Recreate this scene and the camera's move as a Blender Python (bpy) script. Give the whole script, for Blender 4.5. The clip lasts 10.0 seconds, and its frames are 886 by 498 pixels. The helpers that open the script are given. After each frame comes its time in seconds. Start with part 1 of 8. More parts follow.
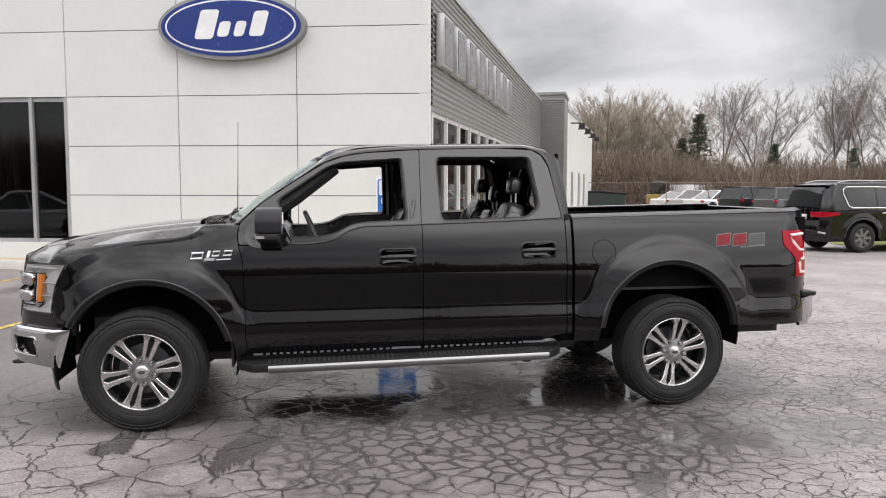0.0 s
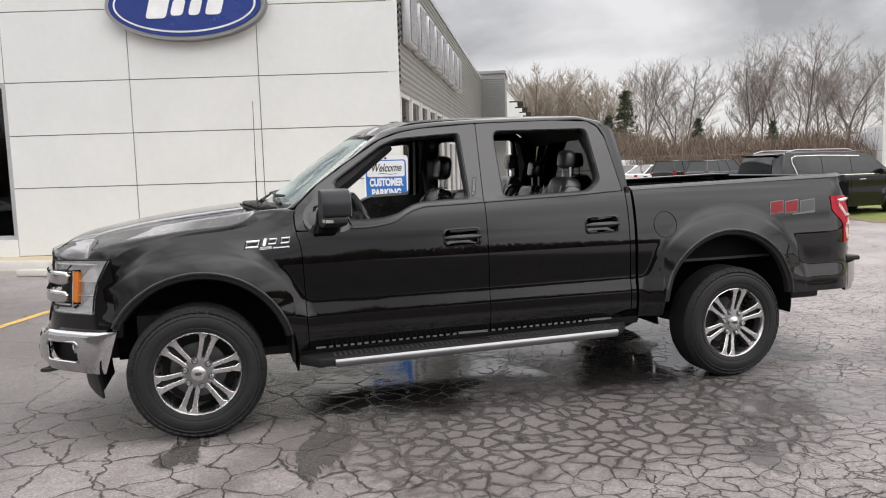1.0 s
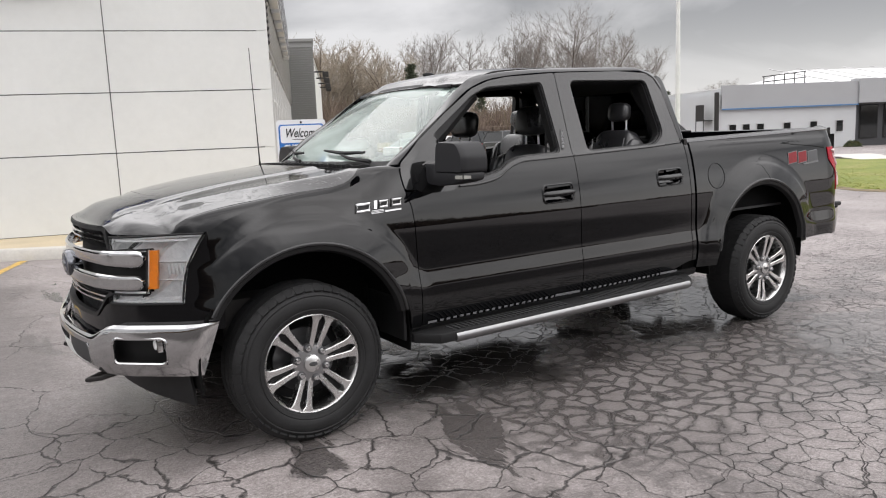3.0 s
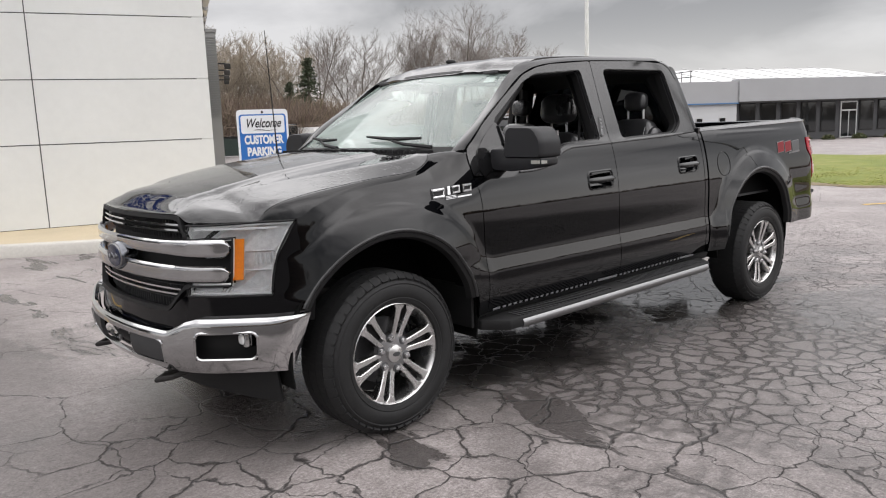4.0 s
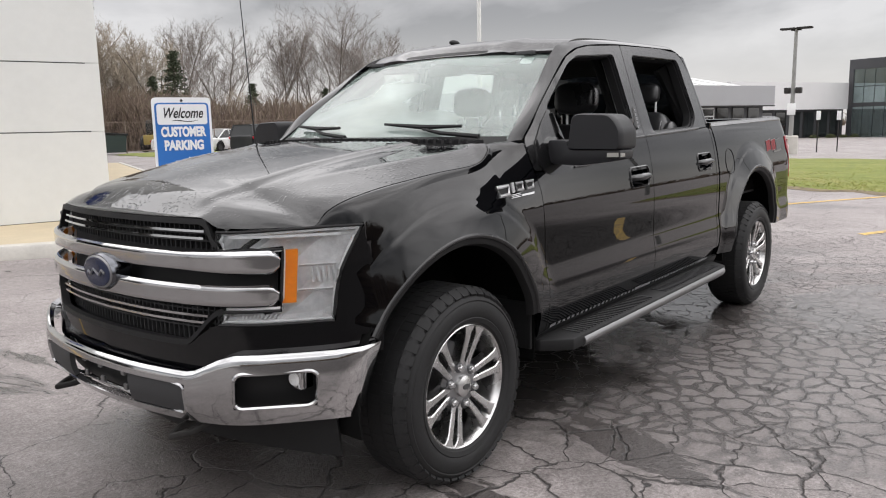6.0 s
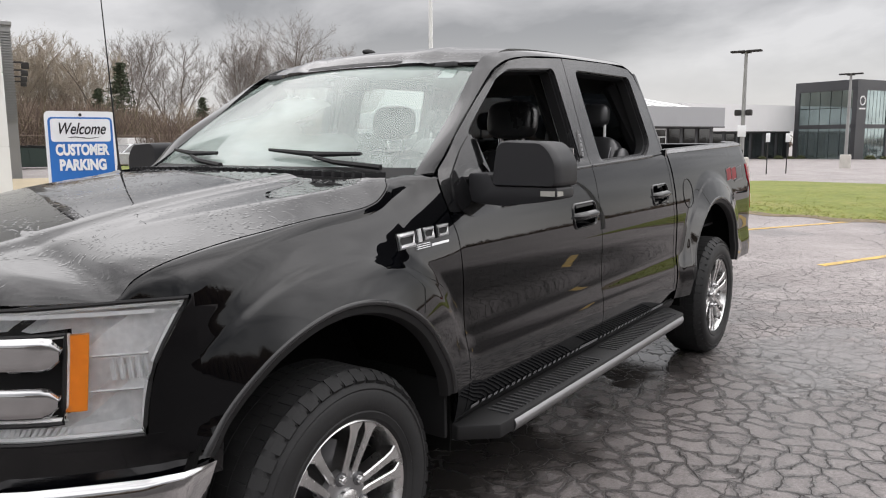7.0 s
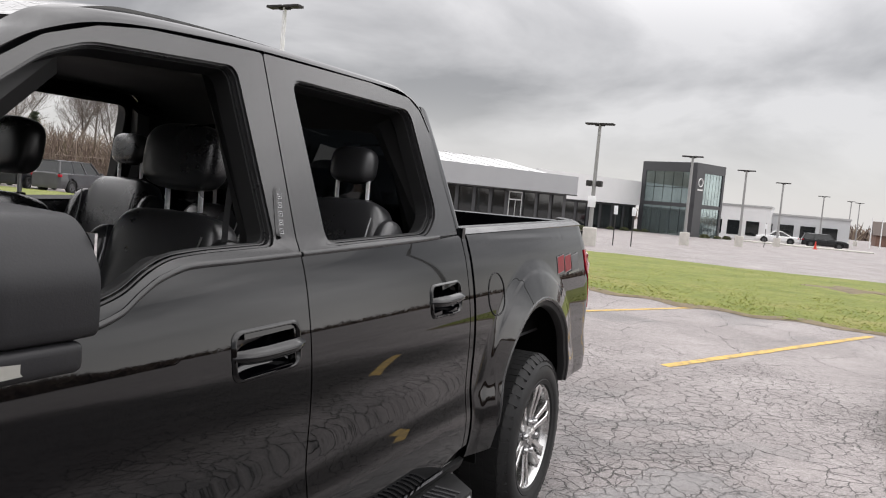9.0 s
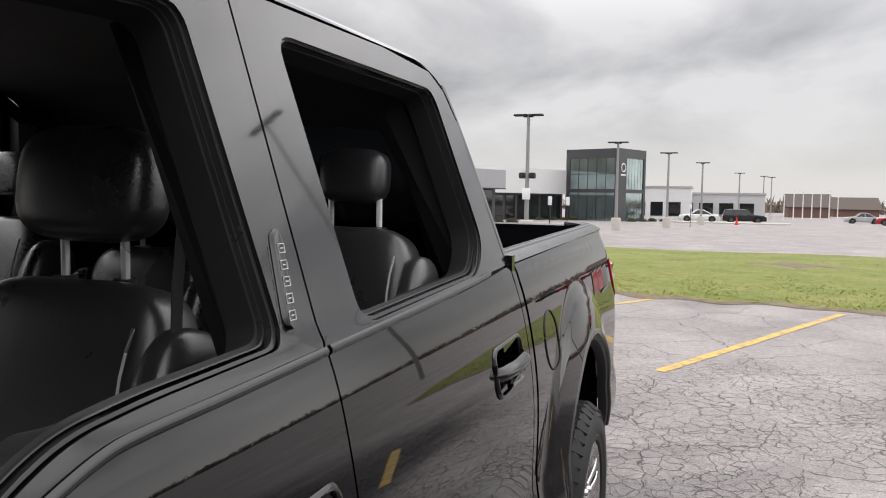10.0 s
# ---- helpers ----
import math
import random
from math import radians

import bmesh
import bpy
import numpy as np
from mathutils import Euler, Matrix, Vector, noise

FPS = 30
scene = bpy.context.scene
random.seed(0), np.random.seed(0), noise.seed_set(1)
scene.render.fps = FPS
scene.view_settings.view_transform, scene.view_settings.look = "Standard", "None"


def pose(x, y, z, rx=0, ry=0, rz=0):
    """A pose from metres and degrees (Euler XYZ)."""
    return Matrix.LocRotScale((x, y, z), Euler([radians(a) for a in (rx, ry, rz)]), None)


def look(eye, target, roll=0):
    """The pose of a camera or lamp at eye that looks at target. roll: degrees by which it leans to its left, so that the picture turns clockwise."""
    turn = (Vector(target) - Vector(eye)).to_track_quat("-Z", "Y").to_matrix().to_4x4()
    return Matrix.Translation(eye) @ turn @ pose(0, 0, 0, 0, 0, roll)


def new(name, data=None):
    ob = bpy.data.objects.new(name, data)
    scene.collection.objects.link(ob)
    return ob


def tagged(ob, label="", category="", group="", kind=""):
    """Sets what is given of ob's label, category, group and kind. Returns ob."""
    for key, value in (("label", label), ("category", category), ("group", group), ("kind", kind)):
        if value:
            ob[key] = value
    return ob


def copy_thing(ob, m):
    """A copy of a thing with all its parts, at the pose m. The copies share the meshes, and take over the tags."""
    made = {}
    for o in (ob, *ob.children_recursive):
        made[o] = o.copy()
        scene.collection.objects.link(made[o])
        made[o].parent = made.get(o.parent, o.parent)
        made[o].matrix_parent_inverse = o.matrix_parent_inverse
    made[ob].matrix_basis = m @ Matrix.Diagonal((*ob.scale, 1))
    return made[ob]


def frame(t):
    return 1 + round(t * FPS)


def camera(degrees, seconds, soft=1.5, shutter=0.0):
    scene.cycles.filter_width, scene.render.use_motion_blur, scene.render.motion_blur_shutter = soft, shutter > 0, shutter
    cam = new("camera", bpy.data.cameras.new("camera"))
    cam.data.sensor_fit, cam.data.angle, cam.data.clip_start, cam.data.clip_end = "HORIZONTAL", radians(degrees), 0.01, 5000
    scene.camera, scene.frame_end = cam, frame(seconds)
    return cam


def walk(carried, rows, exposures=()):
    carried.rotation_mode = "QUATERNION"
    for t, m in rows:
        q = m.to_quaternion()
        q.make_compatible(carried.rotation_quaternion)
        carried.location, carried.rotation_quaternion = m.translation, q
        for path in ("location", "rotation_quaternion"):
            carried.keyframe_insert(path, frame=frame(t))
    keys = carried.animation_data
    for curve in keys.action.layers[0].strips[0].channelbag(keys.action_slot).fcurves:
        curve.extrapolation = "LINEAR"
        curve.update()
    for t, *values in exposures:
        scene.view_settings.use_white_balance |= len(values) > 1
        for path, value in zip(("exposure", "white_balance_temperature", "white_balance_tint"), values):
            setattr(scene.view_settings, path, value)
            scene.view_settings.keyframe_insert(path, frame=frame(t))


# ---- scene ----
cam = camera(60.8, 10.0, soft=1.1)
PATH = [
    (0, (1.088, -6.027, 1.593), (1.431, -4.063, 1.429), 0.1),
    (0.5, (0.665, -5.826, 1.573), (1.094, -3.882, 1.383), -0.9),
    (1, (0.249, -5.576, 1.562), (0.78, -3.659, 1.35), -1.7),
    (1.5, (-0.151, -5.264, 1.566), (0.498, -3.387, 1.332), -2.4),
    (2, (-0.592, -4.986, 1.581), (0.193, -3.164, 1.323), -2.7),
    (2.5, (-0.993, -4.687, 1.536), (-0.067, -2.937, 1.255), -2.6),
    (4, (-2.12, -3.813, 1.475), (-0.829, -2.318, 1.155), -2.1),
    (4.5, (-2.371, -3.46, 1.466), (-1.001, -2.039, 1.141), -2.1),
    (5, (-2.455, -3.149, 1.448), (-1.025, -1.789, 1.123), -2.1),
    (5.2, (-2.485, -3.026, 1.425), (-1.032, -1.691, 1.102), -1.9),
    (6.5, (-1.956, -2.605, 1.435), (-0.383, -1.41, 1.124), -0.7),
    (7, (-1.546, -2.445, 1.464), (0.059, -1.286, 1.179), -0.4),
    (7.5, (-1.141, -2.338, 1.45), (0.433, -1.14, 1.153), -1.5),
    (8, (-0.698, -2.256, 1.479), (0.811, -0.975, 1.195), -0.5),
    (8.5, (-0.246, -2.176, 1.521), (1.43, -1.101, 1.335), 3.9),
    (9, (0.233, -2.051, 1.522), (2.037, -1.198, 1.378), 4.9),
    (9.5, (0.605, -1.757, 1.526), (2.461, -1.025, 1.391), 3.3),
    (10, (0.914, -1.391, 1.552), (2.790, -0.712, 1.416), 0.9),
]
walk(cam, [(t, look(eye, target, roll)) for t, eye, target, roll in PATH], [(0, 0.14), (2.4, 0.12), (4.0, 0.02), (10, 0.0)])

# ---- world, sun ----
world = bpy.data.worlds.new("overcast_sky")
scene.world = world
world.use_nodes = True
wn, wl = world.node_tree.nodes, world.node_tree.links
wn.clear()
SUN_EL, SUN_AZ = 48.0, 142.0


def wnode(kind, **values):
    n = wn.new(kind)
    for k, v in values.items():
        n.inputs[k].default_value = v
    return n


sky = wn.new("ShaderNodeTexSky")
sky.sky_type = "NISHITA"
sky.sun_disc = False
sky.sun_elevation = radians(SUN_EL)
sky.sun_rotation = radians(SUN_AZ)
coords = wn.new("ShaderNodeTexCoord")
split = wn.new("ShaderNodeSeparateXYZ")
wl.new(coords.outputs["Generated"], split.inputs[0])
# cloud sheet: direction flattened onto a high plane
height = wn.new("ShaderNodeMath"); height.operation = "ADD"; height.inputs[1].default_value = 0.30
wl.new(split.outputs[2], height.inputs[0])
flat = wn.new("ShaderNodeVectorMath"); flat.operation = "DIVIDE"
joined = wn.new("ShaderNodeCombineXYZ")
for i in range(3):
    wl.new(height.outputs[0], joined.inputs[i])
wl.new(coords.outputs["Generated"], flat.inputs[0])
wl.new(joined.outputs[0], flat.inputs[1])
big = wnode("ShaderNodeTexNoise", Scale=1.35, Detail=7.0, Roughness=0.52, Distortion=0.35)
wl.new(flat.outputs[0], big.inputs["Vector"])
tone = wn.new("ShaderNodeValToRGB")
tone.color_ramp.elements[0].position, tone.color_ramp.elements[0].color = 0.37, (0.336, 0.328, 0.332, 1)
tone.color_ramp.elements[1].position, tone.color_ramp.elements[1].color = 0.63, (0.714, 0.697, 0.700, 1)
wl.new(big.outputs["Fac"], tone.inputs[0])
# brighter towards the zenith and paler near the horizon, as an overcast sky is
rise = wn.new("ShaderNodeMapRange"); rise.interpolation_type = "SMOOTHSTEP"
rise.inputs["From Min"].default_value, rise.inputs["From Max"].default_value = 0.18, 0.59
rise.inputs["To Min"].default_value, rise.inputs["To Max"].default_value = 1.0, 4.2
wl.new(split.outputs[2], rise.inputs["Value"])
low = wn.new("ShaderNodeMapRange"); low.interpolation_type = "SMOOTHSTEP"
low.inputs["From Min"].default_value, low.inputs["From Max"].default_value = 0.0, 0.15
low.inputs["To Min"].default_value, low.inputs["To Max"].default_value = 1.0, 0.0
wl.new(split.outputs[2], low.inputs["Value"])
pale = wn.new("ShaderNodeMix"); pale.data_type = "RGBA"
pale.inputs["B"].default_value = (0.692, 0.675, 0.673, 1)
wl.new(low.outputs[0], pale.inputs["Factor"])
wl.new(tone.outputs[0], pale.inputs["A"])
scaled = wn.new("ShaderNodeVectorMath"); scaled.operation = "SCALE"
wl.new(pale.outputs["Result"], scaled.inputs[0])
# extra glow added to the unseen cloud sheet round SUN_AZ, for the truck's reflections
toward = wn.new("ShaderNodeVectorMath"); toward.operation = "DOT_PRODUCT"
toward.inputs[1].default_value = (math.sin(radians(SUN_AZ)), math.cos(radians(SUN_AZ)), 0.0)
wl.new(coords.outputs["Generated"], toward.inputs[0])
glow = wn.new("ShaderNodeMapRange"); glow.interpolation_type = "SMOOTHSTEP"
glow.inputs["From Min"].default_value, glow.inputs["From Max"].default_value = 0.885, 0.965
glow.inputs["To Min"].default_value, glow.inputs["To Max"].default_value = 0.0, 1.5
wl.new(toward.outputs["Value"], glow.inputs["Value"])
lit = wn.new("ShaderNodeMath"); lit.operation = "MULTIPLY_ADD"
lit.inputs[1].default_value = 1.0
wl.new(rise.outputs[0], lit.inputs[0])
wl.new(glow.outputs[0], lit.inputs[2])
wl.new(lit.outputs[0], scaled.inputs["Scale"])
clouds = wn.new("ShaderNodeBackground"); clouds.inputs["Strength"].default_value = 1.0
wl.new(scaled.outputs[0], clouds.inputs["Color"])
clear = wn.new("ShaderNodeBackground"); clear.inputs["Strength"].default_value = 0.012
wl.new(sky.outputs[0], clear.inputs["Color"])
both = wn.new("ShaderNodeAddShader")
wl.new(clouds.outputs[0], both.inputs[0])
wl.new(clear.outputs[0], both.inputs[1])
wout = wn.new("ShaderNodeOutputWorld")
wl.new(both.outputs[0], wout.inputs[0])

sun = new("sun", bpy.data.lights.new("sun", "SUN"))
sun.data.energy, sun.data.angle, sun.data.color = 0.25, radians(75), (1.0, 0.97, 0.93)
sun_way = Vector((math.cos(radians(SUN_EL)) * math.sin(radians(SUN_AZ)), math.cos(radians(SUN_EL)) * math.cos(radians(SUN_AZ)), math.sin(radians(SUN_EL))))
sun.matrix_world = look(sun_way * 60, (0, 0, 0))


# ---- materials ----
class Mat:
    """A node material with short ways to add textures."""

    def __init__(self, name, colour=(0.5, 0.5, 0.5), rough=0.5, metal=0.0, **more):
        self.m = bpy.data.materials.new(name)
        self.m.use_nodes = True
        self.n, self.l = self.m.node_tree.nodes, self.m.node_tree.links
        self.b = self.n["Principled BSDF"]
        self.b.inputs["Base Color"].default_value = (*colour, 1)
        self.b.inputs["Roughness"].default_value = rough
        self.b.inputs["Metallic"].default_value = metal
        for k, v in more.items():
            self.b.inputs[k.replace("_", " ")].default_value = v
        self.where = None

    def coord(self):
        if not self.where:
            self.where = self.n.new("ShaderNodeTexCoord")
        return self.where.outputs["Object"]

    def place(self):
        g = self.n.new("ShaderNodeNewGeometry")
        return g.outputs["Position"]

    def noise(self, scale, detail=4.0, rough=0.6, vec=None, distort=0.0):
        t = self.n.new("ShaderNodeTexNoise")
        t.inputs["Scale"].default_value, t.inputs["Detail"].default_value = scale, detail
        t.inputs["Roughness"].default_value, t.inputs["Distortion"].default_value = rough, distort
        self.l.new(vec or self.coord(), t.inputs["Vector"])
        return t.outputs["Fac"]

    def ramp(self, fac, stops):
        r = self.n.new("ShaderNodeValToRGB")
        e = r.color_ramp.elements
        while len(e) < len(stops):
            e.new(0.5)
        for el, (p, c) in zip(e, stops):
            el.position = p
            el.color = (*c, 1) if hasattr(c, "__len__") else (c, c, c, 1)
        self.l.new(fac, r.inputs[0])
        return r.outputs[0]

    def mix(self, fac, a, b, mode="MIX"):
        x = self.n.new("ShaderNodeMix")
        x.data_type, x.blend_type = "RGBA", mode
        for sock, v in (("Factor", fac), ("A", a), ("B", b)):
            if hasattr(v, "is_linked"):
                self.l.new(v, x.inputs[sock])
            else:
                x.inputs[sock].default_value = v if sock == "Factor" else (*v, 1)
        return x.outputs["Result"]

    def math(self, op, a, b=0.0, c=0.0, clamp=False):
        x = self.n.new("ShaderNodeMath")
        x.operation, x.use_clamp = op, clamp
        for i, v in enumerate((a, b, c)):
            if hasattr(v, "is_linked"):
                self.l.new(v, x.inputs[i])
            else:
                x.inputs[i].default_value = v
        return x.outputs[0]

    def between(self, v, a, b):
        """0 below a, 1 above b, smooth between."""
        x = self.n.new("ShaderNodeMapRange")
        x.interpolation_type = "SMOOTHSTEP"
        x.inputs["From Min"].default_value, x.inputs["From Max"].default_value = a, b
        self.l.new(v, x.inputs["Value"])
        return x.outputs[0]

    def put(self, **links):
        for k, v in links.items():
            self.l.new(v, self.b.inputs[k.replace("_", " ")])
        return self

    def bump(self, fac, strength=0.3, distance=0.01):
        x = self.n.new("ShaderNodeBump")
        x.inputs["Strength"].default_value, x.inputs["Distance"].default_value = strength, distance
        self.l.new(fac, x.inputs["Height"])
        self.l.new(x.outputs[0], self.b.inputs["Normal"])
        return self

    def vary(self, colour, amount=0.15, scale=3.0, rough=0.0, relief=0.0, fine=60.0):
        """Two scales of tone, with a little roughness and relief."""
        wide, small = self.noise(scale, 5), self.noise(fine, 3)
        both = self.math("ADD", self.math("MULTIPLY", wide, 0.65), self.math("MULTIPLY", small, 0.35))
        lo, hi = [tuple(min(1, max(0, c * k)) for c in colour) for k in (1 - amount, 1 + amount)]
        self.put(Base_Color=self.ramp(both, [(0.3, lo), (0.7, hi)]))
        if rough:
            base = self.b.inputs["Roughness"].default_value
            self.put(Roughness=self.ramp(wide, [(0.3, max(0.02, base - rough)), (0.7, min(1, base + rough))]))
        if relief:
            self.bump(small, 0.4, relief)
        return self


def simple(name, colour, rough=0.5, metal=0.0, amount=0.12, scale=3.0, relief=0.0, fine=60.0, spread=0.08, **more):
    return Mat(name, colour, rough, metal, **more).vary(colour, amount, scale, spread, relief, fine).m


def paint(name, colour):
    m = Mat(name, colour, 0.5, 0.0, Coat_Weight=1.0, Coat_Roughness=0.012, Coat_IOR=1.5, Specular_IOR_Level=0.0)
    film = m.noise(1.7, 5)
    m.put(Coat_Roughness=m.ramp(film, [(0.35, 0.008), (0.75, 0.035)]))
    m.put(Base_Color=m.mix(m.ramp(film, [(0.4, 0.0), (0.8, 1.0)]), colour, tuple(c * 1.25 + 0.0003 for c in colour)))
    return m


black_paint = paint("black_car_paint", (0.0010, 0.0011, 0.0016)).m
wet = paint("wet_black_car_paint", (0.0010, 0.0011, 0.0016))
wet.b.inputs["Coat IOR"].default_value = 1.65
drop = wet.n.new("ShaderNodeTexVoronoi")
drop.inputs["Scale"].default_value = 85.0
drop.feature = "SMOOTH_F1"
wet.l.new(wet.mix(0.15, wet.coord(), wet.n.new("ShaderNodeTexNoise").outputs["Color"]), drop.inputs["Vector"])
beads = wet.ramp(drop.outputs["Distance"], [(0.08, 1.0), (0.36, 0.0)])
where_wet = wet.ramp(wet.noise(5.0, 5), [(0.42, 0.0), (0.6, 1.0)])
wet_bump = wet.math("MULTIPLY", beads, where_wet)
bump_node = wet.n.new("ShaderNodeBump")
bump_node.inputs["Strength"].default_value, bump_node.inputs["Distance"].default_value = 0.5, 0.002
wet.l.new(wet_bump, bump_node.inputs["Height"])
wet.l.new(bump_node.outputs[0], wet.b.inputs["Coat Normal"])
wet_paint = wet.m

black_trim = simple("black_plastic", (0.012, 0.012, 0.0125), 0.55, relief=0.0006, fine=300, Specular_IOR_Level=0.28)
pillar_film = Mat("pillar_film", (0.004, 0.004, 0.0045), 0.4, Coat_Weight=1.0, Coat_Roughness=0.045, Coat_IOR=1.6, Specular_IOR_Level=0.1).vary((0.004, 0.004, 0.0045), 0.3, 6).m
satin_black = simple("satin_black_moulding", (0.02, 0.02, 0.021), 0.22)
red_guide = simple("pale_red_guide", (0.88, 0.70, 0.70), 0.25)
mirror_glass = simple("mirror_glass", (0.8, 0.8, 0.8), 0.02, 1.0, amount=0.02, spread=0.0)
matt_black = simple("matt_black_liner", (0.005, 0.005, 0.005), 0.85, Specular_IOR_Level=0.08)
mirror_shell = simple("mirror_shell", (0.017, 0.017, 0.019), 0.5, relief=0.0005, fine=300, Specular_IOR_Level=0.32)
dark_trim = simple("dark_grey_plastic", (0.035, 0.035, 0.037), 0.6, relief=0.0006, fine=300)
rubber = simple("tyre_rubber", (0.015, 0.015, 0.0155), 0.62, amount=0.5, scale=7, relief=0.0012, fine=120, Specular_IOR_Level=0.3)
chrome = simple("chrome", (0.54, 0.54, 0.545), 0.10, 1.0, amount=0.05, spread=0.05)
satin = simple("brushed_aluminium", (0.31, 0.31, 0.315), 0.36, 1.0, amount=0.08, fine=150)
rim_metal = simple("machined_alloy", (0.62, 0.615, 0.61), 0.26, 1.0, amount=0.14, scale=8)
rim_dark = simple("grey_alloy_pocket", (0.12, 0.12, 0.125), 0.4, 0.6, amount=0.2)
iron = simple("dark_iron", (0.03, 0.028, 0.027), 0.7, 0.3, amount=0.4, scale=9)
leather = simple("black_leather", (0.026, 0.026, 0.028), 0.29, amount=0.25, relief=0.0012, fine=170, Specular_IOR_Level=0.85)
lining = simple("grey_lining", (0.06, 0.06, 0.062), 0.85, relief=0.001, fine=200)
grey_lining = simple("pale_grey_lining", (0.40, 0.40, 0.395), 0.7, relief=0.0008, fine=200)
bright_steel = simple("bright_steel", (0.85, 0.85, 0.86), 0.28, 0.6)
thread = simple("grey_thread", (0.35, 0.35, 0.36), 0.7)
grey_trim = simple("light_grey_trim", (0.42, 0.42, 0.43), 0.5)
# reflections in the lamp's chrome are painted into this pale mottled colour
lamp_silver = simple("lamp_silver", (0.93, 0.935, 0.94), 0.2, 0.0, amount=0.3, scale=26)
amber = Mat("amber_lens", (0.98, 0.25, 0.006), 0.3, Coat_Weight=0.3).vary((0.98, 0.29, 0.012), 0.12, 30).m
red_lens = Mat("red_lens", (0.34, 0.004, 0.016), 0.15, Coat_Weight=0.25, Specular_IOR_Level=0.1).vary((0.34, 0.004, 0.016), 0.25, 20).m
red_film = Mat("red_film", (0.20, 0.010, 0.015), 0.6, Coat_Weight=0.35, Coat_Roughness=0.05, Specular_IOR_Level=0.1).vary((0.20, 0.010, 0.015), 0.2, 40).m
badge_silver = simple("badge_silver", (0.72, 0.72, 0.73), 0.22, 0.55)
sill_silver = simple("dull_sill_mark", (0.20, 0.20, 0.21), 0.4)
silver_film = simple("silver_film", (0.16, 0.16, 0.165), 0.3)
dark_film = simple("charcoal_film", (0.05, 0.05, 0.052), 0.35)
white_lens = simple("white_lens", (0.84, 0.84, 0.84), 0.15)
dull_lens = simple("dull_lens", (0.33, 0.325, 0.30), 0.2)
dark_chrome = simple("dark_chrome", (0.16, 0.165, 0.18), 0.18, 1.0, amount=0.1)
blue_enamel = simple("deep_blue_enamel", (0.012, 0.035, 0.20), 0.25, scale=1.5)
emblem_blue = simple("emblem_blue", (0.016, 0.022, 0.05), 0.25, Specular_IOR_Level=0.3)
white_enamel = simple("white_enamel", (0.80, 0.80, 0.80), 0.35)


def glass_mat(name, tint, rough=0.0, clear=0.9, haze=0.0):
    """Thin pane: part see-through, part mirror by its gloss."""
    m = bpy.data.materials.new(name)
    m.use_nodes = True
    n, l = m.node_tree.nodes, m.node_tree.links
    n.clear()
    thru = n.new("ShaderNodeBsdfTransparent"); thru.inputs[0].default_value = (*tint, 1)
    gloss = n.new("ShaderNodeBsdfGlossy"); gloss.inputs["Roughness"].default_value = rough
    fres = n.new("ShaderNodeFresnel"); fres.inputs["IOR"].default_value = 1.0 + clear
    blend = n.new("ShaderNodeMixShader")
    out = n.new("ShaderNodeOutputMaterial")
    l.new(fres.outputs[0], blend.inputs[0])
    l.new(thru.outputs[0], blend.inputs[1])
    l.new(gloss.outputs[0], blend.inputs[2])
    l.new(blend.outputs[0], out.inputs[0])
    # pale green haze: the sky's reflection painted in, along with wet-glass scatter
    if haze:
        haze_tint = n.new("ShaderNodeBsdfDiffuse"); haze_tint.inputs[0].default_value = (0.62, 0.74, 0.69, 1)
        haze_patches = n.new("ShaderNodeTexNoise"); haze_patches.inputs["Scale"].default_value, haze_patches.inputs["Detail"].default_value = 2.2, 6.0
        much = n.new("ShaderNodeMapRange")
        much.inputs["From Min"].default_value, much.inputs["From Max"].default_value = 0.3, 0.7
        much.inputs["To Min"].default_value, much.inputs["To Max"].default_value = haze * 0.5, haze * 1.5
        l.new(haze_patches.outputs["Fac"], much.inputs["Value"])
        soft = n.new("ShaderNodeMixShader")
        l.new(much.outputs[0], soft.inputs[0])
        l.new(blend.outputs[0], soft.inputs[1])
        l.new(haze_tint.outputs[0], soft.inputs[2])
        l.new(soft.outputs[0], out.inputs[0])
    return m


windscreen_glass = glass_mat("windscreen_glass", (0.64, 0.75, 0.71), 0.0, 1.0, 0.27)
lens_glass = glass_mat("lens_glass", (0.93, 0.94, 0.95), 0.0, 0.5)
tinted_glass = glass_mat("tinted_glass", (0.06, 0.065, 0.07), 0.0, 0.5)
shop_glass = glass_mat("shop_glass", (0.30, 0.33, 0.34), 0.0, 0.5)
tower_glass = simple("tower_glass", (0.26, 0.32, 0.32), 0.05, 0.75, amount=0.4, scale=0.5, spread=0.02)


# ---- mesh helpers ----
def thing(name, label, category, group="", kind="", at=(0, 0, 0, 0, 0, 0)):
    ob = new(name)
    ob.matrix_world = pose(*at)
    ob.empty_display_size = 0.2
    return tagged(ob, label, category, group, kind)


def part(name, bm, material, parent=None, label="", angle=35, flat=False):
    me = bpy.data.meshes.new(name)
    bm.to_mesh(me)
    bm.free()
    me.materials.append(material)
    if not flat:
        me.shade_smooth()
        me.set_sharp_from_angle(angle=radians(angle))
    ob = new(name, me)
    if parent:
        ob.parent = parent
    return tagged(ob, label)


def box(bm, x0, x1, y0, y1, z0, z1, bevel=0.0, m=None, seg=2):
    c = Matrix.Translation(((x0 + x1) / 2, (y0 + y1) / 2, (z0 + z1) / 2)) @ Matrix.Diagonal((abs(x1 - x0), abs(y1 - y0), abs(z1 - z0), 1))
    got = bmesh.ops.create_cube(bm, size=1, matrix=(m @ c) if m else c)["verts"]
    if bevel:
        edges = list({e for v in got for e in v.link_edges})
        bmesh.ops.bevel(bm, geom=edges, offset=bevel, segments=seg, affect="EDGES", profile=0.5, clamp_overlap=True)
    return bm


def B():
    return bmesh.new()


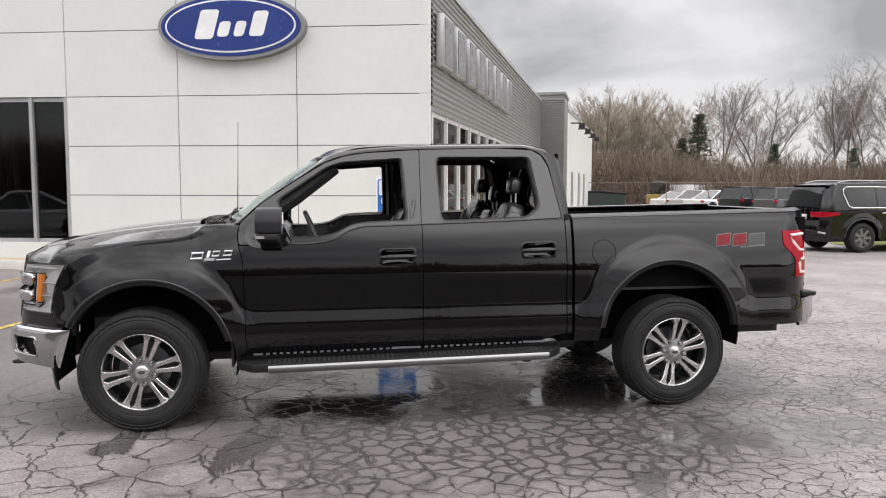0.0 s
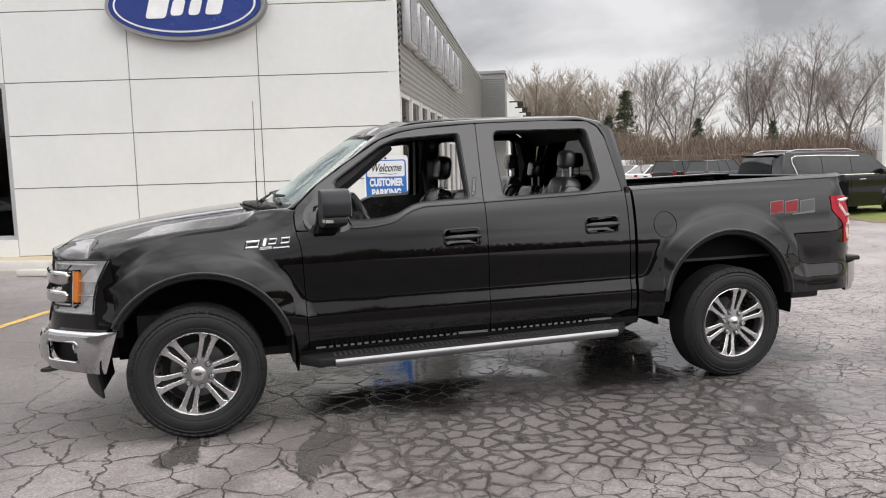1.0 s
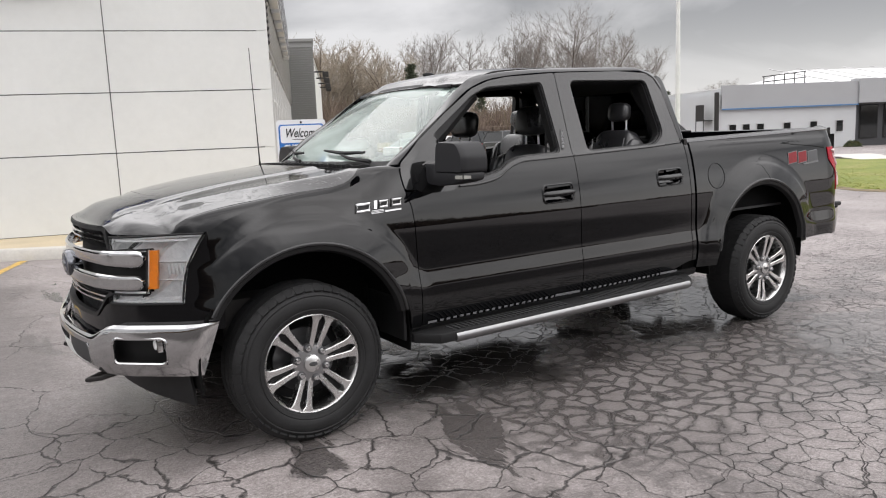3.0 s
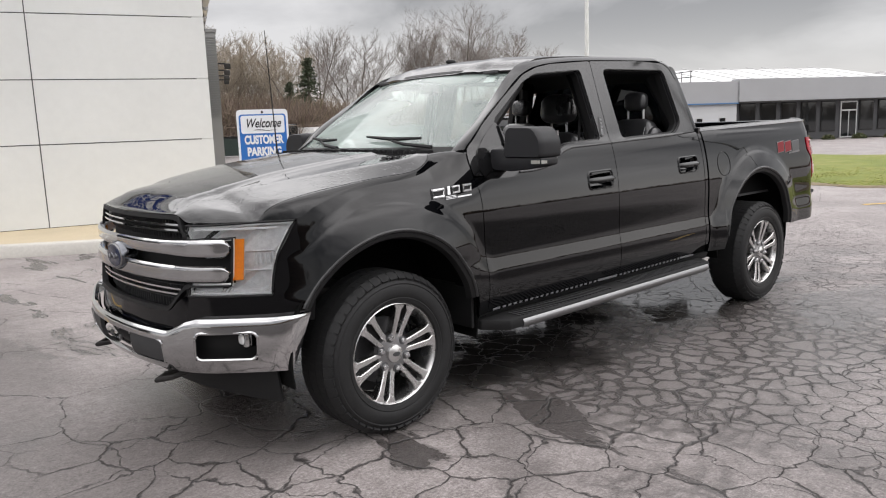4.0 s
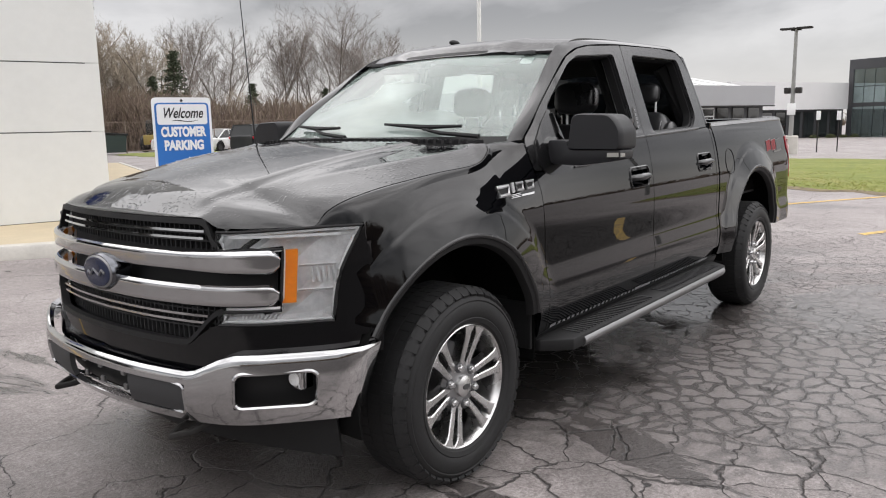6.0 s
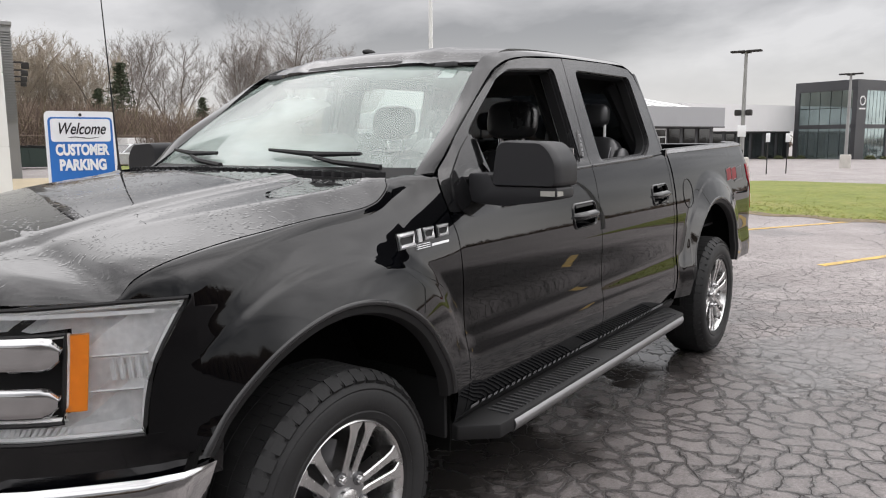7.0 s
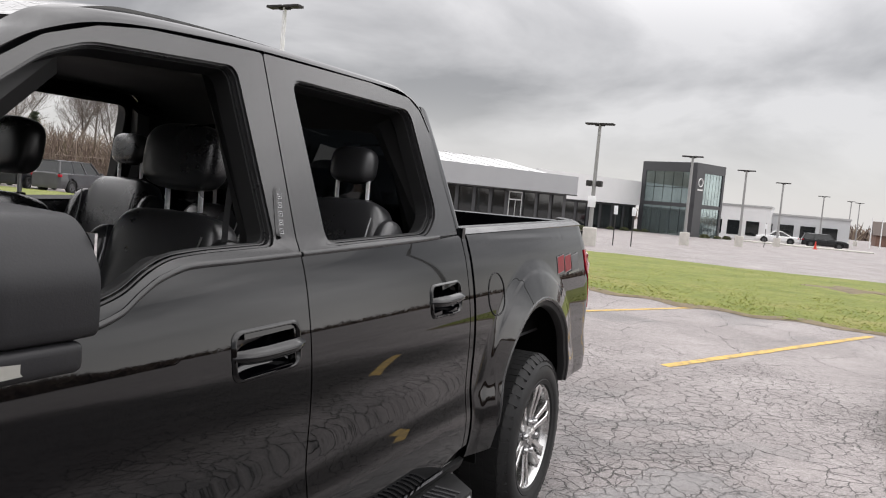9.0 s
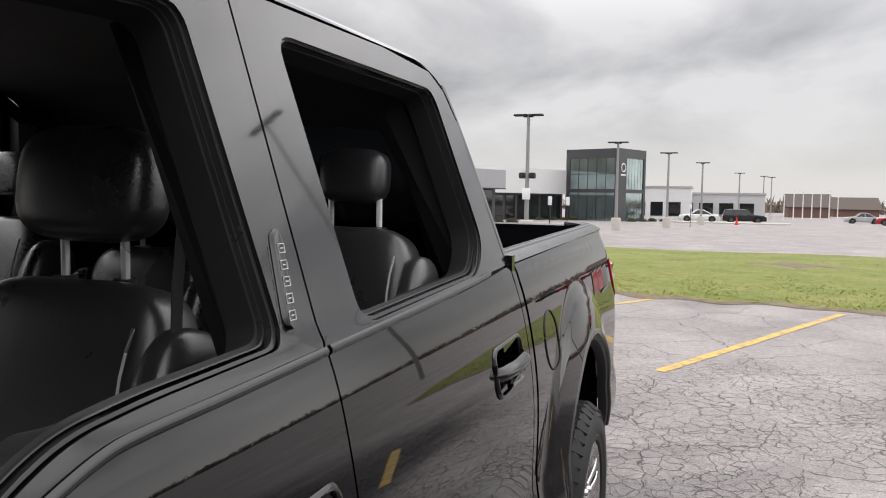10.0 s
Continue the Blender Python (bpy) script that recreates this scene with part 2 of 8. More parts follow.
def grid(bm, P, nu, nv, out=None, skip=None):
    """Quads over P(u, v), u and v from 0 to 1; faces turned so that they look along out."""
    vs = [[bm.verts.new(P(i / nu, j / nv)) for j in range(nv + 1)] for i in range(nu + 1)]
    fs = []
    for i in range(nu):
        for j in range(nv):
            if skip and skip((i + 0.5) / nu, (j + 0.5) / nv):
                continue
            try:
                fs.append(bm.faces.new((vs[i][j], vs[i + 1][j], vs[i + 1][j + 1], vs[i][j + 1])))
            except ValueError:
                pass
    if out is not None:
        total = Vector()
        for f in fs:
            f.normal_update()
            total += f.normal * f.calc_area()
        if total.dot(Vector(out)) < 0:
            for f in fs:
                f.normal_flip()
    loose = [v for row in vs for v in row if not v.link_faces]
    for v in loose:
        bm.verts.remove(v)
    return fs


def thicken(bm, t):
    """Gives an open sheet a back and a rim, t metres behind it."""
    bm.normal_update()
    faces = list(bm.faces)
    rim = [e for e in bm.edges if len(e.link_faces) == 1]
    loops = [(next(iter(e.link_loops)).vert, next(iter(e.link_loops)).link_loop_next.vert) for e in rim]
    back = {v: bm.verts.new(v.co - v.normal * t) for v in list(bm.verts)}
    for f in faces:
        bm.faces.new([back[v] for v in reversed(f.verts)])
    for a, b in loops:
        bm.faces.new((b, a, back[a], back[b]))
    return bm


def tube(bm, pts, r, n=8, close=False, caps=True):
    """A round bar along points; r is one radius or one for each point."""
    pts = [Vector(p) for p in pts]
    rs = r if hasattr(r, "__len__") else [r] * len(pts)
    rings = []
    up = Vector((0, 0, 1))
    for i, p in enumerate(pts):
        d = (pts[(i + 1) % len(pts)] - pts[i - 1]) if close else (pts[min(i + 1, len(pts) - 1)] - pts[max(i - 1, 0)])
        d.normalize()
        a = d.cross(up if abs(d.z) < 0.95 else Vector((1, 0, 0))).normalized()
        b = d.cross(a)
        rings.append([bm.verts.new(p + (a * math.cos(k * math.tau / n) + b * math.sin(k * math.tau / n)) * rs[i]) for k in range(n)])
    for i in range(len(rings) if close else len(rings) - 1):
        q = rings[(i + 1) % len(rings)]
        for k in range(n):
            bm.faces.new((rings[i][k], rings[i][(k + 1) % n], q[(k + 1) % n], q[k]))
    if caps and not close:
        bm.faces.new(rings[0][::-1])
        bm.faces.new(rings[-1])
    return bm


def lathe(bm, profile, n=48, m=None, axis="y"):
    """Turns (radius, offset) points round an axis."""
    rings = []
    for r, o in profile:
        ring = []
        for k in range(n):
            c, s = math.cos(k * math.tau / n) * r, math.sin(k * math.tau / n) * r
            p = Vector({"y": (c, o, s), "z": (c, s, o), "x": (o, c, s)}[axis])
            ring.append(bm.verts.new(m @ p if m else p))
        rings.append(ring)
    for a, b in zip(rings, rings[1:]):
        for k in range(n):
            bm.faces.new((a[k], a[(k + 1) % n], b[(k + 1) % n], b[k]))
    bmesh.ops.recalc_face_normals(bm, faces=bm.faces[:])
    return bm


def prism(bm, pts, depth, m=None):
    """A flat outline in (x, z), pushed back along y by depth."""
    a = [bm.verts.new((m @ Vector((x, 0, z))) if m else (x, 0, z)) for x, z in pts]
    b = [bm.verts.new((m @ Vector((x, depth, z))) if m else (x, depth, z)) for x, z in pts]
    bm.faces.new(a)
    bm.faces.new(b[::-1])
    for i in range(len(pts)):
        j = (i + 1) % len(pts)
        bm.faces.new((a[j], a[i], b[i], b[j]))
    bmesh.ops.recalc_face_normals(bm, faces=bm.faces[:])
    return bm


def curve(pts):
    """A function through (x, y) points, smooth and never overshooting."""
    xs, ys = [p[0] for p in pts], [p[1] for p in pts]
    h = [xs[i + 1] - xs[i] for i in range(len(xs) - 1)]
    s = [(ys[i + 1] - ys[i]) / h[i] for i in range(len(h))]
    d = [s[0]] + [0 if a * b <= 0 else 2 * a * b / (a + b) for a, b in zip(s, s[1:])] + [s[-1]]

    def f(x):
        if x <= xs[0]:
            return ys[0]
        if x >= xs[-1]:
            return ys[-1]
        i = max(k for k in range(len(h)) if xs[k] <= x)
        t = (x - xs[i]) / h[i]
        return ys[i] * (1 + 2 * t) * (1 - t) ** 2 + h[i] * d[i] * t * (1 - t) ** 2 + ys[i + 1] * t * t * (3 - 2 * t) + h[i] * d[i + 1] * t * t * (t - 1)

    return f


def smooth(a, b, x):
    t = min(1, max(0, (x - a) / (b - a)))
    return t * t * (3 - 2 * t)


def lerp(a, b, t):
    return a + (b - a) * t


def rounded(pts, r, n=5):
    """The outline with its corners rounded."""
    out = []
    for i, p in enumerate(pts):
        a, b = Vector(pts[i - 1]), Vector(pts[(i + 1) % len(pts)])
        p = Vector(p)
        da, db = min(r, (a - p).length * 0.45), min(r, (b - p).length * 0.45)
        p0, p2 = p + (a - p).normalized() * da, p + (b - p).normalized() * db
        for k in range(n + 1):
            t = k / n
            q = p0 * (1 - t) ** 2 + p * 2 * t * (1 - t) + p2 * t * t
            out.append((q.x, q.y))
    return out


import functools

# ---- ground ----
asphalt = Mat("wet_cracked_asphalt", (0.05, 0.05, 0.05), 0.5)
at = asphalt.place()
warp = asphalt.n.new("ShaderNodeTexNoise")
warp.inputs["Scale"].default_value, warp.inputs["Detail"].default_value = 2.2, 4.0
asphalt.l.new(at, warp.inputs["Vector"])
shift = asphalt.n.new("ShaderNodeVectorMath"); shift.operation = "MULTIPLY_ADD"
shift.inputs[1].default_value = (0.28, 0.28, 0.0)
asphalt.l.new(warp.outputs["Color"], shift.inputs[0])
asphalt.l.new(at, shift.inputs[2])


jag = asphalt.n.new("ShaderNodeTexNoise")
jag.inputs["Scale"].default_value, jag.inputs["Detail"].default_value = 13.0, 5.0
asphalt.l.new(at, jag.inputs["Vector"])
shift2 = asphalt.n.new("ShaderNodeVectorMath"); shift2.operation = "MULTIPLY_ADD"
shift2.inputs[1].default_value = (0.085, 0.085, 0.0)
asphalt.l.new(jag.outputs["Color"], shift2.inputs[0])
asphalt.l.new(shift.outputs[0], shift2.inputs[2])
A = asphalt
gap_wide = A.math("MULTIPLY", A.between(A.noise(3.1, 5, 0.7, at), 0.32, 0.72), 1.9)


def cracks(scale, width, breaks=0.0):
    """Crack lines of a net with cells of about 1/scale metres; also the distance to the nearest line."""
    v = A.n.new("ShaderNodeTexVoronoi")
    v.feature, v.voronoi_dimensions = "DISTANCE_TO_EDGE", "2D"
    v.inputs["Scale"].default_value = scale
    A.l.new(shift2.outputs[0], v.inputs["Vector"])
    d = A.math("DIVIDE", v.outputs["Distance"], scale)
    thin = A.math("ADD", A.math("MULTIPLY", gap_wide, width), width * 0.32 - breaks)
    line = A.math("SUBTRACT", 1.0, A.math("DIVIDE", d, A.math("MAXIMUM", thin, 0.0004)), clamp=True)
    return A.math("POWER", line, 0.55), d


axes = A.n.new("ShaderNodeSeparateXYZ")
A.l.new(at, axes.inputs[0])
px, py = axes.outputs[0], axes.outputs[1]
less = lambda v, a, b: A.math("SUBTRACT", 1.0, A.between(v, a, b))
times = lambda *v: functools.reduce(lambda a, b: A.math("MULTIPLY", a, b), v)
most = lambda *v: functools.reduce(lambda a, b: A.math("MAXIMUM", a, b), v)
rag = A.math("MULTIPLY", A.math("SUBTRACT", A.noise(0.9, 4, 0.6, at), 0.5), 2.6)
rx = A.math("ADD", px, rag)
ry = A.math("ADD", py, A.math("MULTIPLY", rag, 0.8))
cell, cell_d = cracks(7.4, 0.0036)
plate = cracks(3.1, 0.0076)[0]
wide = cracks(1.15, 0.0050, 0.0012)[0]
hair = cracks(9.5, 0.0038, 0.0012)[0]
in_cell = times(A.between(rx, 0.9, 1.6), less(rx, 8.0, 9.5))
in_plate = times(A.between(rx, -1.9, -1.3), less(rx, 1.0, 1.7), less(ry, -0.2, 0.6))
in_hair = times(A.between(rx, 2.6, 3.4), less(rx, 7.5, 8.8), A.between(A.noise(1.1, 4, 0.6, at), 0.42, 0.52))
patchy = A.between(A.noise(0.6, 4, 0.6, at), 0.36, 0.44)
crack = most(times(cell, in_cell, patchy), times(plate, in_plate), wide, times(hair, in_hair))
crack = times(crack, less(px, 12.0, 17.0))
# wet ground beside and below the truck, darkest close to it, plus painted shade
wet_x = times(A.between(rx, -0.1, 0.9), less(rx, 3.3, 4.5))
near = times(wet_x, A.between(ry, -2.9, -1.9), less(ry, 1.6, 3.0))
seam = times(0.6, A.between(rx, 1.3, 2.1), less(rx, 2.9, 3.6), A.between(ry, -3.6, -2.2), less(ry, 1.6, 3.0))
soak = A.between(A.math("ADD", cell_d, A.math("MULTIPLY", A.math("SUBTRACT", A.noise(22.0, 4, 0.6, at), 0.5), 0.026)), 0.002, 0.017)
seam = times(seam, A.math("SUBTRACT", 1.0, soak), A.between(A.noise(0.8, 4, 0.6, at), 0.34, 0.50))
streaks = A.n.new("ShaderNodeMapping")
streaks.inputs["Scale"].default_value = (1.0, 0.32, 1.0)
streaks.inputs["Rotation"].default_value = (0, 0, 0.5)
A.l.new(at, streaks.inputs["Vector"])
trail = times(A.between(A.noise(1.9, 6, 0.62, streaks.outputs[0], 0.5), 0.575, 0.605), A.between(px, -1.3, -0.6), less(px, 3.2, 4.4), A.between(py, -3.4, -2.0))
# shade under the truck's front, painted as dark ground
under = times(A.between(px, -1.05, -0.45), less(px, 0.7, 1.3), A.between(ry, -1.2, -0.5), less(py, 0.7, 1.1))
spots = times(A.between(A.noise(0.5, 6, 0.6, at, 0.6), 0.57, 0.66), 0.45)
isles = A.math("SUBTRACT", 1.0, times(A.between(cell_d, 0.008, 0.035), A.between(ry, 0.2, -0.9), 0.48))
# real wet patches together with the shade painted under the front
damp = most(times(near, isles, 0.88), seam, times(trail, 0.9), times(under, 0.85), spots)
# standing water: under the truck, and a thin film behind it
ell_x = A.math("DIVIDE", A.math("SUBTRACT", px, 4.0), 1.0)
ell_y = A.math("DIVIDE", A.math("ADD", A.math("ADD", py, 1.62), A.math("MULTIPLY", A.math("SUBTRACT", px, 4.0), 0.06)), 0.42)
ell = A.math("ADD", times(ell_x, ell_x), times(ell_y, ell_y))
film = times(less(A.math("ADD", A.math("MULTIPLY", ell, 0.8), A.math("MULTIPLY", A.math("SUBTRACT", A.noise(2.6, 5, 0.6, at), 0.5), 3.2)), 0.45, 1.0), 0.9)
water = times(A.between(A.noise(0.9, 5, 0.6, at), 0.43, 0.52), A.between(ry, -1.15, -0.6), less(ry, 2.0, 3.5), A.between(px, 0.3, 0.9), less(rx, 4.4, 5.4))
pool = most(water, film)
grit = A.noise(170.0, 2, 0.7, at)
speck = A.noise(62.0, 3, 0.7, at)
mottle = A.noise(16.0, 4, 0.65, at)
stain = A.noise(0.7, 6, 0.62, at)
mixed = A.math("ADD", A.math("ADD", A.math("MULTIPLY", grit, 0.26), A.math("MULTIPLY", speck, 0.34)), A.math("ADD", A.math("MULTIPLY", stain, 0.22), A.math("MULTIPLY", mottle, 0.18)))
tone = A.ramp(mixed, [(0.38, (0.098, 0.086, 0.083)), (0.50, (0.258, 0.231, 0.225)), (0.62, (0.480, 0.441, 0.432))])
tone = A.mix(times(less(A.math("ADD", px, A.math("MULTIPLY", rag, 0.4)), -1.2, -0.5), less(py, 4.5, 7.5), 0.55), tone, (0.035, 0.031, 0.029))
# unseen southern ground: colour darkened and dulled so the truck's doors reflect black
dark_south = times(less(A.math("ADD", py, A.math("MULTIPLY", rag, 0.35)), -3.4, -2.4), less(rx, 7.0, 10.0))
tone = A.mix(times(dark_south, 0.8), tone, (0.032, 0.029, 0.028))
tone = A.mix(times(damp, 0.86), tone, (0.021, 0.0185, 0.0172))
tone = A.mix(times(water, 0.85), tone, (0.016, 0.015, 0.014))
tone = A.mix(times(film, 0.55), tone, (0.10, 0.094, 0.09))
tone = A.mix(times(crack, 0.92), tone, (0.011, 0.0095, 0.009))
rough = A.mix(damp, (0.56, 0.56, 0.56), (0.2, 0.2, 0.2))
rough = A.mix(crack, rough, (0.5, 0.5, 0.5))
rough = A.mix(times(pool, less(crack, 0.1, 0.5)), rough, (0.045, 0.045, 0.045))
rough = A.mix(dark_south, rough, (0.75, 0.75, 0.75))
gloss = A.math("SUBTRACT", A.math("ADD", 0.34, times(damp, 0.2)), times(dark_south, 0.2))
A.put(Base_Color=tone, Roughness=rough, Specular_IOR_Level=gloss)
relief = A.math("SUBTRACT", A.math("ADD", A.math("MULTIPLY", speck, 0.45), A.math("MULTIPLY", mottle, 0.35)), times(crack, 0.9))
relief = times(relief, A.math("SUBTRACT", 1.0, times(pool, 0.955)))
A.bump(relief, 0.8, 0.012)

ground_bm = B()
steps = [-260, -120, -60, -30] + [-20 + 2 * k for k in range(34)] + [50, 70, 90, 115, 150, 260, 500]
grid(ground_bm, lambda u, v: (steps[round(u * (len(steps) - 1))] * 1.0, steps[round(v * (len(steps) - 1))] * 1.0, 0.0 if steps[round(u * (len(steps) - 1))] < 20 else -0.011 * (min(115, steps[round(u * (len(steps) - 1))]) - 20)), len(steps) - 1, len(steps) - 1, (0, 0, 1))
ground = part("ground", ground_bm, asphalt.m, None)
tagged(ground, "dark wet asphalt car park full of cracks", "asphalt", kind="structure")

yellow_line = Mat("worn_yellow_paint", (0.62, 0.40, 0.06), 0.55)
worn = yellow_line.ramp(yellow_line.noise(9, 6, 0.7), [(0.42, 0.0), (0.62, 1.0)])
yellow_line.put(Base_Color=yellow_line.mix(worn, (0.66, 0.42, 0.07), (0.30, 0.21, 0.08)))


def stripe(x0, y0, x1, y1, w=0.11, mat=None, label="worn yellow parking line painted on asphalt"):
    d = Vector((x1 - x0, y1 - y0, 0))
    n = Vector((-d.y, d.x, 0)).normalized() * w / 2
    bm = B()
    k = max(2, int(d.length / 0.25))
    grid(bm, lambda u, v: Vector((x0, y0, 0.005)) + d * u + n * (2 * v - 1) * (1 + 0.08 * math.sin(37 * u)), k, 1, (0, 0, 1))
    return tagged(part("parking_line", bm, mat or yellow_line.m), label, "road marking", "painted parking lines", "structure")


stripe(10.8, 0.85, 13.45, -0.62)
stripe(7.98, -0.95, 12.75, -3.10)
stripe(5.9, -3.14, 7.6, -3.91)
stripe(-0.72, 7.5, -2.42, 2.95)
stripe(-3.6, 8.75, -5.3, 4.2)

# ---- dealership building ----
clad = simple("white_metal_panel", (0.665, 0.675, 0.66), 0.45, amount=0.05, scale=0.8, fine=8)
joint = simple("dark_joint", (0.10, 0.10, 0.10), 0.8)
frame_metal = simple("silver_mullion", (0.50, 0.50, 0.50), 0.35, 0.6)
ALONG = Vector((-0.962, 0.273, 0))        # along the white front, away from the corner
CORNER = Vector((3.272, 8.113, 0))
BACK = Vector((0.273, 0.962, 0))          # into the building
RETURN = Vector((0.385, 0.923, 0))        # along the side wall, away from the corner
OUT = Vector((0.923, -0.385, 0))          # out of the side wall


def basis(origin, x, z=Vector((0, 0, 1))):
    """A frame whose x runs along a wall and whose y goes into it."""
    x = x.normalized()
    y = z.cross(x)
    return Matrix(((x.x, y.x, z.x, origin.x), (x.y, y.y, z.y, origin.y), (x.z, y.z, z.z, origin.z), (0, 0, 0, 1)))


FRONT = basis(CORNER + ALONG * 14, -ALONG)        # x from 0 (far) to 14 (corner), y into the wall
SIDE = basis(CORNER, RETURN)                      # x away from the corner; its y points into the building


def wall_piece(name, m, boxes, mat, parent=None, label="", bevel=0.0):
    bm = B()
    for b in boxes:
        box(bm, *b, bevel=bevel, m=m)
    return part(name, bm, mat, parent, label)


wall_front = wall_piece("wall_front", FRONT, [(6.83, 13.98, 0.02, 0.25, 0.0, 5.9), (0.0, 6.83, 0.02, 0.25, 3.34, 5.9), (0.0, 6.83, 0.02, 0.25, 0.0, 0.1)], joint)
tagged(wall_front, "white panelled showroom front wall with dark joints", "wall", kind="structure")
ROWS_Z = [0.16, 1.42, 2.38, 3.34, 4.60, 5.90]
COLS = [0.0, 2.52, 4.88, 7.17, 9.5, 11.8, 14.0]
G = 0.008
for c in range(len(COLS) - 1):
    for r in range(len(ROWS_Z) - 1):
        if c >= 3 and r < 3:
            continue
        spans = [(COLS[c], COLS[c + 1])]
        for a, b in spans:
            wall_piece("panel", FRONT, [(14 - b + G, 14 - a - (G if a > 0 else -0.01), 0.0, 0.03, ROWS_Z[r] + G, ROWS_Z[r + 1] - G)], clad, wall_front)
tagged(wall_piece("wall_end", SIDE, [(0.0, 0.22, 0.0, 0.3, 0.0, 5.62)], clad), "white end cap of the front wall", "wall", kind="structure")
# windows in the front wall
win = tagged(wall_piece("window_1", FRONT, [(0.0, 6.83, 0.06, 0.09, 0.47, 0.55), (0.0, 6.83, 0.06, 0.09, 3.26, 3.34)] + [(x - 0.035, x + 0.035, 0.0, 0.12, 0.47, 3.34) for x in (6.80, 6.06, 4.3, 2.5, 0.6)], frame_metal), "tall showroom window with silver frames", "window", kind="structure")
p = wall_piece("pane", FRONT, [(0.02, 6.8, 0.07, 0.075, 0.5, 3.3)], shop_glass, win)
p.visible_shadow = False
tagged(wall_piece("wall_sill", FRONT, [(0.0, 6.83, -0.02, 0.2, 0.1, 0.47)], clad), "low wall under the showroom window", "wall", kind="structure")
# indoor dimness is put into this dark colour, as the panes cast no shadow
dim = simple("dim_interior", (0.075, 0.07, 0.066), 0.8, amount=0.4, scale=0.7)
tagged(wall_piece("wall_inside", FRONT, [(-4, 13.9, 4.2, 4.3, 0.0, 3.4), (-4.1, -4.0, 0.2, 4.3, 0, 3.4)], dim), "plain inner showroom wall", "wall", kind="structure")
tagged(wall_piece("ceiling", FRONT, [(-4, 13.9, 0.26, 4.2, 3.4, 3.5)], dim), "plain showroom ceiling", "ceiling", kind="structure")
tagged(wall_piece("floor", FRONT, [(-4, 13.9, 0.26, 4.2, 0.1, 0.16)], dim), "plain showroom floor", "floor", kind="structure")

# round-ended brand sign: blue oval with a silver rim; its lettering kept as plain bars
sign = thing("oval_sign", "large blue oval wall sign with plain white bars and silver rim", "sign")
OV = FRONT @ Matrix.Translation((14 - 3.72, 0, 4.60))


def disc(bm, rx, rz, y0, y1, m, n=72):
    ring = [(rx * math.cos(k * math.tau / n), rz * math.sin(k * math.tau / n)) for k in range(n)]
    prism(bm, ring, y1 - y0, m @ Matrix.Translation((0, y0, 0)))


for nm, rx, rz, y0, y1, mat in (("rim", 1.43, 0.625, -0.20, 0.0, satin), ("field", 1.355, 0.555, -0.225, -0.20, blue_enamel), ("inner_ring", 1.27, 0.495, -0.232, -0.225, white_enamel), ("inner_field", 1.235, 0.462, -0.238, -0.232, blue_enamel)):
    bm = B()
    disc(bm, rx, rz, y0, y1, OV)
    part(nm, bm, mat, sign)
for x0, x1, z0, z1 in ((-0.70, -0.34, -0.24, 0.30), (-0.26, -0.04, -0.20, 0.08), (0.06, 0.26, -0.20, 0.08), (0.36, 0.64, -0.20, 0.26)):
    bm = B()
    prism(bm, rounded([(x0, z0), (x1, z0), (x1 + 0.28 * (z1 - z0), z1), (x0 + 0.28 * (z1 - z0), z1)], 0.07), 0.012, OV @ Matrix.Translation((0, -0.250, 0)))
    part("bar", bm, white_enamel, sign)

# side wall: windows below a ribbed grey fascia
ribbed = simple("grey_ribbed_metal", (0.28, 0.28, 0.275), 0.4, 0.3, amount=0.08, scale=0.6)
bm = B()
RIB = []
k = 0
z = 3.13
while z < 5.5:
    RIB += [(z, 0.0), (z + 0.03, -0.035), (z + 0.062, -0.035), (z + 0.09, 0.0)]
    z += 0.115
RIB.append((5.55, 0.0))
grid(bm, lambda u, v: SIDE @ Vector((lerp(0.22, 21.8, u), RIB[round(v * (len(RIB) - 1))][1], RIB[round(v * (len(RIB) - 1))][0])), 1, len(RIB) - 1, OUT)
wall_side = tagged(part("wall_side", bm, ribbed, flat=True), "grey horizontally ribbed metal fascia of the showroom", "wall", kind="structure")
wall_piece("coping", SIDE, [(0.0, 21.8, -0.06, 0.3, 5.55, 5.66)], frame_metal, wall_side)
wall_piece("soffit", SIDE, [(0.22, 21.8, 0.0, 0.3, 3.05, 3.13)], ribbed, wall_side)
win = tagged(wall_piece("window_2", SIDE, [(0.22, 21.8, 0.05, 0.15, 0.16, 0.42), (0.22, 21.8, 0.05, 0.15, 2.96, 3.05), (0.22, 21.8, 0.05, 0.12, 2.30, 2.36)] + [(x - 0.04, x + 0.04, 0.02, 0.14, 0.2, 3.05) for x in [0.45 + 1.32 * k for k in range(17)]], simple("white_mullion", (0.66, 0.66, 0.65), 0.4)), "long shopfront window with pale mullions", "window", kind="structure")
p = wall_piece("pane", SIDE, [(0.22, 21.8, 0.085, 0.09, 0.4, 3.0)], shop_glass, win)
p.visible_shadow = False
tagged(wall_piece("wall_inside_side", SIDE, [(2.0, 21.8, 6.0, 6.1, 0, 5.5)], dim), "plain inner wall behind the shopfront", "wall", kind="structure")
bm = B()
for m, b in ((FRONT, (0.0, 13.7, 0.25, 14.0, 5.3, 5.4)), (SIDE, (0.3, 21.8, 0.3, 9.0, 5.42, 5.5))):
    box(bm, *b, m=m)
tagged(part("roof", bm, joint), "flat showroom roof", "roof", kind="structure")
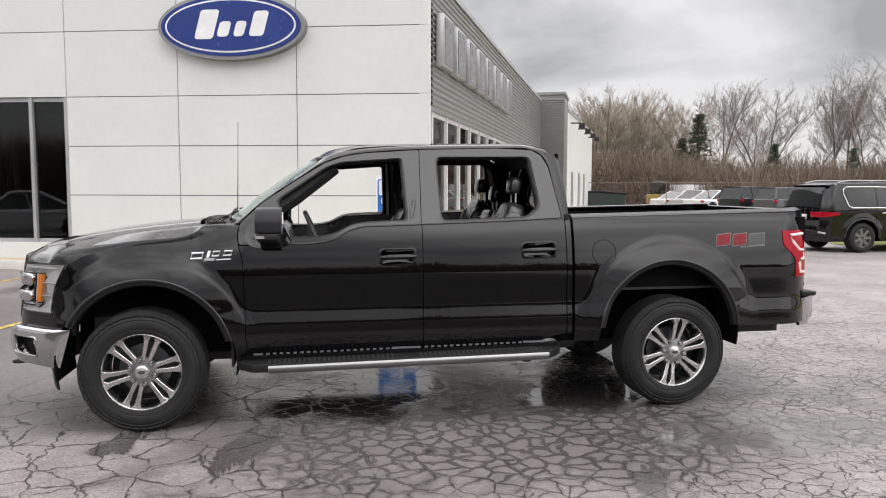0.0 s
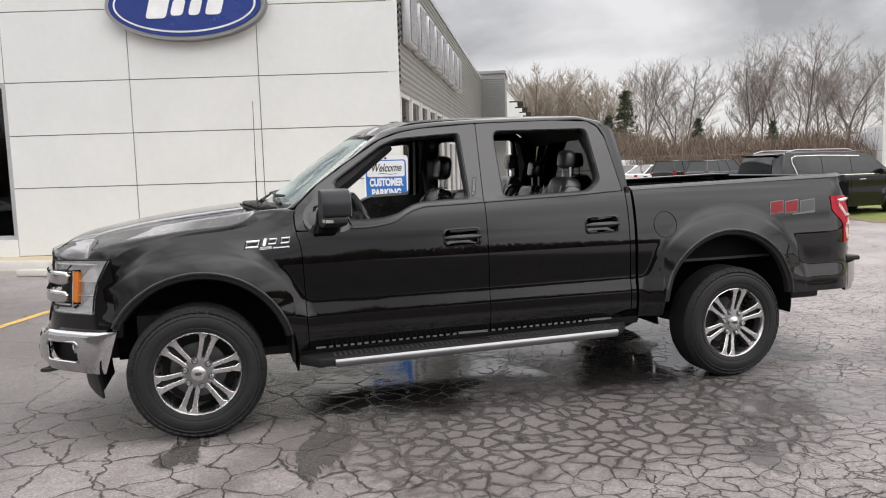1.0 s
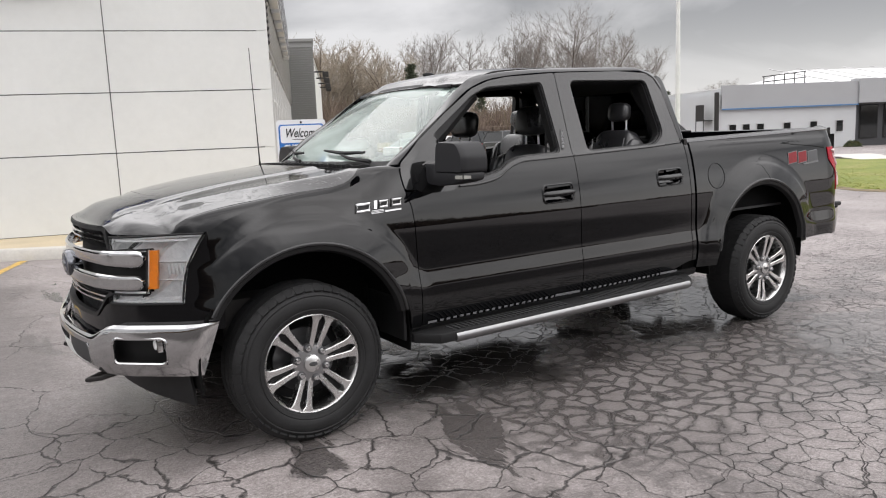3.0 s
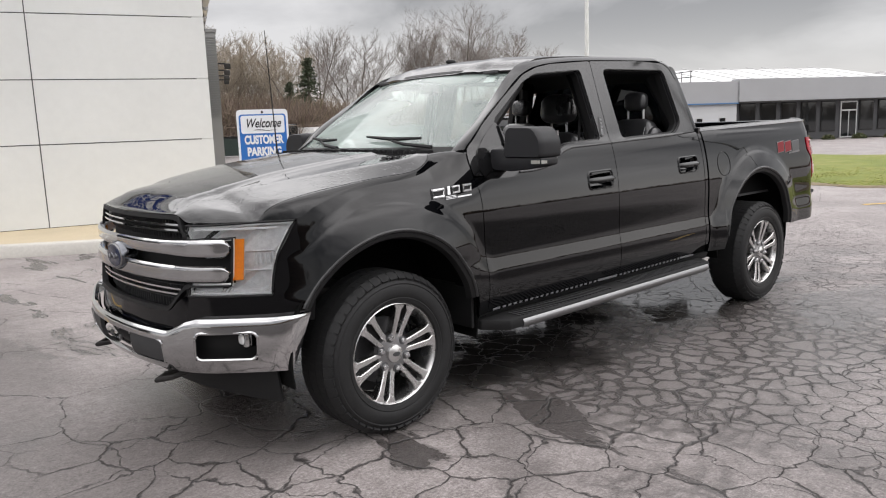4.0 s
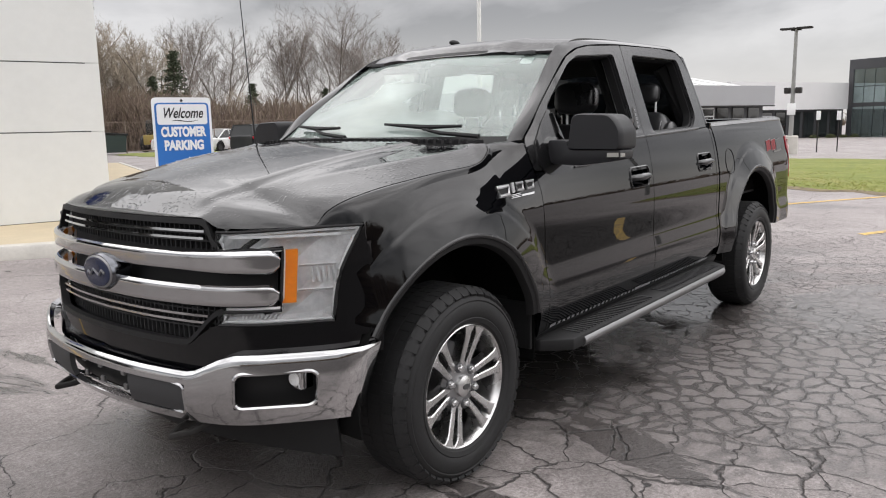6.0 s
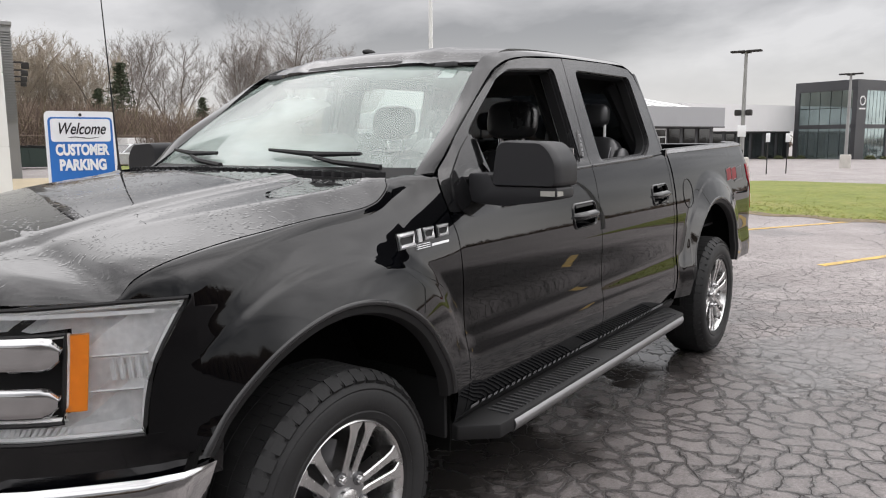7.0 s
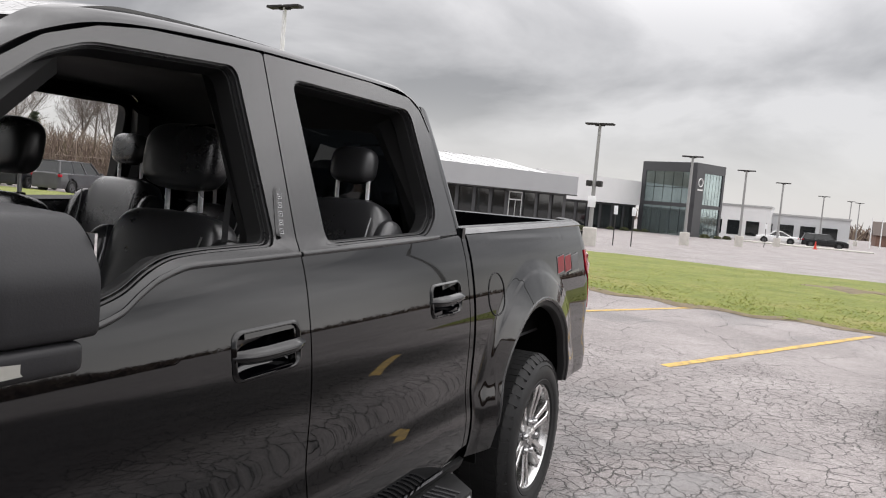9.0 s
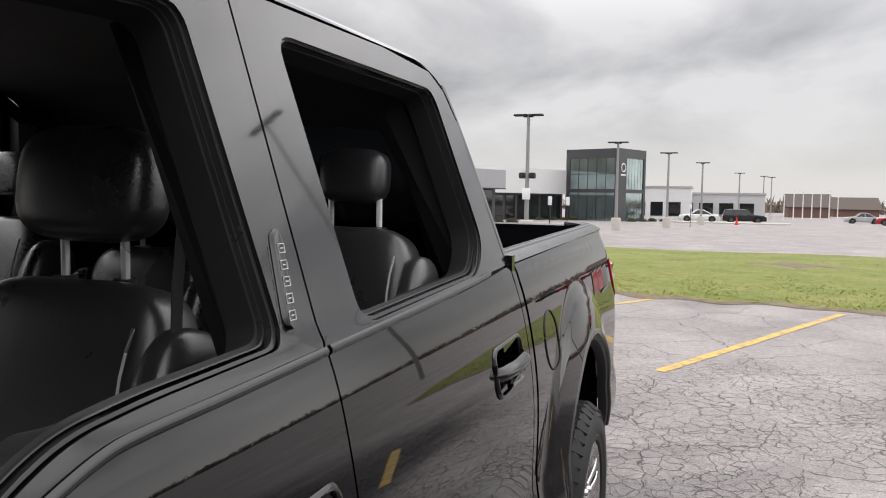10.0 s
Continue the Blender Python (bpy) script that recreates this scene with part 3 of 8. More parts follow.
# raised letters of the name become plain slabs
for k in range(8):
    t = thing("sign_letter", "plain silver slab standing for a raised sign letter", "sign letter", "letters on the fascia")
    x0 = 0.45 + 1.29 * k
    w = 0.86 if k not in (4,) else 0.7
    wall_piece("return", SIDE, [(x0, x0 + w, -0.20, -0.04, 3.90, 4.90)], frame_metal, t, bevel=0.02)
    wall_piece("front", SIDE, [(x0 + 0.06, x0 + w - 0.06, -0.215, -0.20, 3.96, 4.84)], silver_film, t)
# louvred tower and rear wing
tower = tagged(wall_piece("wall_tower", SIDE, [(21.8, 24.5, -1.1, 1.5, 0.0, 5.85)], ribbed), "grey louvred corner tower", "wall", kind="structure")
for k in range(34):
    z = 2.3 + k * 0.1
    wall_piece("slat", SIDE, [(21.72, 21.8, -1.12, 0.0, z, z + 0.05)], ribbed, tower)
wall_piece("cap", SIDE, [(21.7, 24.6, -1.16, 1.6, 5.85, 5.97)], ribbed, tower)
WING = basis(CORNER + RETURN * 24.5 + OUT * 1.1, Vector((0.425, 0.905, 0)))
white_block = simple("white_painted_block", (0.66, 0.66, 0.64), 0.7, amount=0.07, scale=1.2, relief=0.004, fine=5)
wing = tagged(wall_piece("wall_wing", WING, [(0, 16.5, 0.0, 8.0, 0.0, 5.35)], white_block), "white painted block wall of the rear wing", "wall", kind="structure")
wall_piece("wall_cap", WING, [(0, 16.6, -0.05, 0.3, 5.35, 5.47)], frame_metal, wing)
for x in (2.0, 6.0, 9.5):
    wall_piece("door", WING, [(x, x + 1.0, -0.03, 0.02, 0.0, 2.4)], frame_metal, wing)
for x in (1.5, 5.5, 9.5, 13.0):
    fl = thing("floodlight", "small grey floodlight bracketed near the wall top", "floodlight", "wall floodlights")
    wall_piece("arm", WING, [(x, x + 0.06, -0.5, 0.0, 4.85, 4.92)], iron, fl)
    wall_piece("head", WING, [(x - 0.16, x + 0.22, -0.72, -0.42, 4.62, 4.88)], iron, fl, bevel=0.03)

# pavement along the building with its kerb
concrete = simple("tan_concrete", (0.50, 0.42, 0.29), 0.75, amount=0.15, scale=1.5, relief=0.003, fine=40)
pale_concrete = simple("pale_concrete", (0.52, 0.50, 0.46), 0.75, amount=0.15, scale=3, relief=0.004, fine=30)
FRONT_LINE = [(-14, 13.4), (-9, 11.5), (-4, 9.35), (-1.2, 7.85), (0.35, 6.92), (1.4, 6.25), (2.6, 5.72), (3.9, 5.85), (4.9, 7.0), (8.5, 15.0), (13.3, 26.5)]
kx = curve([(i, p[0]) for i, p in enumerate(FRONT_LINE)])
ky = curve([(i, p[1]) for i, p in enumerate(FRONT_LINE)])
nseg = (len(FRONT_LINE) - 1) * 4
bm = B()


def kerb_p(u, v):
    i = u * (len(FRONT_LINE) - 1)
    c = Vector((kx(i), ky(i), 0))
    inner = Vector((3.6, 9.2, 0)) if i > 5 else CORNER + ALONG * ((CORNER - c).dot(-ALONG)) + BACK * 0.2
    if i > 7:
        inner = CORNER + RETURN * max(0, (c - CORNER).dot(RETURN)) - OUT * 0.15
    rows = [(0.0, 0.0), (0.0, 0.12), (0.012, 0.145), (0.04, 0.15), (1.0, 0.16)]
    f, z = rows[round(v * 4)]
    q = c.lerp(inner, f)
    return (q.x, q.y, z)


grid(bm, kerb_p, nseg, 4, (0, 0, 1))
tagged(part("pavement", bm, concrete), "tan concrete pavement with a raised kerb", "pavement", kind="structure")
bm = B()


def kerb_top(u, v):
    i = u * (len(FRONT_LINE) - 1)
    c = Vector((kx(i), ky(i), 0))
    d = (Vector((kx(i + 0.01), ky(i + 0.01), 0)) - Vector((kx(i - 0.01), ky(i - 0.01), 0))).normalized()
    n = Vector((d.y, -d.x, 0))
    o, z = [(0.02, 0.0), (0.012, 0.13), (-0.01, 0.158), (-0.16, 0.163), (-0.165, 0.14)][round(v * 4)]
    q = c + n * o
    return (q.x, q.y, z)


grid(bm, kerb_top, nseg * 2, 4, (0, 0, 1))
tagged(part("kerb", bm, pale_concrete), "pale concrete kerb along the pavement", "kerb", kind="structure")
for a, b in (((-3.0, 8.70), (-1.3, 7.95)),):
    d = Vector((b[0] - a[0], b[1] - a[1], 0))
    m = basis(Vector((a[0] - 0.2, a[1] - 0.5, 0)), d)
    bm = B()
    box(bm, 0, d.length, -0.09, 0.09, 0.0, 0.115, bevel=0.03, m=m)
    tagged(part("wheel_stop", bm, pale_concrete), "worn white concrete wheel stop on asphalt", "wheel stop")

# ---- grass strip, far lot ----
turf = Mat("winter_grass", (0.08, 0.11, 0.03), 0.9)
gp = turf.place()
g1 = turf.ramp(turf.noise(0.8, 6, 0.6, gp), [(0.30, (0.125, 0.165, 0.025)), (0.52, (0.225, 0.24, 0.045)), (0.68, (0.29, 0.255, 0.09))])
g2 = turf.noise(45, 4, 0.7, gp)
g3 = turf.ramp(turf.noise(7.0, 5, 0.7, gp), [(0.38, 0.0), (0.62, 0.7)])
turf.put(Base_Color=turf.mix(turf.math("MULTIPLY", g2, 0.35), turf.mix(g3, g1, (0.105, 0.135, 0.02)), (0.10, 0.12, 0.025)))
turf.bump(g2, 0.6, 0.008)


def ground_z(x):
    return 0.0 if x < 20 else -0.011 * (min(x, 115) - 20)


def near_edge(y):
    return 13.45 + 0.16 * (y + 1) + 0.10 * math.sin(y * 1.9) + 0.07 * math.sin(y * 4.7)


bm = B()
grid(bm, lambda u, v: (lerp(near_edge(lerp(-6.2, 40, v)), 26.0 + 0.25 * math.sin(v * 40), u), lerp(-6.2, 40, v), ground_z(lerp(13.45, 26, u)) + 0.015 + 0.06 * math.sin(min(1, u * 6) * math.pi / 2) + 0.02 * noise.noise((u * 9, v * 60, 0))), 40, 200, (0, 0, 1))
tagged(part("grass", bm, turf.m), "damp green winter lawn strip with bare edges", "grass", kind="structure")
blade_mat = Mat("grass_blade", (0.12, 0.16, 0.03), 0.8)
isl = blade_mat.n.new("ShaderNodeNewGeometry")
blade_mat.put(Base_Color=blade_mat.ramp(isl.outputs["Random Per Island"], [(0.0, (0.15, 0.19, 0.025)), (0.6, (0.215, 0.24, 0.035)), (1.0, (0.32, 0.27, 0.09))]))
rng = random.Random(5)
verts, faces = [], []
for k in range(15000):
    y = rng.uniform(-6.1, 8)
    e = near_edge(y)
    x = e + abs(rng.gauss(0, 1)) * 2.2 if rng.random() < 0.75 else rng.uniform(e, 25)
    if x > 25.5:
        continue
    a, h = rng.uniform(0, math.tau), rng.uniform(0.008, 0.026)
    z = ground_z(x) + 0.03 + 0.04 * min(1, (x - e) * 0.6)
    dx, dy = math.cos(a) * 0.012, math.sin(a) * 0.012
    n0 = len(verts)
    verts += [(x - dx, y - dy, z), (x + dx, y + dy, z), (x + rng.gauss(0, 0.03), y + rng.gauss(0, 0.03), z + h)]
    faces.append((n0, n0 + 1, n0 + 2))
me = bpy.data.meshes.new("grass_blades")
me.from_pydata(verts, [], faces)
me.materials.append(blade_mat.m)
tagged(new("grass_blades", me), "short tufts of grass along the lawn", "grass", kind="stuff")
# soil and leaf litter on the lawn's near edge
soil = simple("damp_soil", (0.17, 0.135, 0.085), 0.95, amount=0.4, scale=6, relief=0.01, fine=50)
bm = B()
grid(bm, lambda u, v: (near_edge(lerp(-6.2, 10, v)) - 0.16 - 0.10 * math.sin(v * 91) + 0.42 * u * (1 + 0.5 * math.sin(v * 57)), lerp(-6.2, 10, v), 0.006 + 0.03 * math.sin(u * math.pi) + 0.012 * noise.noise((u * 5, v * 200, 2))), 5, 260, (0, 0, 1))
tagged(part("soil_edge", bm, soil), "bare damp soil edging the lawn", "soil", kind="structure")
bm = B()
grid(bm, lambda u, v: (20.6 + u * (1.0 + 0.35 * math.sin(v * 19) + 0.2 * math.sin(v * 43)) * math.cos(v * math.tau), -3.4 + u * 1.2 * (1 + 0.3 * math.sin(v * 13)) * math.sin(v * math.tau), 0.055 + 0.05 * (1 - u) + 0.02 * noise.noise((u * 6, v * 6, 5))), 6, 48, (0, 0, 1))
tagged(part("bare_patch", bm, soil), "bare worn patch of soil in the lawn", "soil", kind="structure")
stripe(22.0, 6.2, 30.0, 13.0, 1.6, pale_concrete, "pale concrete walk across the lawn")


# ---- the pickup truck ----
WHEELBASE = 3.683
ARCH_F, ARCH_R = (0.03, 0.45, 0.55), (3.645, 0.53, 0.545)
side_low = curve([(0.42, 0.900), (0.47, 0.934), (0.55, 0.957), (0.60, 0.9645), (0.64, 0.9665), (0.675, 0.9660), (0.70, 0.9632), (0.74, 0.9570), (0.775, 0.9520), (0.80, 0.9508), (0.83, 0.9506), (0.88, 0.9513), (0.93, 0.9520), (1.0, 0.9505), (1.05, 0.9470), (1.10, 0.9415), (1.15, 0.9340), (1.20, 0.9247), (1.25, 0.9138), (1.29, 0.9032), (1.32, 0.8932), (1.34, 0.8860), (1.37, 0.879)])
nose = curve([(-0.92, 0.0), (-0.91, 0.20), (-0.885, 0.42), (-0.84, 0.58), (-0.77, 0.68), (-0.69, 0.745), (-0.60, 0.82), (-0.52, 0.877), (-0.44, 0.912), (-0.3, 0.938), (-0.1, 0.955), (0.2, 0.96)])


def bulge(x, z):
    """How far the wheel-arch flares stand out."""
    out = 0.0
    for cx, cz, r in (ARCH_F, ARCH_R):
        d = math.hypot(x - cx, (z - cz) if z > cz else (z - cz) * 0.4) - r
        if d < 0.19:
            fade = lerp(0.35, 1.0, smooth(0.55, 0.90, z)) if x > cx + 0.4 else lerp(1.0, lerp(0.35, 1.0, smooth(0.55, 0.90, z)), smooth(0.1, 0.4, x - cx))
            out = max(out, fade * (0.012 * smooth(-0.52, -0.30, x) * (1 - smooth(0.105, 0.185, d)) + 0.033 * (1 - min(1, max(d, 0) / 0.13))))
    return out


def side_y(x, z):
    """Half the body's width at a place on its flank."""
    y = side_low(z)
    if z > 1.35:
        y = min(y, 0.8875) - (z - 1.35) * 0.325
    if x < 0.2:
        y = min(y, 0.96) - (0.96 - nose(x))
    if x < 0.66 and z > 1.05:
        y -= 0.11 * smooth(1.05, 1.28, z) * min(0.3, 0.66 - x) * smooth(-0.45, -0.1, x)
    if x < 0.75 and z > 1.13:
        y -= 1.5 * (min(z, 1.36) - 1.13) ** 2 * (1 - smooth(0.42, 0.75, x)) * smooth(-0.35, 0.0, x)
    if x > 4.53:
        t = (x - 4.53) / 0.32
        y -= 0.012 * t + 0.20 * max(0, t - 0.1) ** 2.2
    return y + bulge(x, z)


def arch(x, floor, which):
    cx, cz, r = which
    d = r * r - (x - cx) ** 2
    return max(floor, cz + math.sqrt(d)) if d > 0 else floor


belt = curve([(0.60, 1.205), (1.05, 1.208), (1.154, 1.218), (1.245, 1.240), (1.30, 1.272), (1.36, 1.300), (1.455, 1.320), (1.606, 1.324), (2.0, 1.337), (2.55, 1.356), (2.9, 1.376)])
fender_top = curve([(-0.60, 1.094), (-0.44, 1.10), (-0.35, 1.145), (-0.2, 1.185), (0.0, 1.212), (0.2, 1.228), (0.3, 1.245), (0.4, 1.28), (0.5, 1.312), (0.66, 1.335)])
hood_edge = curve([(-0.62, 1.094), (-0.592, 1.096), (-0.55, 1.140), (-0.5, 1.168), (-0.4, 1.193), (-0.3, 1.210), (-0.2, 1.222), (0.0, 1.243), (0.2, 1.256), (0.28, 1.270), (0.34, 1.298), (0.405, 1.340), (0.66, 1.352)])
hood_half = curve([(-0.62, 0.795), (-0.592, 0.80), (-0.5, 0.835), (-0.3, 0.855), (0.0, 0.865), (0.2, 0.865), (0.28, 0.858), (0.36, 0.838), (0.405, 0.80), (0.66, 0.79)])
door_gap = curve([(0.4, 0.662), (0.7, 0.652), (1.05, 0.642), (1.12, 0.635), (1.2, 0.614), (1.28, 0.606), (1.35, 0.617)])
roof_rail = curve([(0.55, 1.36), (0.7, 1.475), (0.9, 1.63), (1.05, 1.735), (1.2, 1.812), (1.4, 1.85), (1.9, 1.872), (2.5, 1.878), (2.7, 1.868), (2.8, 1.84), (2.86, 1.78)])

nose_x = curve([(0.0, -0.915), (0.2, -0.905), (0.42, -0.872), (0.58, -0.825), (0.68, -0.76), (0.745, -0.69), (0.82, -0.60), (0.877, -0.52), (0.912, -0.44), (0.935, -0.33)])


def face(y, z, off=0.0):
    """A place on the truck's nose; off stands out from it."""
    a = abs(y)
    lean = 0.10 * (z - 0.85) + 0.15 * max(0, z - 1.03) ** 1.3
    d = (nose_x(min(0.935, a + 0.01)) - nose_x(max(0, a - 0.01))) / 0.02
    n = Vector((-1, d * (1 if y > 0 else -1), 0)).normalized()
    p = Vector((nose_x(a) + lean, y, z)) + n * off
    return p


lamp_rear = curve([(0.70, 0.868), (0.782, 0.857), (0.86, 0.859), (0.95, 0.868), (1.02, 0.884), (1.096, 0.900)])


truck = thing("pickup_truck", "black four-door pickup truck with open windows, parked on wet asphalt", "pickup truck")


def flank(name, x0, x1, top, bottom, s, nu, nv, mat=black_paint, thick=0.02, label="", parent=None, off=0.0, hole=None):
    """A body panel on one flank, between two heights; x0 and x1 may follow the height."""
    bm = B()
    at = lambda e, z: e(z) if callable(e) else e

    def flat_place(u, v):
        x = lerp(at(x0, 0.9), at(x1, 0.9), u)
        z = lerp(bottom(x), top(x), v)
        return lerp(at(x0, z), at(x1, z), u), z

    def P(u, v):
        x, z = flat_place(u, v)
        return (x, s * (side_y(x, z) + off), z)

    grid(bm, P, nu, nv, (0, s, 0), (lambda u, v: hole(*flat_place(u, v))) if hole else None)
    thicken(bm, thick)
    return part(name, bm, mat, parent or truck, label)


def ring_panel(bm, outer, inner, s, off=0.0, n=3):
    """A frame between two closed outlines in (x, z), with as many points each."""
    m = len(outer)

    def P(u, v):
        k = min(m - 1, int(u * m + 1e-6)) if u < 1 else 0
        a, b = outer[k % m], inner[k % m]
        x, z = lerp(a[0], b[0], v), lerp(a[1], b[1], v)
        return (x, s * (side_y(x, z) + off), z)

    grid(bm, P, m, n, (0, s, 0))
    bmesh.ops.remove_doubles(bm, verts=bm.verts[:], dist=0.0005)
    return bm


def outline(pts, n):
    """n points evenly along a closed outline of (x, z) corners."""
    pts = list(pts) + [pts[0]]
    lens = [math.hypot(b[0] - a[0], b[1] - a[1]) for a, b in zip(pts, pts[1:])]
    total, out = sum(lens), []
    for i in range(n):
        d, k = total * i / n, 0
        while d > lens[k]:
            d -= lens[k]
            k += 1
        t = d / lens[k]
        out.append((lerp(pts[k][0], pts[k + 1][0], t), lerp(pts[k][1], pts[k + 1][1], t)))
    return out


WIN_F = rounded([(0.87, 1.25), (1.05, 1.245), (1.17, 1.255), (1.26, 1.278), (1.33, 1.318), (1.40, 1.342), (1.50, 1.350), (1.748, 1.358), (1.724, 1.797), (1.289, 1.765), (1.180, 1.724), (0.850, 1.500)], 0.035)
WIN_R = rounded([(1.970, 1.352), (2.60, 1.373), (2.700, 1.446), (2.650, 1.813), (1.950, 1.806)], 0.048)
OUT_F = rounded([(0.618, 1.211), (1.05, 1.212), (1.154, 1.222), (1.245, 1.244), (1.30, 1.276), (1.36, 1.304), (1.455, 1.324), (1.606, 1.328), (1.832, 1.335), (1.839, 1.852), (1.45, 1.824), (1.317, 1.801), (1.185, 1.755), (0.97, 1.621), (0.755, 1.474), (0.625, 1.352), (0.612, 1.30), (0.612, 1.25)], 0.015)
OUT_R = rounded([(1.837, 1.336), (2.845, 1.376), (2.80, 1.62), (2.775, 1.74), (2.73, 1.82), (2.66, 1.858), (2.4, 1.868), (1.844, 1.852)], 0.008)


def spokes_from(c, outer, inner, n=150):
    """Both outlines met by the same rays from c, so that their points pair up."""
    def meet(poly, a):
        d = Vector((math.cos(a), math.sin(a)))
        best = 0
        for p, q in zip(poly, poly[1:] + poly[:1]):
            p, q = Vector(p) - c, Vector(q) - c
            e = q - p
            k = d.x * e.y - d.y * e.x
            if abs(k) < 1e-12:
                continue
            t, w = (p.x * e.y - p.y * e.x) / k, (p.x * d.y - p.y * d.x) / k
            if t > 0 and -1e-9 <= w <= 1 + 1e-9:
                best = max(best, t)
        return (c.x + d.x * best, c.y + d.y * best)

    c = Vector(c)
    angles = [k * math.tau / n - math.pi for k in range(n)] + [math.atan2(p[1] - c.y, p[0] - c.x) for p in outer + inner]
    angles = sorted(angles)
    keep = [angles[0]]
    for a in angles[1:]:
        if a - keep[-1] > 0.004:
            keep.append(a)
    return [meet(outer, a) for a in keep], [meet(inner, a) for a in keep]


def door(s, front):
    side = "front" if front else "rear"
    x0, x1 = (0.648, 1.836) if front else (1.841, 2.862)
    skin_bottom = (lambda x: 0.470 + 0.012 * (x - 0.66)) if front else (lambda x: lerp(0.484, 0.56, smooth(2.55, 2.87, x)))
    hx, hz = (1.666, 1.118) if front else (2.662, 1.151)
    inside = lambda x, z: abs(x - hx) < 0.108 and abs(z - hz) < 0.044
    skin = flank(side + "_door", (lambda z: door_gap(z) + 0.0025) if front else x0, x1, lambda x: belt(x) - 0.002, skin_bottom, s, 72, 50, thick=0.02, hole=inside)
    # window frame
    bm = B()
    o, i = spokes_from((1.40, 1.53) if front else (2.3, 1.58), OUT_F if front else OUT_R, WIN_F if front else WIN_R)
    ring_panel(bm, o, i, s)
    thicken(bm, 0.03)
    part("window_frame", bm, pillar_film, skin, "black window frame")
    # stepped rubber seals round the opening
    mid = (1.4, 1.53) if front else (2.3, 1.58)
    pull = lambda k: [(lerp(a, mid[0], k), lerp(b, mid[1], k)) for a, b in i]
    bm = B()
    ring_panel(bm, i, pull(0.022), s, -0.007, 2)
    thicken(bm, 0.03)
    part("window_seal", bm, satin_black, skin)
    bm = B()
    ring_panel(bm, pull(0.020), pull(0.052), s, -0.024, 2)
    thicken(bm, 0.045)
    part("window_seal", bm, black_trim, skin)
    bm = B()
    ring_panel(bm, pull(0.026), pull(0.036), s, -0.017, 2)
    thicken(bm, 0.008)
    part("seal_lip", bm, satin_black, skin)
    if front:
        bm = B()
        grid(bm, lambda u, v: (lerp(1.762, 1.738, v) + 0.012 * u, s * (side_y(1.75, lerp(1.34, 1.79, v)) - 0.075 - 0.022 * u), lerp(1.34, 1.79, v)), 3, 12, (-1, 0, 0))
        thicken(bm, 0.01)
        part("pillar_trim", bm, grey_lining, skin, "pale grey trim inside the middle pillar")
    # inner trim
    bm = B()

    def P(u, v):
        x = lerp(x0 + 0.04, x1 - 0.02, u)
        top = belt(x) + (0.02 if x > 1.2 else 0.03)
        z = lerp(0.55, top, v)
        return (x, s * (side_y(x, min(z, 1.33)) - 0.085 + 0.03 * smooth(0.85, 1, v)), z)

    grid(bm, P, 30, 14, (0, -s, 0))
    thicken(bm, 0.035)
    part("door_trim", bm, leather, skin)
    # handle: moulded frame, deep cup and grip
    at = lambda x, z, off: (x, s * (side_y(x, z) + off), z)
    lip = [(hx + dx, hz + dz) for dx, dz in rounded([(-0.128, -0.060), (0.128, -0.056), (0.128, 0.062), (-0.128, 0.058)], 0.032)]
    lo = outline(lip, 56)
    bm = B()

    def rim_p(u, v):
        x, z = lo[round(u * 56) % 56]
        k = lerp(1.0, 0.80, v)
        x, z = hx + (x - hx) * lerp(1.0, 0.86, v), hz + (z - hz) * k
        return at(x, z, 0.001 + 0.006 * math.sin(math.pi * v) - 0.012 * max(0, v - 0.7))

    grid(bm, rim_p, 56, 5, (0, s, 0))
    bmesh.ops.remove_doubles(bm, verts=bm.verts[:], dist=0.0003)
    thicken(bm, 0.008)
    handle = part("door_handle", bm, black_paint, skin, "black pull handle in a dark recess")
    bm = B()
    grid(bm, lambda u, v: at(lerp(hx - 0.122, hx + 0.122, u), lerp(hz - 0.056, hz + 0.056, v), -0.008 - 0.040 * (math.sin(math.pi * u) * math.sin(math.pi * v)) ** 0.4), 16, 10, (0, s, 0))
    part("recess", bm, black_paint, handle)
    bm = B()
    out = curve([(0, 0.004), (0.12, 0.026), (0.45, 0.038), (0.8, 0.036), (1, 0.018)])
    grid(bm, lambda u, v: at(lerp(hx - 0.126, hx + 0.126, u), hz - 0.002 + 0.006 * u + (v - 0.5) * (0.036 - 0.010 * (2 * u - 1) ** 4), out(u) - 0.016 * (2 * v - 1) ** 2), 18, 8, (0, s, 0))
    thicken(bm, 0.02)
    part("grip", bm, black_paint, handle)
    return skin


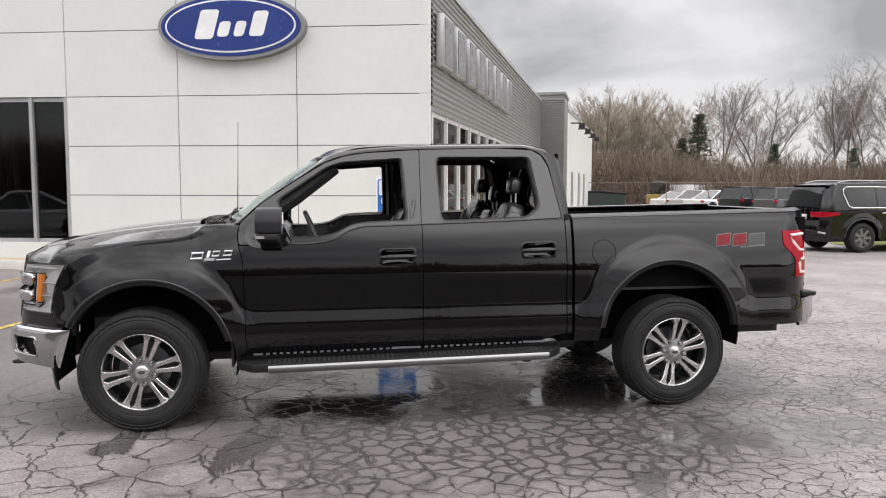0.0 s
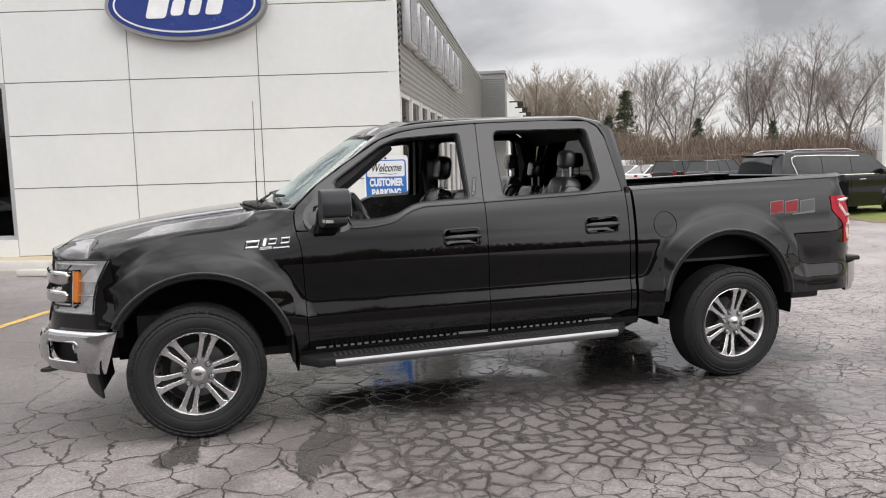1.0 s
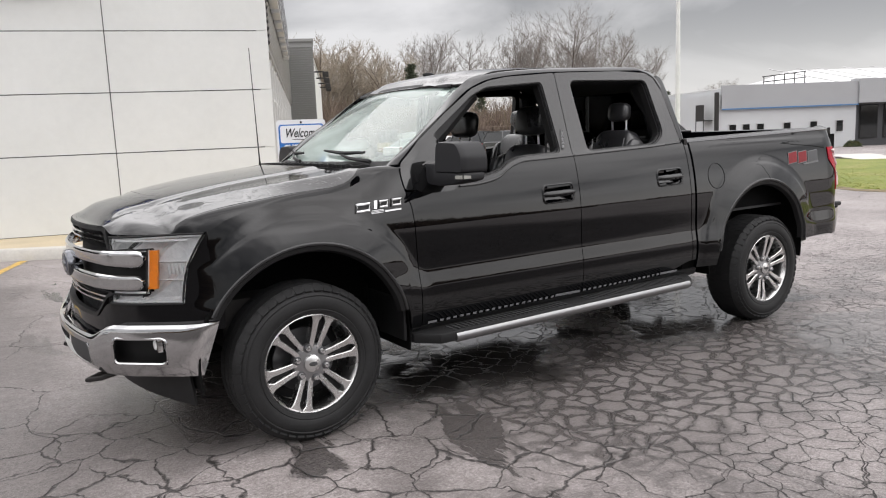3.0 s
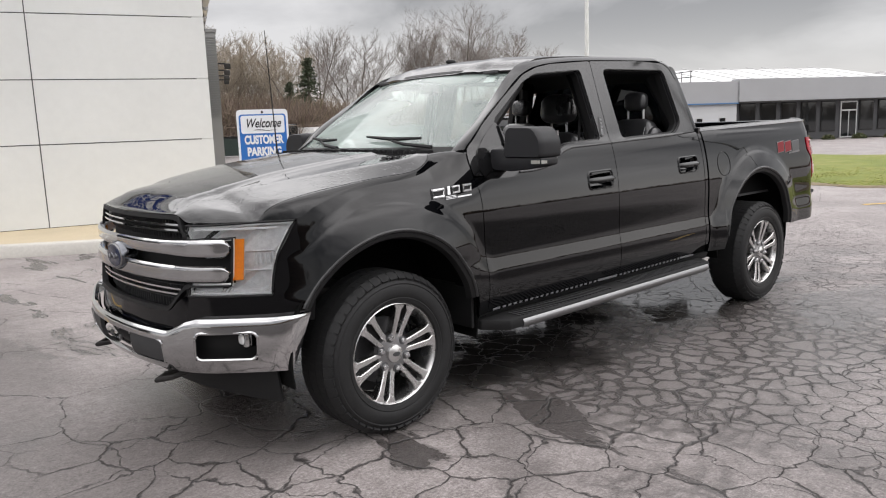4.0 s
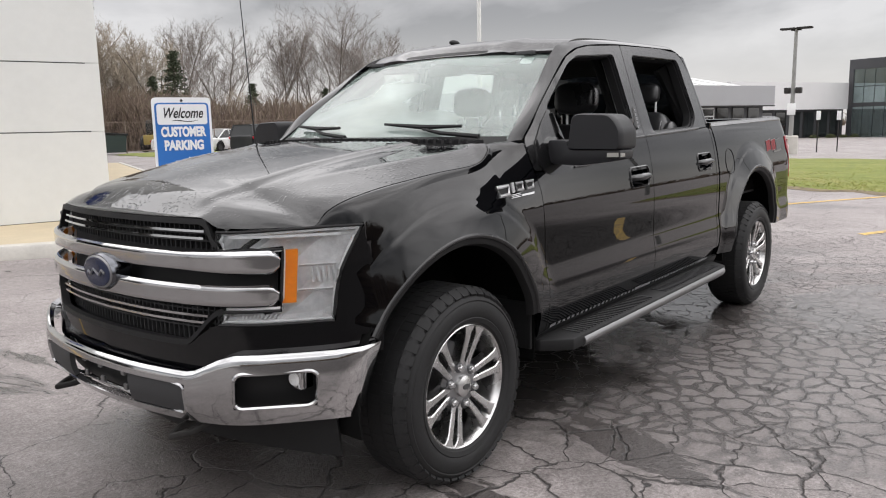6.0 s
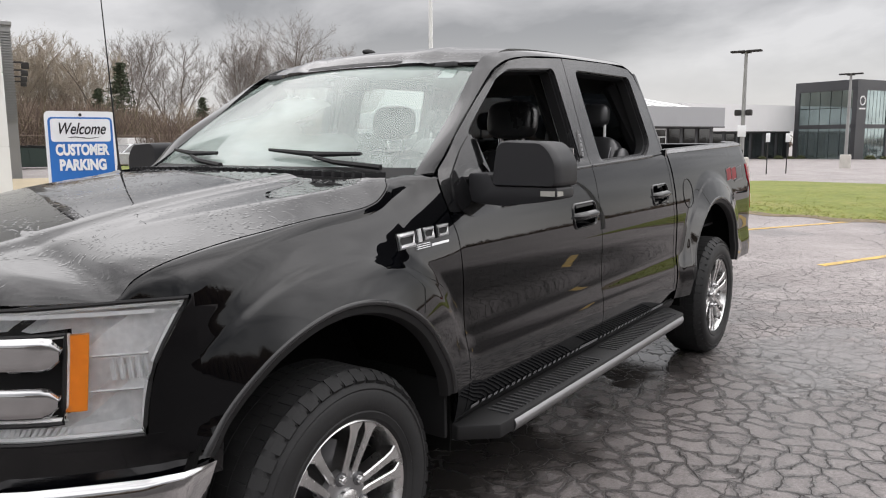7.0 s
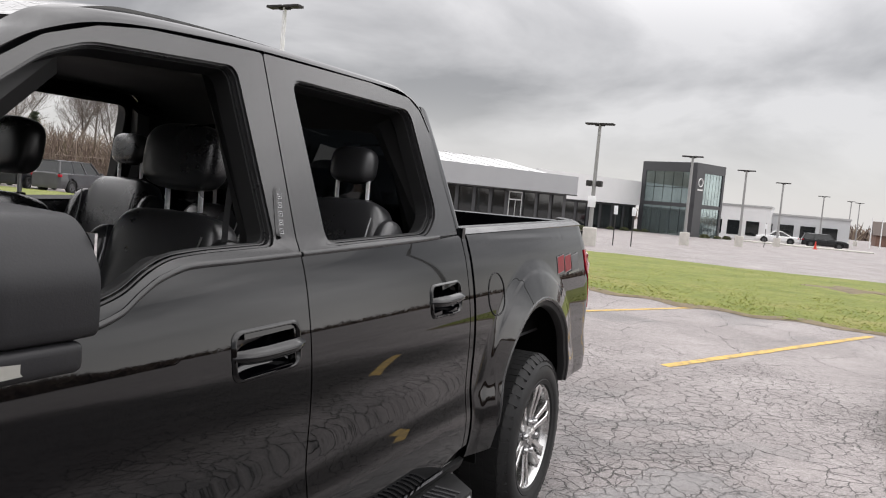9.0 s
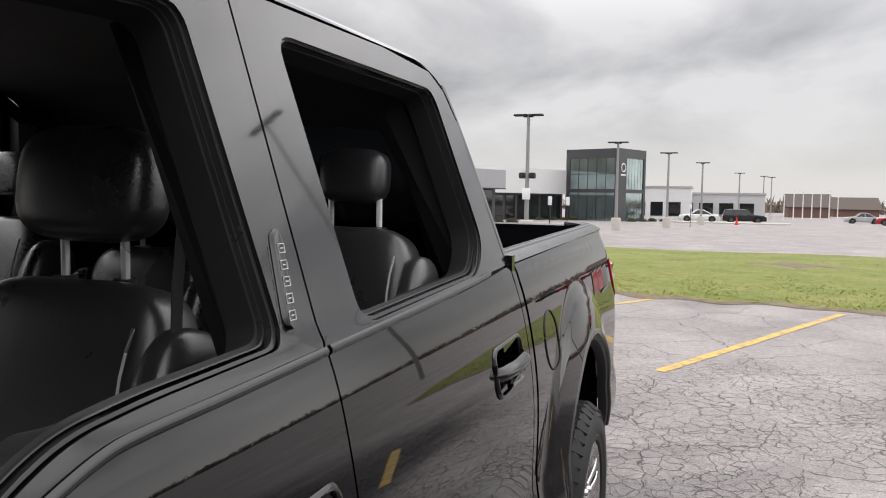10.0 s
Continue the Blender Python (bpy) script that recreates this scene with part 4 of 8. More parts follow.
for s in (-1, 1):
    flank("front_fender", -0.44, lambda z: door_gap(z) - 0.0025, lambda x: fender_top(x), lambda x: arch(x, 0.45 if x > 0.03 else 0.70, ARCH_F), s, 150, 44)
    # shoulder between flank and bonnet gap, running forward over the lamp
    bm = B()

    def shoulder(u, v):
        x = lerp(-0.588, 0.640, u)
        z = fender_top(x)
        y = lerp(nose(x - 0.029), side_y(x, z), smooth(-0.5, -0.42, x))
        inner = hood_half(x) + 0.004
        top = hood_edge(x) - 0.002
        return (x, s * (lerp(y, inner, v) + 0.25 * max(0, y - inner) * math.sin(math.pi * v) * 0.5), lerp(z, top, math.sin(v * math.pi / 2)))

    grid(bm, shoulder, 90, 10, (0, s, 1))
    thicken(bm, 0.02)
    part("fender_shoulder", bm, black_paint, truck)
    # fender behind the headlamp
    bm = B()

    def cheek(u, v):
        z = lerp(0.715, 1.100, v)
        p, q = face(s * lamp_rear(z), z), Vector((-0.438, s * side_y(-0.438, z), z))
        return p.lerp(q, u)

    grid(bm, cheek, 8, 20, (-1, s, 0))
    thicken(bm, 0.02)
    part("fender_nose", bm, black_paint, truck)
    # dark jambs behind the door gaps
    for xa, xb in ((0.59, 0.70), (1.79, 1.89), (2.83, 2.95)):
        flank("jamb", xa, xb, lambda x: belt(x) + 0.005 if x > 0.8 else 1.33, lambda x: 0.47, s, 4, 20, matt_black, 0.01, off=-0.045)
    door(s, True)
    door(s, False)
    # A pillar running into the roof rail
    bm = B()
    RAIL = [(0.612, 1.350, 0.560, 0.795, 1.342), (0.749, 1.480, 0.735, 0.758, 1.463), (0.967, 1.628, 0.930, 0.722, 1.606), (1.181, 1.762, 1.120, 0.682, 1.758), (1.317, 1.808, 1.240, 0.664, 1.828), (1.45, 1.830, 1.40, 0.660, 1.863), (1.834, 1.858, 1.834, 0.660, 1.890), (2.576, 1.875, 2.576, 0.660, 1.904), (2.66, 1.863, 2.68, 0.662, 1.890), (2.736, 1.826, 2.77, 0.672, 1.868), (2.780, 1.750, 2.845, 0.70, 1.790)]
    lines = [curve([(k, r[i]) for k, r in enumerate(RAIL)]) for i in range(5)]

    def rail(u, v):
        gx, gz, dx, dy, dz = [c(u * (len(RAIL) - 1)) for c in lines]
        gy = side_y(gx, gz)
        y, z = lerp(gy, dy, v), lerp(gz, dz, v)
        swell = 0.005 * math.sin(math.pi * v) ** 0.8
        return (lerp(gx, dx, v) - 0.3 * swell * (1 - smooth(0.35, 0.5, u)), s * (y + swell * 0.75), z + swell * 0.7 - 0.004 * v)

    grid(bm, rail, 110, 10, (0, s * 0.5, 1))
    thicken(bm, 0.018)
    part("roof_rail", bm, black_paint, truck)
    # rear pillar
    bm = B()
    grid(bm, lambda u, v: (lerp(lerp(2.851, 2.766, v), lerp(2.906, 2.880, v * v), u), s * (side_y(2.8, lerp(1.372, 1.842, v)) - 0.010 * v * v - 0.006 * u * u - 0.014 * u ** 4), lerp(1.372, lerp(1.842, 1.782, u * u), v)), 10, 18, (0, s, 0))
    thicken(bm, 0.02)
    part("rear_pillar", bm, black_paint, truck)
    flank("cab_corner", 2.869, 2.904, lambda x: 1.377, lambda x: 0.56, s, 4, 30)
    flank("rocker_panel", 0.60, 2.93, lambda x: 0.466 + 0.012 * (x - 0.66), lambda x: 0.405 + 0.02 * (x - 0.66), s, 20, 6, black_trim)
    # bed side
    flank("bed_side", 2.925, 4.815, lambda x: lerp(1.372, 1.415, (x - 2.92) / 1.9), lambda x: arch(x, lerp(0.50, 0.46, 0) if x < 3.6 else 0.575, ARCH_R), s, 190, 48)
    bm = B()
    grid(bm, lambda u, v: (lerp(2.925, 4.815, u), s * (side_y(lerp(2.925, 4.815, u), 1.38) - 0.002 - 0.095 * v), lerp(1.375, 1.418, u) + 0.024 * math.sin(v * math.pi * 0.75) - 0.004 * (abs(v - 0.42) < 0.04) - 0.004 * (abs(v - 0.68) < 0.04)), 40, 24, (0, 0, 1))
    thicken(bm, 0.012)
    part("bed_rail_cap", bm, satin_black, truck, "black plastic bed rail cap")
    bm = B()
    box(bm, 2.955, 4.80, s * 0.80, s * 0.83, 0.86, 1.372)
    part("bed_inner_wall", bm, matt_black, truck)
    # wheel-house liners
    for (cx, cz, r), nm in ((ARCH_F, "front_liner"), (ARCH_R, "rear_liner")):
        bm = B()
        grid(bm, lambda u, v: (cx + (r + 0.012) * math.cos(math.pi * (1.12 * u - 0.06)), s * lerp(0.93, 0.52, v), cz + (r + 0.012) * math.sin(math.pi * (1.12 * u - 0.06))), 32, 4, (0, 0, -1))
        thicken(bm, 0.01)
        liner = part(nm, bm, matt_black, truck)
        bm = B()
        box(bm, cx - 0.52, cx + 0.52, s * 0.50, s * 0.52, 0.42, cz + r)
        part("inner_panel", bm, matt_black, liner)
    # arch lip
    for (cx, cz, r), floor_f, floor_r in ((ARCH_F, 0.70, 0.585), (ARCH_R, 0.60, 0.585)):
        bm = B()
        a0 = math.asin(min(1, max(-1, (floor_r - cz) / r)))
        a1 = math.pi - math.asin(min(1, max(-1, (floor_f - cz) / r)))
        pts = []

        def lip(u, v):
            a = lerp(a0, a1, u)
            x, z = cx + (r - 0.004) * math.cos(a), cz + (r - 0.004) * math.sin(a)
            y = side_y(x, z)
            q = v * math.pi
            return (x + math.cos(a) * 0.012 * math.cos(q), s * (y - 0.010 + 0.014 * math.sin(q)), z + math.sin(a) * 0.012 * math.cos(q))

        grid(bm, lip, 60, 6, (0, s, 0))
        moulding = part("arch_lip", bm, satin_black, truck, "satin black wheel-arch lip")
        bm = B()

        def band(u, v):
            a = lerp(a0, a1, u)
            k = r - 0.002 - 0.046 * v
            x, z = cx + r * math.cos(a), cz + r * math.sin(a)
            return (cx + k * math.cos(a), s * (side_y(x, z) - 0.004 - 0.012 * v - 0.03 * smooth(0.8, 1, v)), cz + k * math.sin(a))

        grid(bm, band, 60, 8, (0, s, 0))
        thicken(bm, 0.006)
        part("lip_face", bm, black_trim, moulding)

# roof
bm = B()


def roof_p(u, v):
    x = lerp(1.09, 2.86, u)
    edge = side_y(max(x, 1.2), roof_rail(max(x, 1.2))) - 0.045
    y = lerp(-1, 1, v)
    front = 0.10 * (1 - y * y) * (1 - smooth(0.0, 0.3, u))
    z = roof_rail(max(1.19, x)) + 0.016 + 0.030 * (1 - y * y) - (0.036 + 0.026 * (1 - y * y)) * (1 - smooth(0, 0.07, u)) - 0.03 * smooth(0.93, 1, u)
    z += 0.006 * (smooth(0.42, 0.47, abs(y)) - smooth(0.60, 0.65, abs(y)))
    return (x - front + 0.09 * (1 - smooth(0, 0.3, u)), y * edge, z)


grid(bm, roof_p, 60, 40, (0, 0, 1))
thicken(bm, 0.012)
part("roof", bm, wet_paint, truck)
bm = B()
grid(bm, lambda u, v: (roof_p(u, v)[0], roof_p(u, v)[1] * 1.03, roof_p(u, v)[2] - 0.045), 24, 12, (0, 0, -1))
thicken(bm, 0.01)
part("headlining", bm, lining, truck, "grey cloth roof lining")

# windscreen
bm = B()


def screen(u, v):
    y = lerp(-1, 1, u)
    w = lerp(0.812, 0.672, v)
    bow = 0.14 * (1 - y * y)
    x = lerp(0.590, 1.245, v) - bow * lerp(1.0, 0.85, v) + 0.018 * math.sin(v * math.pi)
    z = lerp(1.335, 1.800, v) + 0.030 * math.sin(v * math.pi) + 0.014 * (1 - y * y) * v
    return (x, y * w, z)


grid(bm, screen, 30, 25, (-1, 0, 1), lambda u, v: v > 0.96)
pane = part("windscreen", bm, windscreen_glass, truck, "wet clear windscreen with a slight green tint")
pane.visible_shadow = False
bm = B()
grid(bm, lambda u, v: tuple(a - b for a, b in zip(screen(u, lerp(0.955, 1.0, v)), (0.0015, 0, -0.003))), 30, 1, (-1, 0, 1))
grid(bm, lambda u, v: tuple(a - b for a, b in zip(screen(0.02 + 0.96 * u, lerp(-0.02, 0.05, v)), (0.004, 0, -0.004))), 30, 2, (-1, 0, 1))
part("black_border", bm, black_trim, pane)
bm = B()
grid(bm, lambda u, v: tuple(a - b for a, b in zip(screen(lerp(0.075, 0.12, u), lerp(0.80, 0.89, v)), (0, 0, 0.005))), 2, 2, (-1, 0, 1))
part("sticker", bm, white_enamel, pane, "small pale inspection sticker")

# bonnet
hood_mid = curve([(-0.865, 1.100), (-0.84, 1.125), (-0.80, 1.155), (-0.70, 1.200), (-0.5, 1.242), (-0.2, 1.292), (0.1, 1.326), (0.30, 1.344), (0.42, 1.350)])


def hood_p(u, v):
    y = lerp(-1, 1, v)
    a = abs(y)
    f0 = face(y * 0.80, 1.130 - 0.036 * smooth(0.60, 0.72, a) + 0.002 * a)
    x1 = lerp(0.30, 0.405, a ** 3)
    x = lerp(f0.x, x1, u ** 1.25)
    half = hood_half(x)
    zm, ze = hood_mid(min(x + 0.02 * a, 0.42)), hood_edge(x)
    crease = lerp(0.60, 0.90, smooth(-0.80, 0.30, x))
    fall = 0.30 * (a / crease) ** 2 if a < crease else 0.30 + 0.70 * (a - crease) / (1 - crease)
    z = lerp(zm, ze, lerp(a ** 3.0, fall, smooth(0.05, 0.45, u)))
    # raised centre with a shallow valley at each side
    z += 0.012 * (1 - smooth(0.50, 0.56, a)) * smooth(0.02, 0.25, u) - 0.005 * smooth(0.58, 0.66, a) * (1 - smooth(0.70, 0.95, a)) * smooth(0.05, 0.3, u)
    k = min(1, (x - f0.x) / lerp(0.13, 0.05, a ** 4))
    z = lerp(f0.z, max(z, f0.z), (1 - (1 - k) ** 2) ** 0.62)
    return (x, y * lerp(0.80, half, smooth(0, 0.25, u)) if a < 0.999 else y * half, z)


grid(bm := B(), hood_p, 90, 80, (0, 0, 1))
thicken(bm, 0.02)
part("bonnet", bm, wet_paint, truck, "black bonnet beaded with rain")
# cowl
bm = B()
grid(bm, lambda u, v: (lerp(lerp(0.31, 0.42, abs(2 * u - 1) ** 2), screen(u, 0.0)[0] + 0.03, v), lerp(-0.79, 0.79, u), 1.348 - 0.010 * v - 0.015 * abs(2 * u - 1) ** 2), 30, 4, (0, 0, 1))
thicken(bm, 0.02)
cowl = part("cowl", bm, black_trim, truck)
bm = B()
for k in range(36):
    y = -0.70 + k * 1.4 / 35
    x0 = lerp(0.33, 0.44, (y / 0.79) ** 2)
    box(bm, x0 - 0.01, x0 + 0.10, y - 0.007, y + 0.007, 1.338 - 0.014 * (y / .79) ** 2, 1.366 - 0.016 * (y / .79) ** 2, m=None)
part("cowl_slats", bm, satin_black, cowl)
# wipers
for y0, y1 in ((-0.62, -0.08), (0.12, 0.66)):
    bm = B()
    on = lambda y, v: Vector(screen((y / 0.76 + 1) / 2, v)) + Vector((-0.012, 0, 0.022))
    tube(bm, [on(y0, 0.02), on(lerp(y0, y1, 0.35), 0.05), on(lerp(y0, y1, 0.55), 0.085)], [0.012, 0.010, 0.007], 6)
    wiper = part("wiper", bm, black_trim, truck)
    bm = B()
    tube(bm, [on(lerp(y0, y1, 0.2), 0.105), on(lerp(y0, y1, 0.55), 0.10), on(lerp(y0, y1, 1.0), 0.13)], [0.008, 0.013, 0.007], 6)
    part("blade", bm, black_trim, wiper)

# ---- nose: grille, lamps, bumper ----
def sheet(name, y0, y1, zlo, zhi, off, mat, parent, nu=24, nv=6, thick=0.03, label="", profile=None, skip=None):
    """A panel of the nose between two heights."""
    bm = B()

    def P(u, v):
        y = lerp(y0, y1, u)
        lo = zlo(abs(y)) if callable(zlo) else zlo
        hi = zhi(abs(y)) if callable(zhi) else zhi
        return face(y, lerp(lo, hi, v), off + (profile(v) if profile else 0.0))

    grid(bm, P, nu, nv, (-1, 0, 0), skip)
    thicken(bm, thick)
    return part(name, bm, mat, parent, label)


bm = B()
grid(bm, lambda u, v: face(lerp(-0.73, 0.73, u), lerp(0.66, 1.13, v), -0.06), 30, 8, (-1, 0, 0))
thicken(bm, 0.02)
grille = part("grille", bm, black_trim, truck, "black grille with two broad chrome bars")
# body-colour surround below and beside the grille
sheet("lower_fascia", -0.925, 0.925, lambda a: 0.58 + 0.06 * smooth(0.5, 0.65, a), lambda a: lerp(0.700, 0.772, smooth(0.44, 0.585, a)), 0.002, black_paint, truck, 70, 8)
bar_profile = lambda v: 0.012 * (1 - abs(2 * v - 1) ** 8) + 0.006 * v
round_end = lambda a: 0.026 * (1 - math.sqrt(max(0.0, 1 - max(0.0, (a - 0.708) / 0.027) ** 2)))
for lo, hi, lo2, hi2 in ((0.952, 1.016, 0.943, 1.024), (0.833, 0.908, 0.835, 0.909)):
    sheet("chrome_bar", -0.7349, 0.7349, lambda a: lerp(lo, lo2, smooth(0.4, 0.7, a)) + round_end(a), lambda a: lerp(hi, hi2, smooth(0.4, 0.7, a)) - round_end(a), 0.012, chrome, grille, 120, 12, 0.035, "broad chrome grille bar", bar_profile)
for z0, w in ((1.056, 0.505), (1.080, 0.505), (0.770, 0.52), (0.793, 0.53)):
    sheet("chrome_strip", -w, w, lambda a: z0, lambda a: z0 + 0.008, -0.004, chrome, grille, 30, 2, 0.012)
bm = B()
for k in range(46):
    y = -0.545 + k * 1.09 / 45
    for z0, z1 in ((1.015, 1.118), (0.70, 0.84)):
        p = face(y, (z0 + z1) / 2, -0.045)
        box(bm, p.x, p.x + 0.03, y - 0.003, y + 0.003, z0, z1)
for z in (1.043, 1.068, 1.10, 0.745, 0.760, 0.782, 0.805):
    grid(bm, lambda u, v: face(lerp(-0.545, 0.545, u), z + 0.005 * v, -0.040), 20, 1, (-1, 0, 0))
tagged(part("grille_ribs", bm, dark_trim, grille), kind="stuff")
sheet("grille_frame", -0.565, 0.565, lambda a: 1.108 - 0.082 * smooth(0.495, 0.565, a), lambda a: 1.127 - 0.082 * smooth(0.505, 0.565, a), 0.006, black_trim, grille, 60, 3)
sheet("grille_frame", -0.595, 0.595, lambda a: 0.692 + 0.118 * smooth(0.44, 0.595, a), lambda a: 0.712 + 0.118 * smooth(0.44, 0.595, a), 0.008, black_trim, grille, 60, 3)
# oval emblem
bm = B()


def oval(bm, rx, rz, t, lift, c=(0.0, 0.912), n=40):
    front = face(0.0, c[1], 0.0).x
    ring = [(rx * math.cos(k * math.tau / n), rz * math.sin(k * math.tau / n)) for k in range(n)]
    tops = [bm.verts.new((front - lift - t, y * 0.93, c[1] + z * 0.93)) for y, z in ring]
    side = [bm.verts.new((front - lift, y, c[1] + z)) for y, z in ring]
    back = [bm.verts.new((front + 0.03, y, c[1] + z)) for y, z in ring]
    bm.faces.new(tops)
    for k in range(n):
        j = (k + 1) % n
        bm.faces.new((tops[k], tops[j], side[j], side[k]))
        bm.faces.new((side[k], side[j], back[j], back[k]))
    bmesh.ops.recalc_face_normals(bm, faces=bm.faces[:])


oval(bm, 0.114, 0.070, 0.010, 0.030)
emblem = part("emblem", bm, dark_chrome, grille, "oval emblem with a plain blue centre")
bm = B()
oval(bm, 0.104, 0.061, 0.004, 0.040)
part("emblem_rim", bm, satin, emblem)
bm = B()
oval(bm, 0.099, 0.056, 0.004, 0.042)
part("emblem_field", bm, emblem_blue, emblem)
bm = B()
ex = face(0, 0.912, 0.0).x - 0.047
tube(bm, [(ex, -0.06 + 0.02 * k, 0.912 + 0.012 * math.sin(k * 2.1)) for k in range(7)], 0.005, 6)
part("emblem_script", bm, silver_film, emblem)

# headlamps
LAMP_A = [0.560, 0.60, 0.64, 0.68, 0.712, 0.740, 0.772, 0.80, 0.83, 1.0]
LAMP_V = [0.0, 0.07, 0.145, 0.26, 0.40, 0.54, 0.68, 0.80, 0.90, 1.0]


def lamp_at(s, i, j, off):
    """A place on the lamp's outline grid: column i, row j."""
    lo, hi = 0.772, 1.083 + 0.012 * smooth(0.56, 0.9, LAMP_A[min(i, 8)])
    z = lerp(lo, hi, LAMP_V[j])
    a = LAMP_A[i] if i < 9 else lamp_rear(z) - 0.004
    if i == 0:
        a += 0.018 * (j < 5) + 0.010 * (j == 2) + 0.014 * (j == 7)
    return face(s * a, z, off)


lamp_notch = lambda i, j: i < 5 and 2 <= j < 7


def lamp_sheet(bm, s, off):
    f = lambda u, v: lamp_at(s, round(u * 9), round(v * 9), off(round(u * 9), round(v * 9)))
    grid(bm, f, 9, 9, (-1, 0, 0), lambda u, v: lamp_notch(int(u * 9), int(v * 9)))


def headlamp(s):
    bm = B()
    lamp_sheet(bm, s, lambda i, j: -0.012 - 0.022 * (1 if 0 < i < 9 and 0 < j < 9 else 0) - 0.011 * ((i * 5 + j * 3) % 4))
    lamp = part("headlamp", bm, lamp_silver, truck, "clear headlamp with a chrome bowl and amber marker", flat=True)
    bm = B()
    lamp_sheet(bm, s, lambda i, j: 0.004)
    cover = part("lamp_cover", bm, lens_glass, lamp)
    cover.visible_shadow = False
    bm = B()
    grid(bm, lambda u, v: face(s * lerp(0.742, 0.773, u), lerp(0.842, 1.022, v), -0.002 + 0.003 * math.sin(u * 3.14)), 4, 10, (-1, 0, 0))
    thicken(bm, 0.025)
    part("amber_marker", bm, amber, lamp, "amber side marker")
    # bright shelves and flutes inside
    for z in (0.972, 0.888):
        bm = B()
        grid(bm, lambda u, v: face(s * lerp(0.776, 0.854, u), z - 0.012 * v, -0.004 - 0.03 * v), 10, 2, (-1, 0, 1))
        thicken(bm, 0.004)
        part("reflector_shelf", bm, lamp_silver, lamp)
    for k in range(5):
        bm = B()
        a = 0.800 + k * 0.0115
        grid(bm, lambda u, v: face(s * (a + 0.008 * u + 0.006 * (1 - v)), lerp(0.905, 0.958, v), -0.012 - 0.010 * math.sin(math.pi * u)), 4, 4, (-1, 0, 0))
        part("flute", bm, white_lens, lamp)
    for k in range(11):
        bm = B()
        a = 0.64 + k * 0.010
        grid(bm, lambda u, v: face(s * (a + 0.006 * u + 0.008 * v), lerp(0.784, 0.806, v), -0.006 - 0.005 * u), 1, 1, (-1, 0, 0))
        part("flute", bm, white_lens, lamp)
    # bright inner edge
    bm = B()
    grid(bm, lambda u, v: face(s * lerp(0.60, 0.86, u), lerp(1.062, 1.072, v), -0.004), 20, 1, (-1, 0, 0))
    part("light_strip", bm, white_lens, lamp)
    # bright border and dark rim all round
    way = [(i, 9) for i in range(10)] + [(9, j) for j in range(8, -1, -1)] + [(i, 0) for i in range(8, -1, -1)] + [(0, 1), (0, 2)] + [(i, 2) for i in range(1, 6)] + [(5, j) for j in range(3, 8)] + [(i, 7) for i in range(4, -1, -1)] + [(0, 8)]
    bm = B()
    tube(bm, [lamp_at(s, i, j, -0.004).lerp(lamp_at(s, 7, 5, -0.004), 0.055) for i, j in way], 0.007, 6, close=True)
    part("lamp_border", bm, white_lens, lamp, "pale border inside the lens")
    bm = B()
    tube(bm, [lamp_at(s, i, j, 0.003) for i, j in way], 0.0055, 6, close=True)
    part("lamp_rim", bm, black_trim, lamp)


for s in (-1, 1):
    headlamp(s)

# chrome bumper with fog-lamp and centre openings
top_z = lambda a: lerp(0.617, 0.682, smooth(0.49, 0.65, a))
low_z = lambda a: lerp(0.435, 0.430, a)


def bumper_face(y, v, off=0.0):
    a = abs(y)
    lo, hi = low_z(a), top_z(a)
    z = lerp(lo, hi, v)
    out = 0.058 + 0.004 * math.sin(math.pi * v) - 0.012 * smooth(0.955, 1.0, v) - 0.05 * (1 - v) ** 3 + off + 0.010 * smooth(0.80, 0.95, a)
    side = 1 if y > 0 else -1
    p = face(side * min(a, 0.885), z, out)
    if a > 0.885:
        # the wrapped end, cut on a slant ahead of the wheel
        end = Vector((lerp(-0.512, -0.432, v), side * (lerp(0.905, 0.945, v) + min(off, 0)), z))
        t = min(1, (a - 0.885) / 0.07)
        p = p.lerp(end, t) + Vector((0, side * 0.010 * t * (1 - t), 0))
    return p


YS = [-0.955, -0.93, -0.90, -0.855, -0.822, -0.785, -0.74, -0.70, -0.66, -0.64, -0.60, -0.56, -0.52, -0.49, -0.47, -0.40, -0.30, -0.20, -0.10, 0.0]
YS = YS + [-y for y in YS[-2::-1]]
VS = [0.0, 0.04, 0.10, 0.18, 0.26, 0.30, 0.36, 0.46, 0.58, 0.68, 0.74, 0.78, 0.86, 0.94, 0.97, 0.985, 1.0]


def bumper_hole(u, v):
    y = YS[min(len(YS) - 2, int(u * (len(YS) - 1)))] * 0.5 + YS[min(len(YS) - 1, int(u * (len(YS) - 1)) + 1)] * 0.5
    w = VS[min(len(VS) - 2, int(v * (len(VS) - 1)))] * 0.5 + VS[min(len(VS) - 1, int(v * (len(VS) - 1)) + 1)] * 0.5
    a = abs(y)
    return (0.645 < a < 0.82 and 0.27 < w < 0.76) or (a < 0.485 and 0.20 < w < 0.77)


bm = B()
nu, nv = len(YS) - 1, len(VS) - 1
grid(bm, lambda u, v: bumper_face(YS[round(u * nu)], VS[round(v * nv)]), nu, nv, (-1, 0, 0), bumper_hole)
thicken(bm, 0.022)
bumper = part("front_bumper", bm, chrome, truck, "chrome front bumper with scuffs and dark openings", angle=50)
bm = B()
grid(bm, lambda u, v: bumper_face(lerp(-0.90, 0.90, u), lerp(0.08, 0.95, v), -0.075), 50, 6, (-1, 0, 0))
thicken(bm, 0.02)
part("bumper_backing", bm, black_trim, bumper)
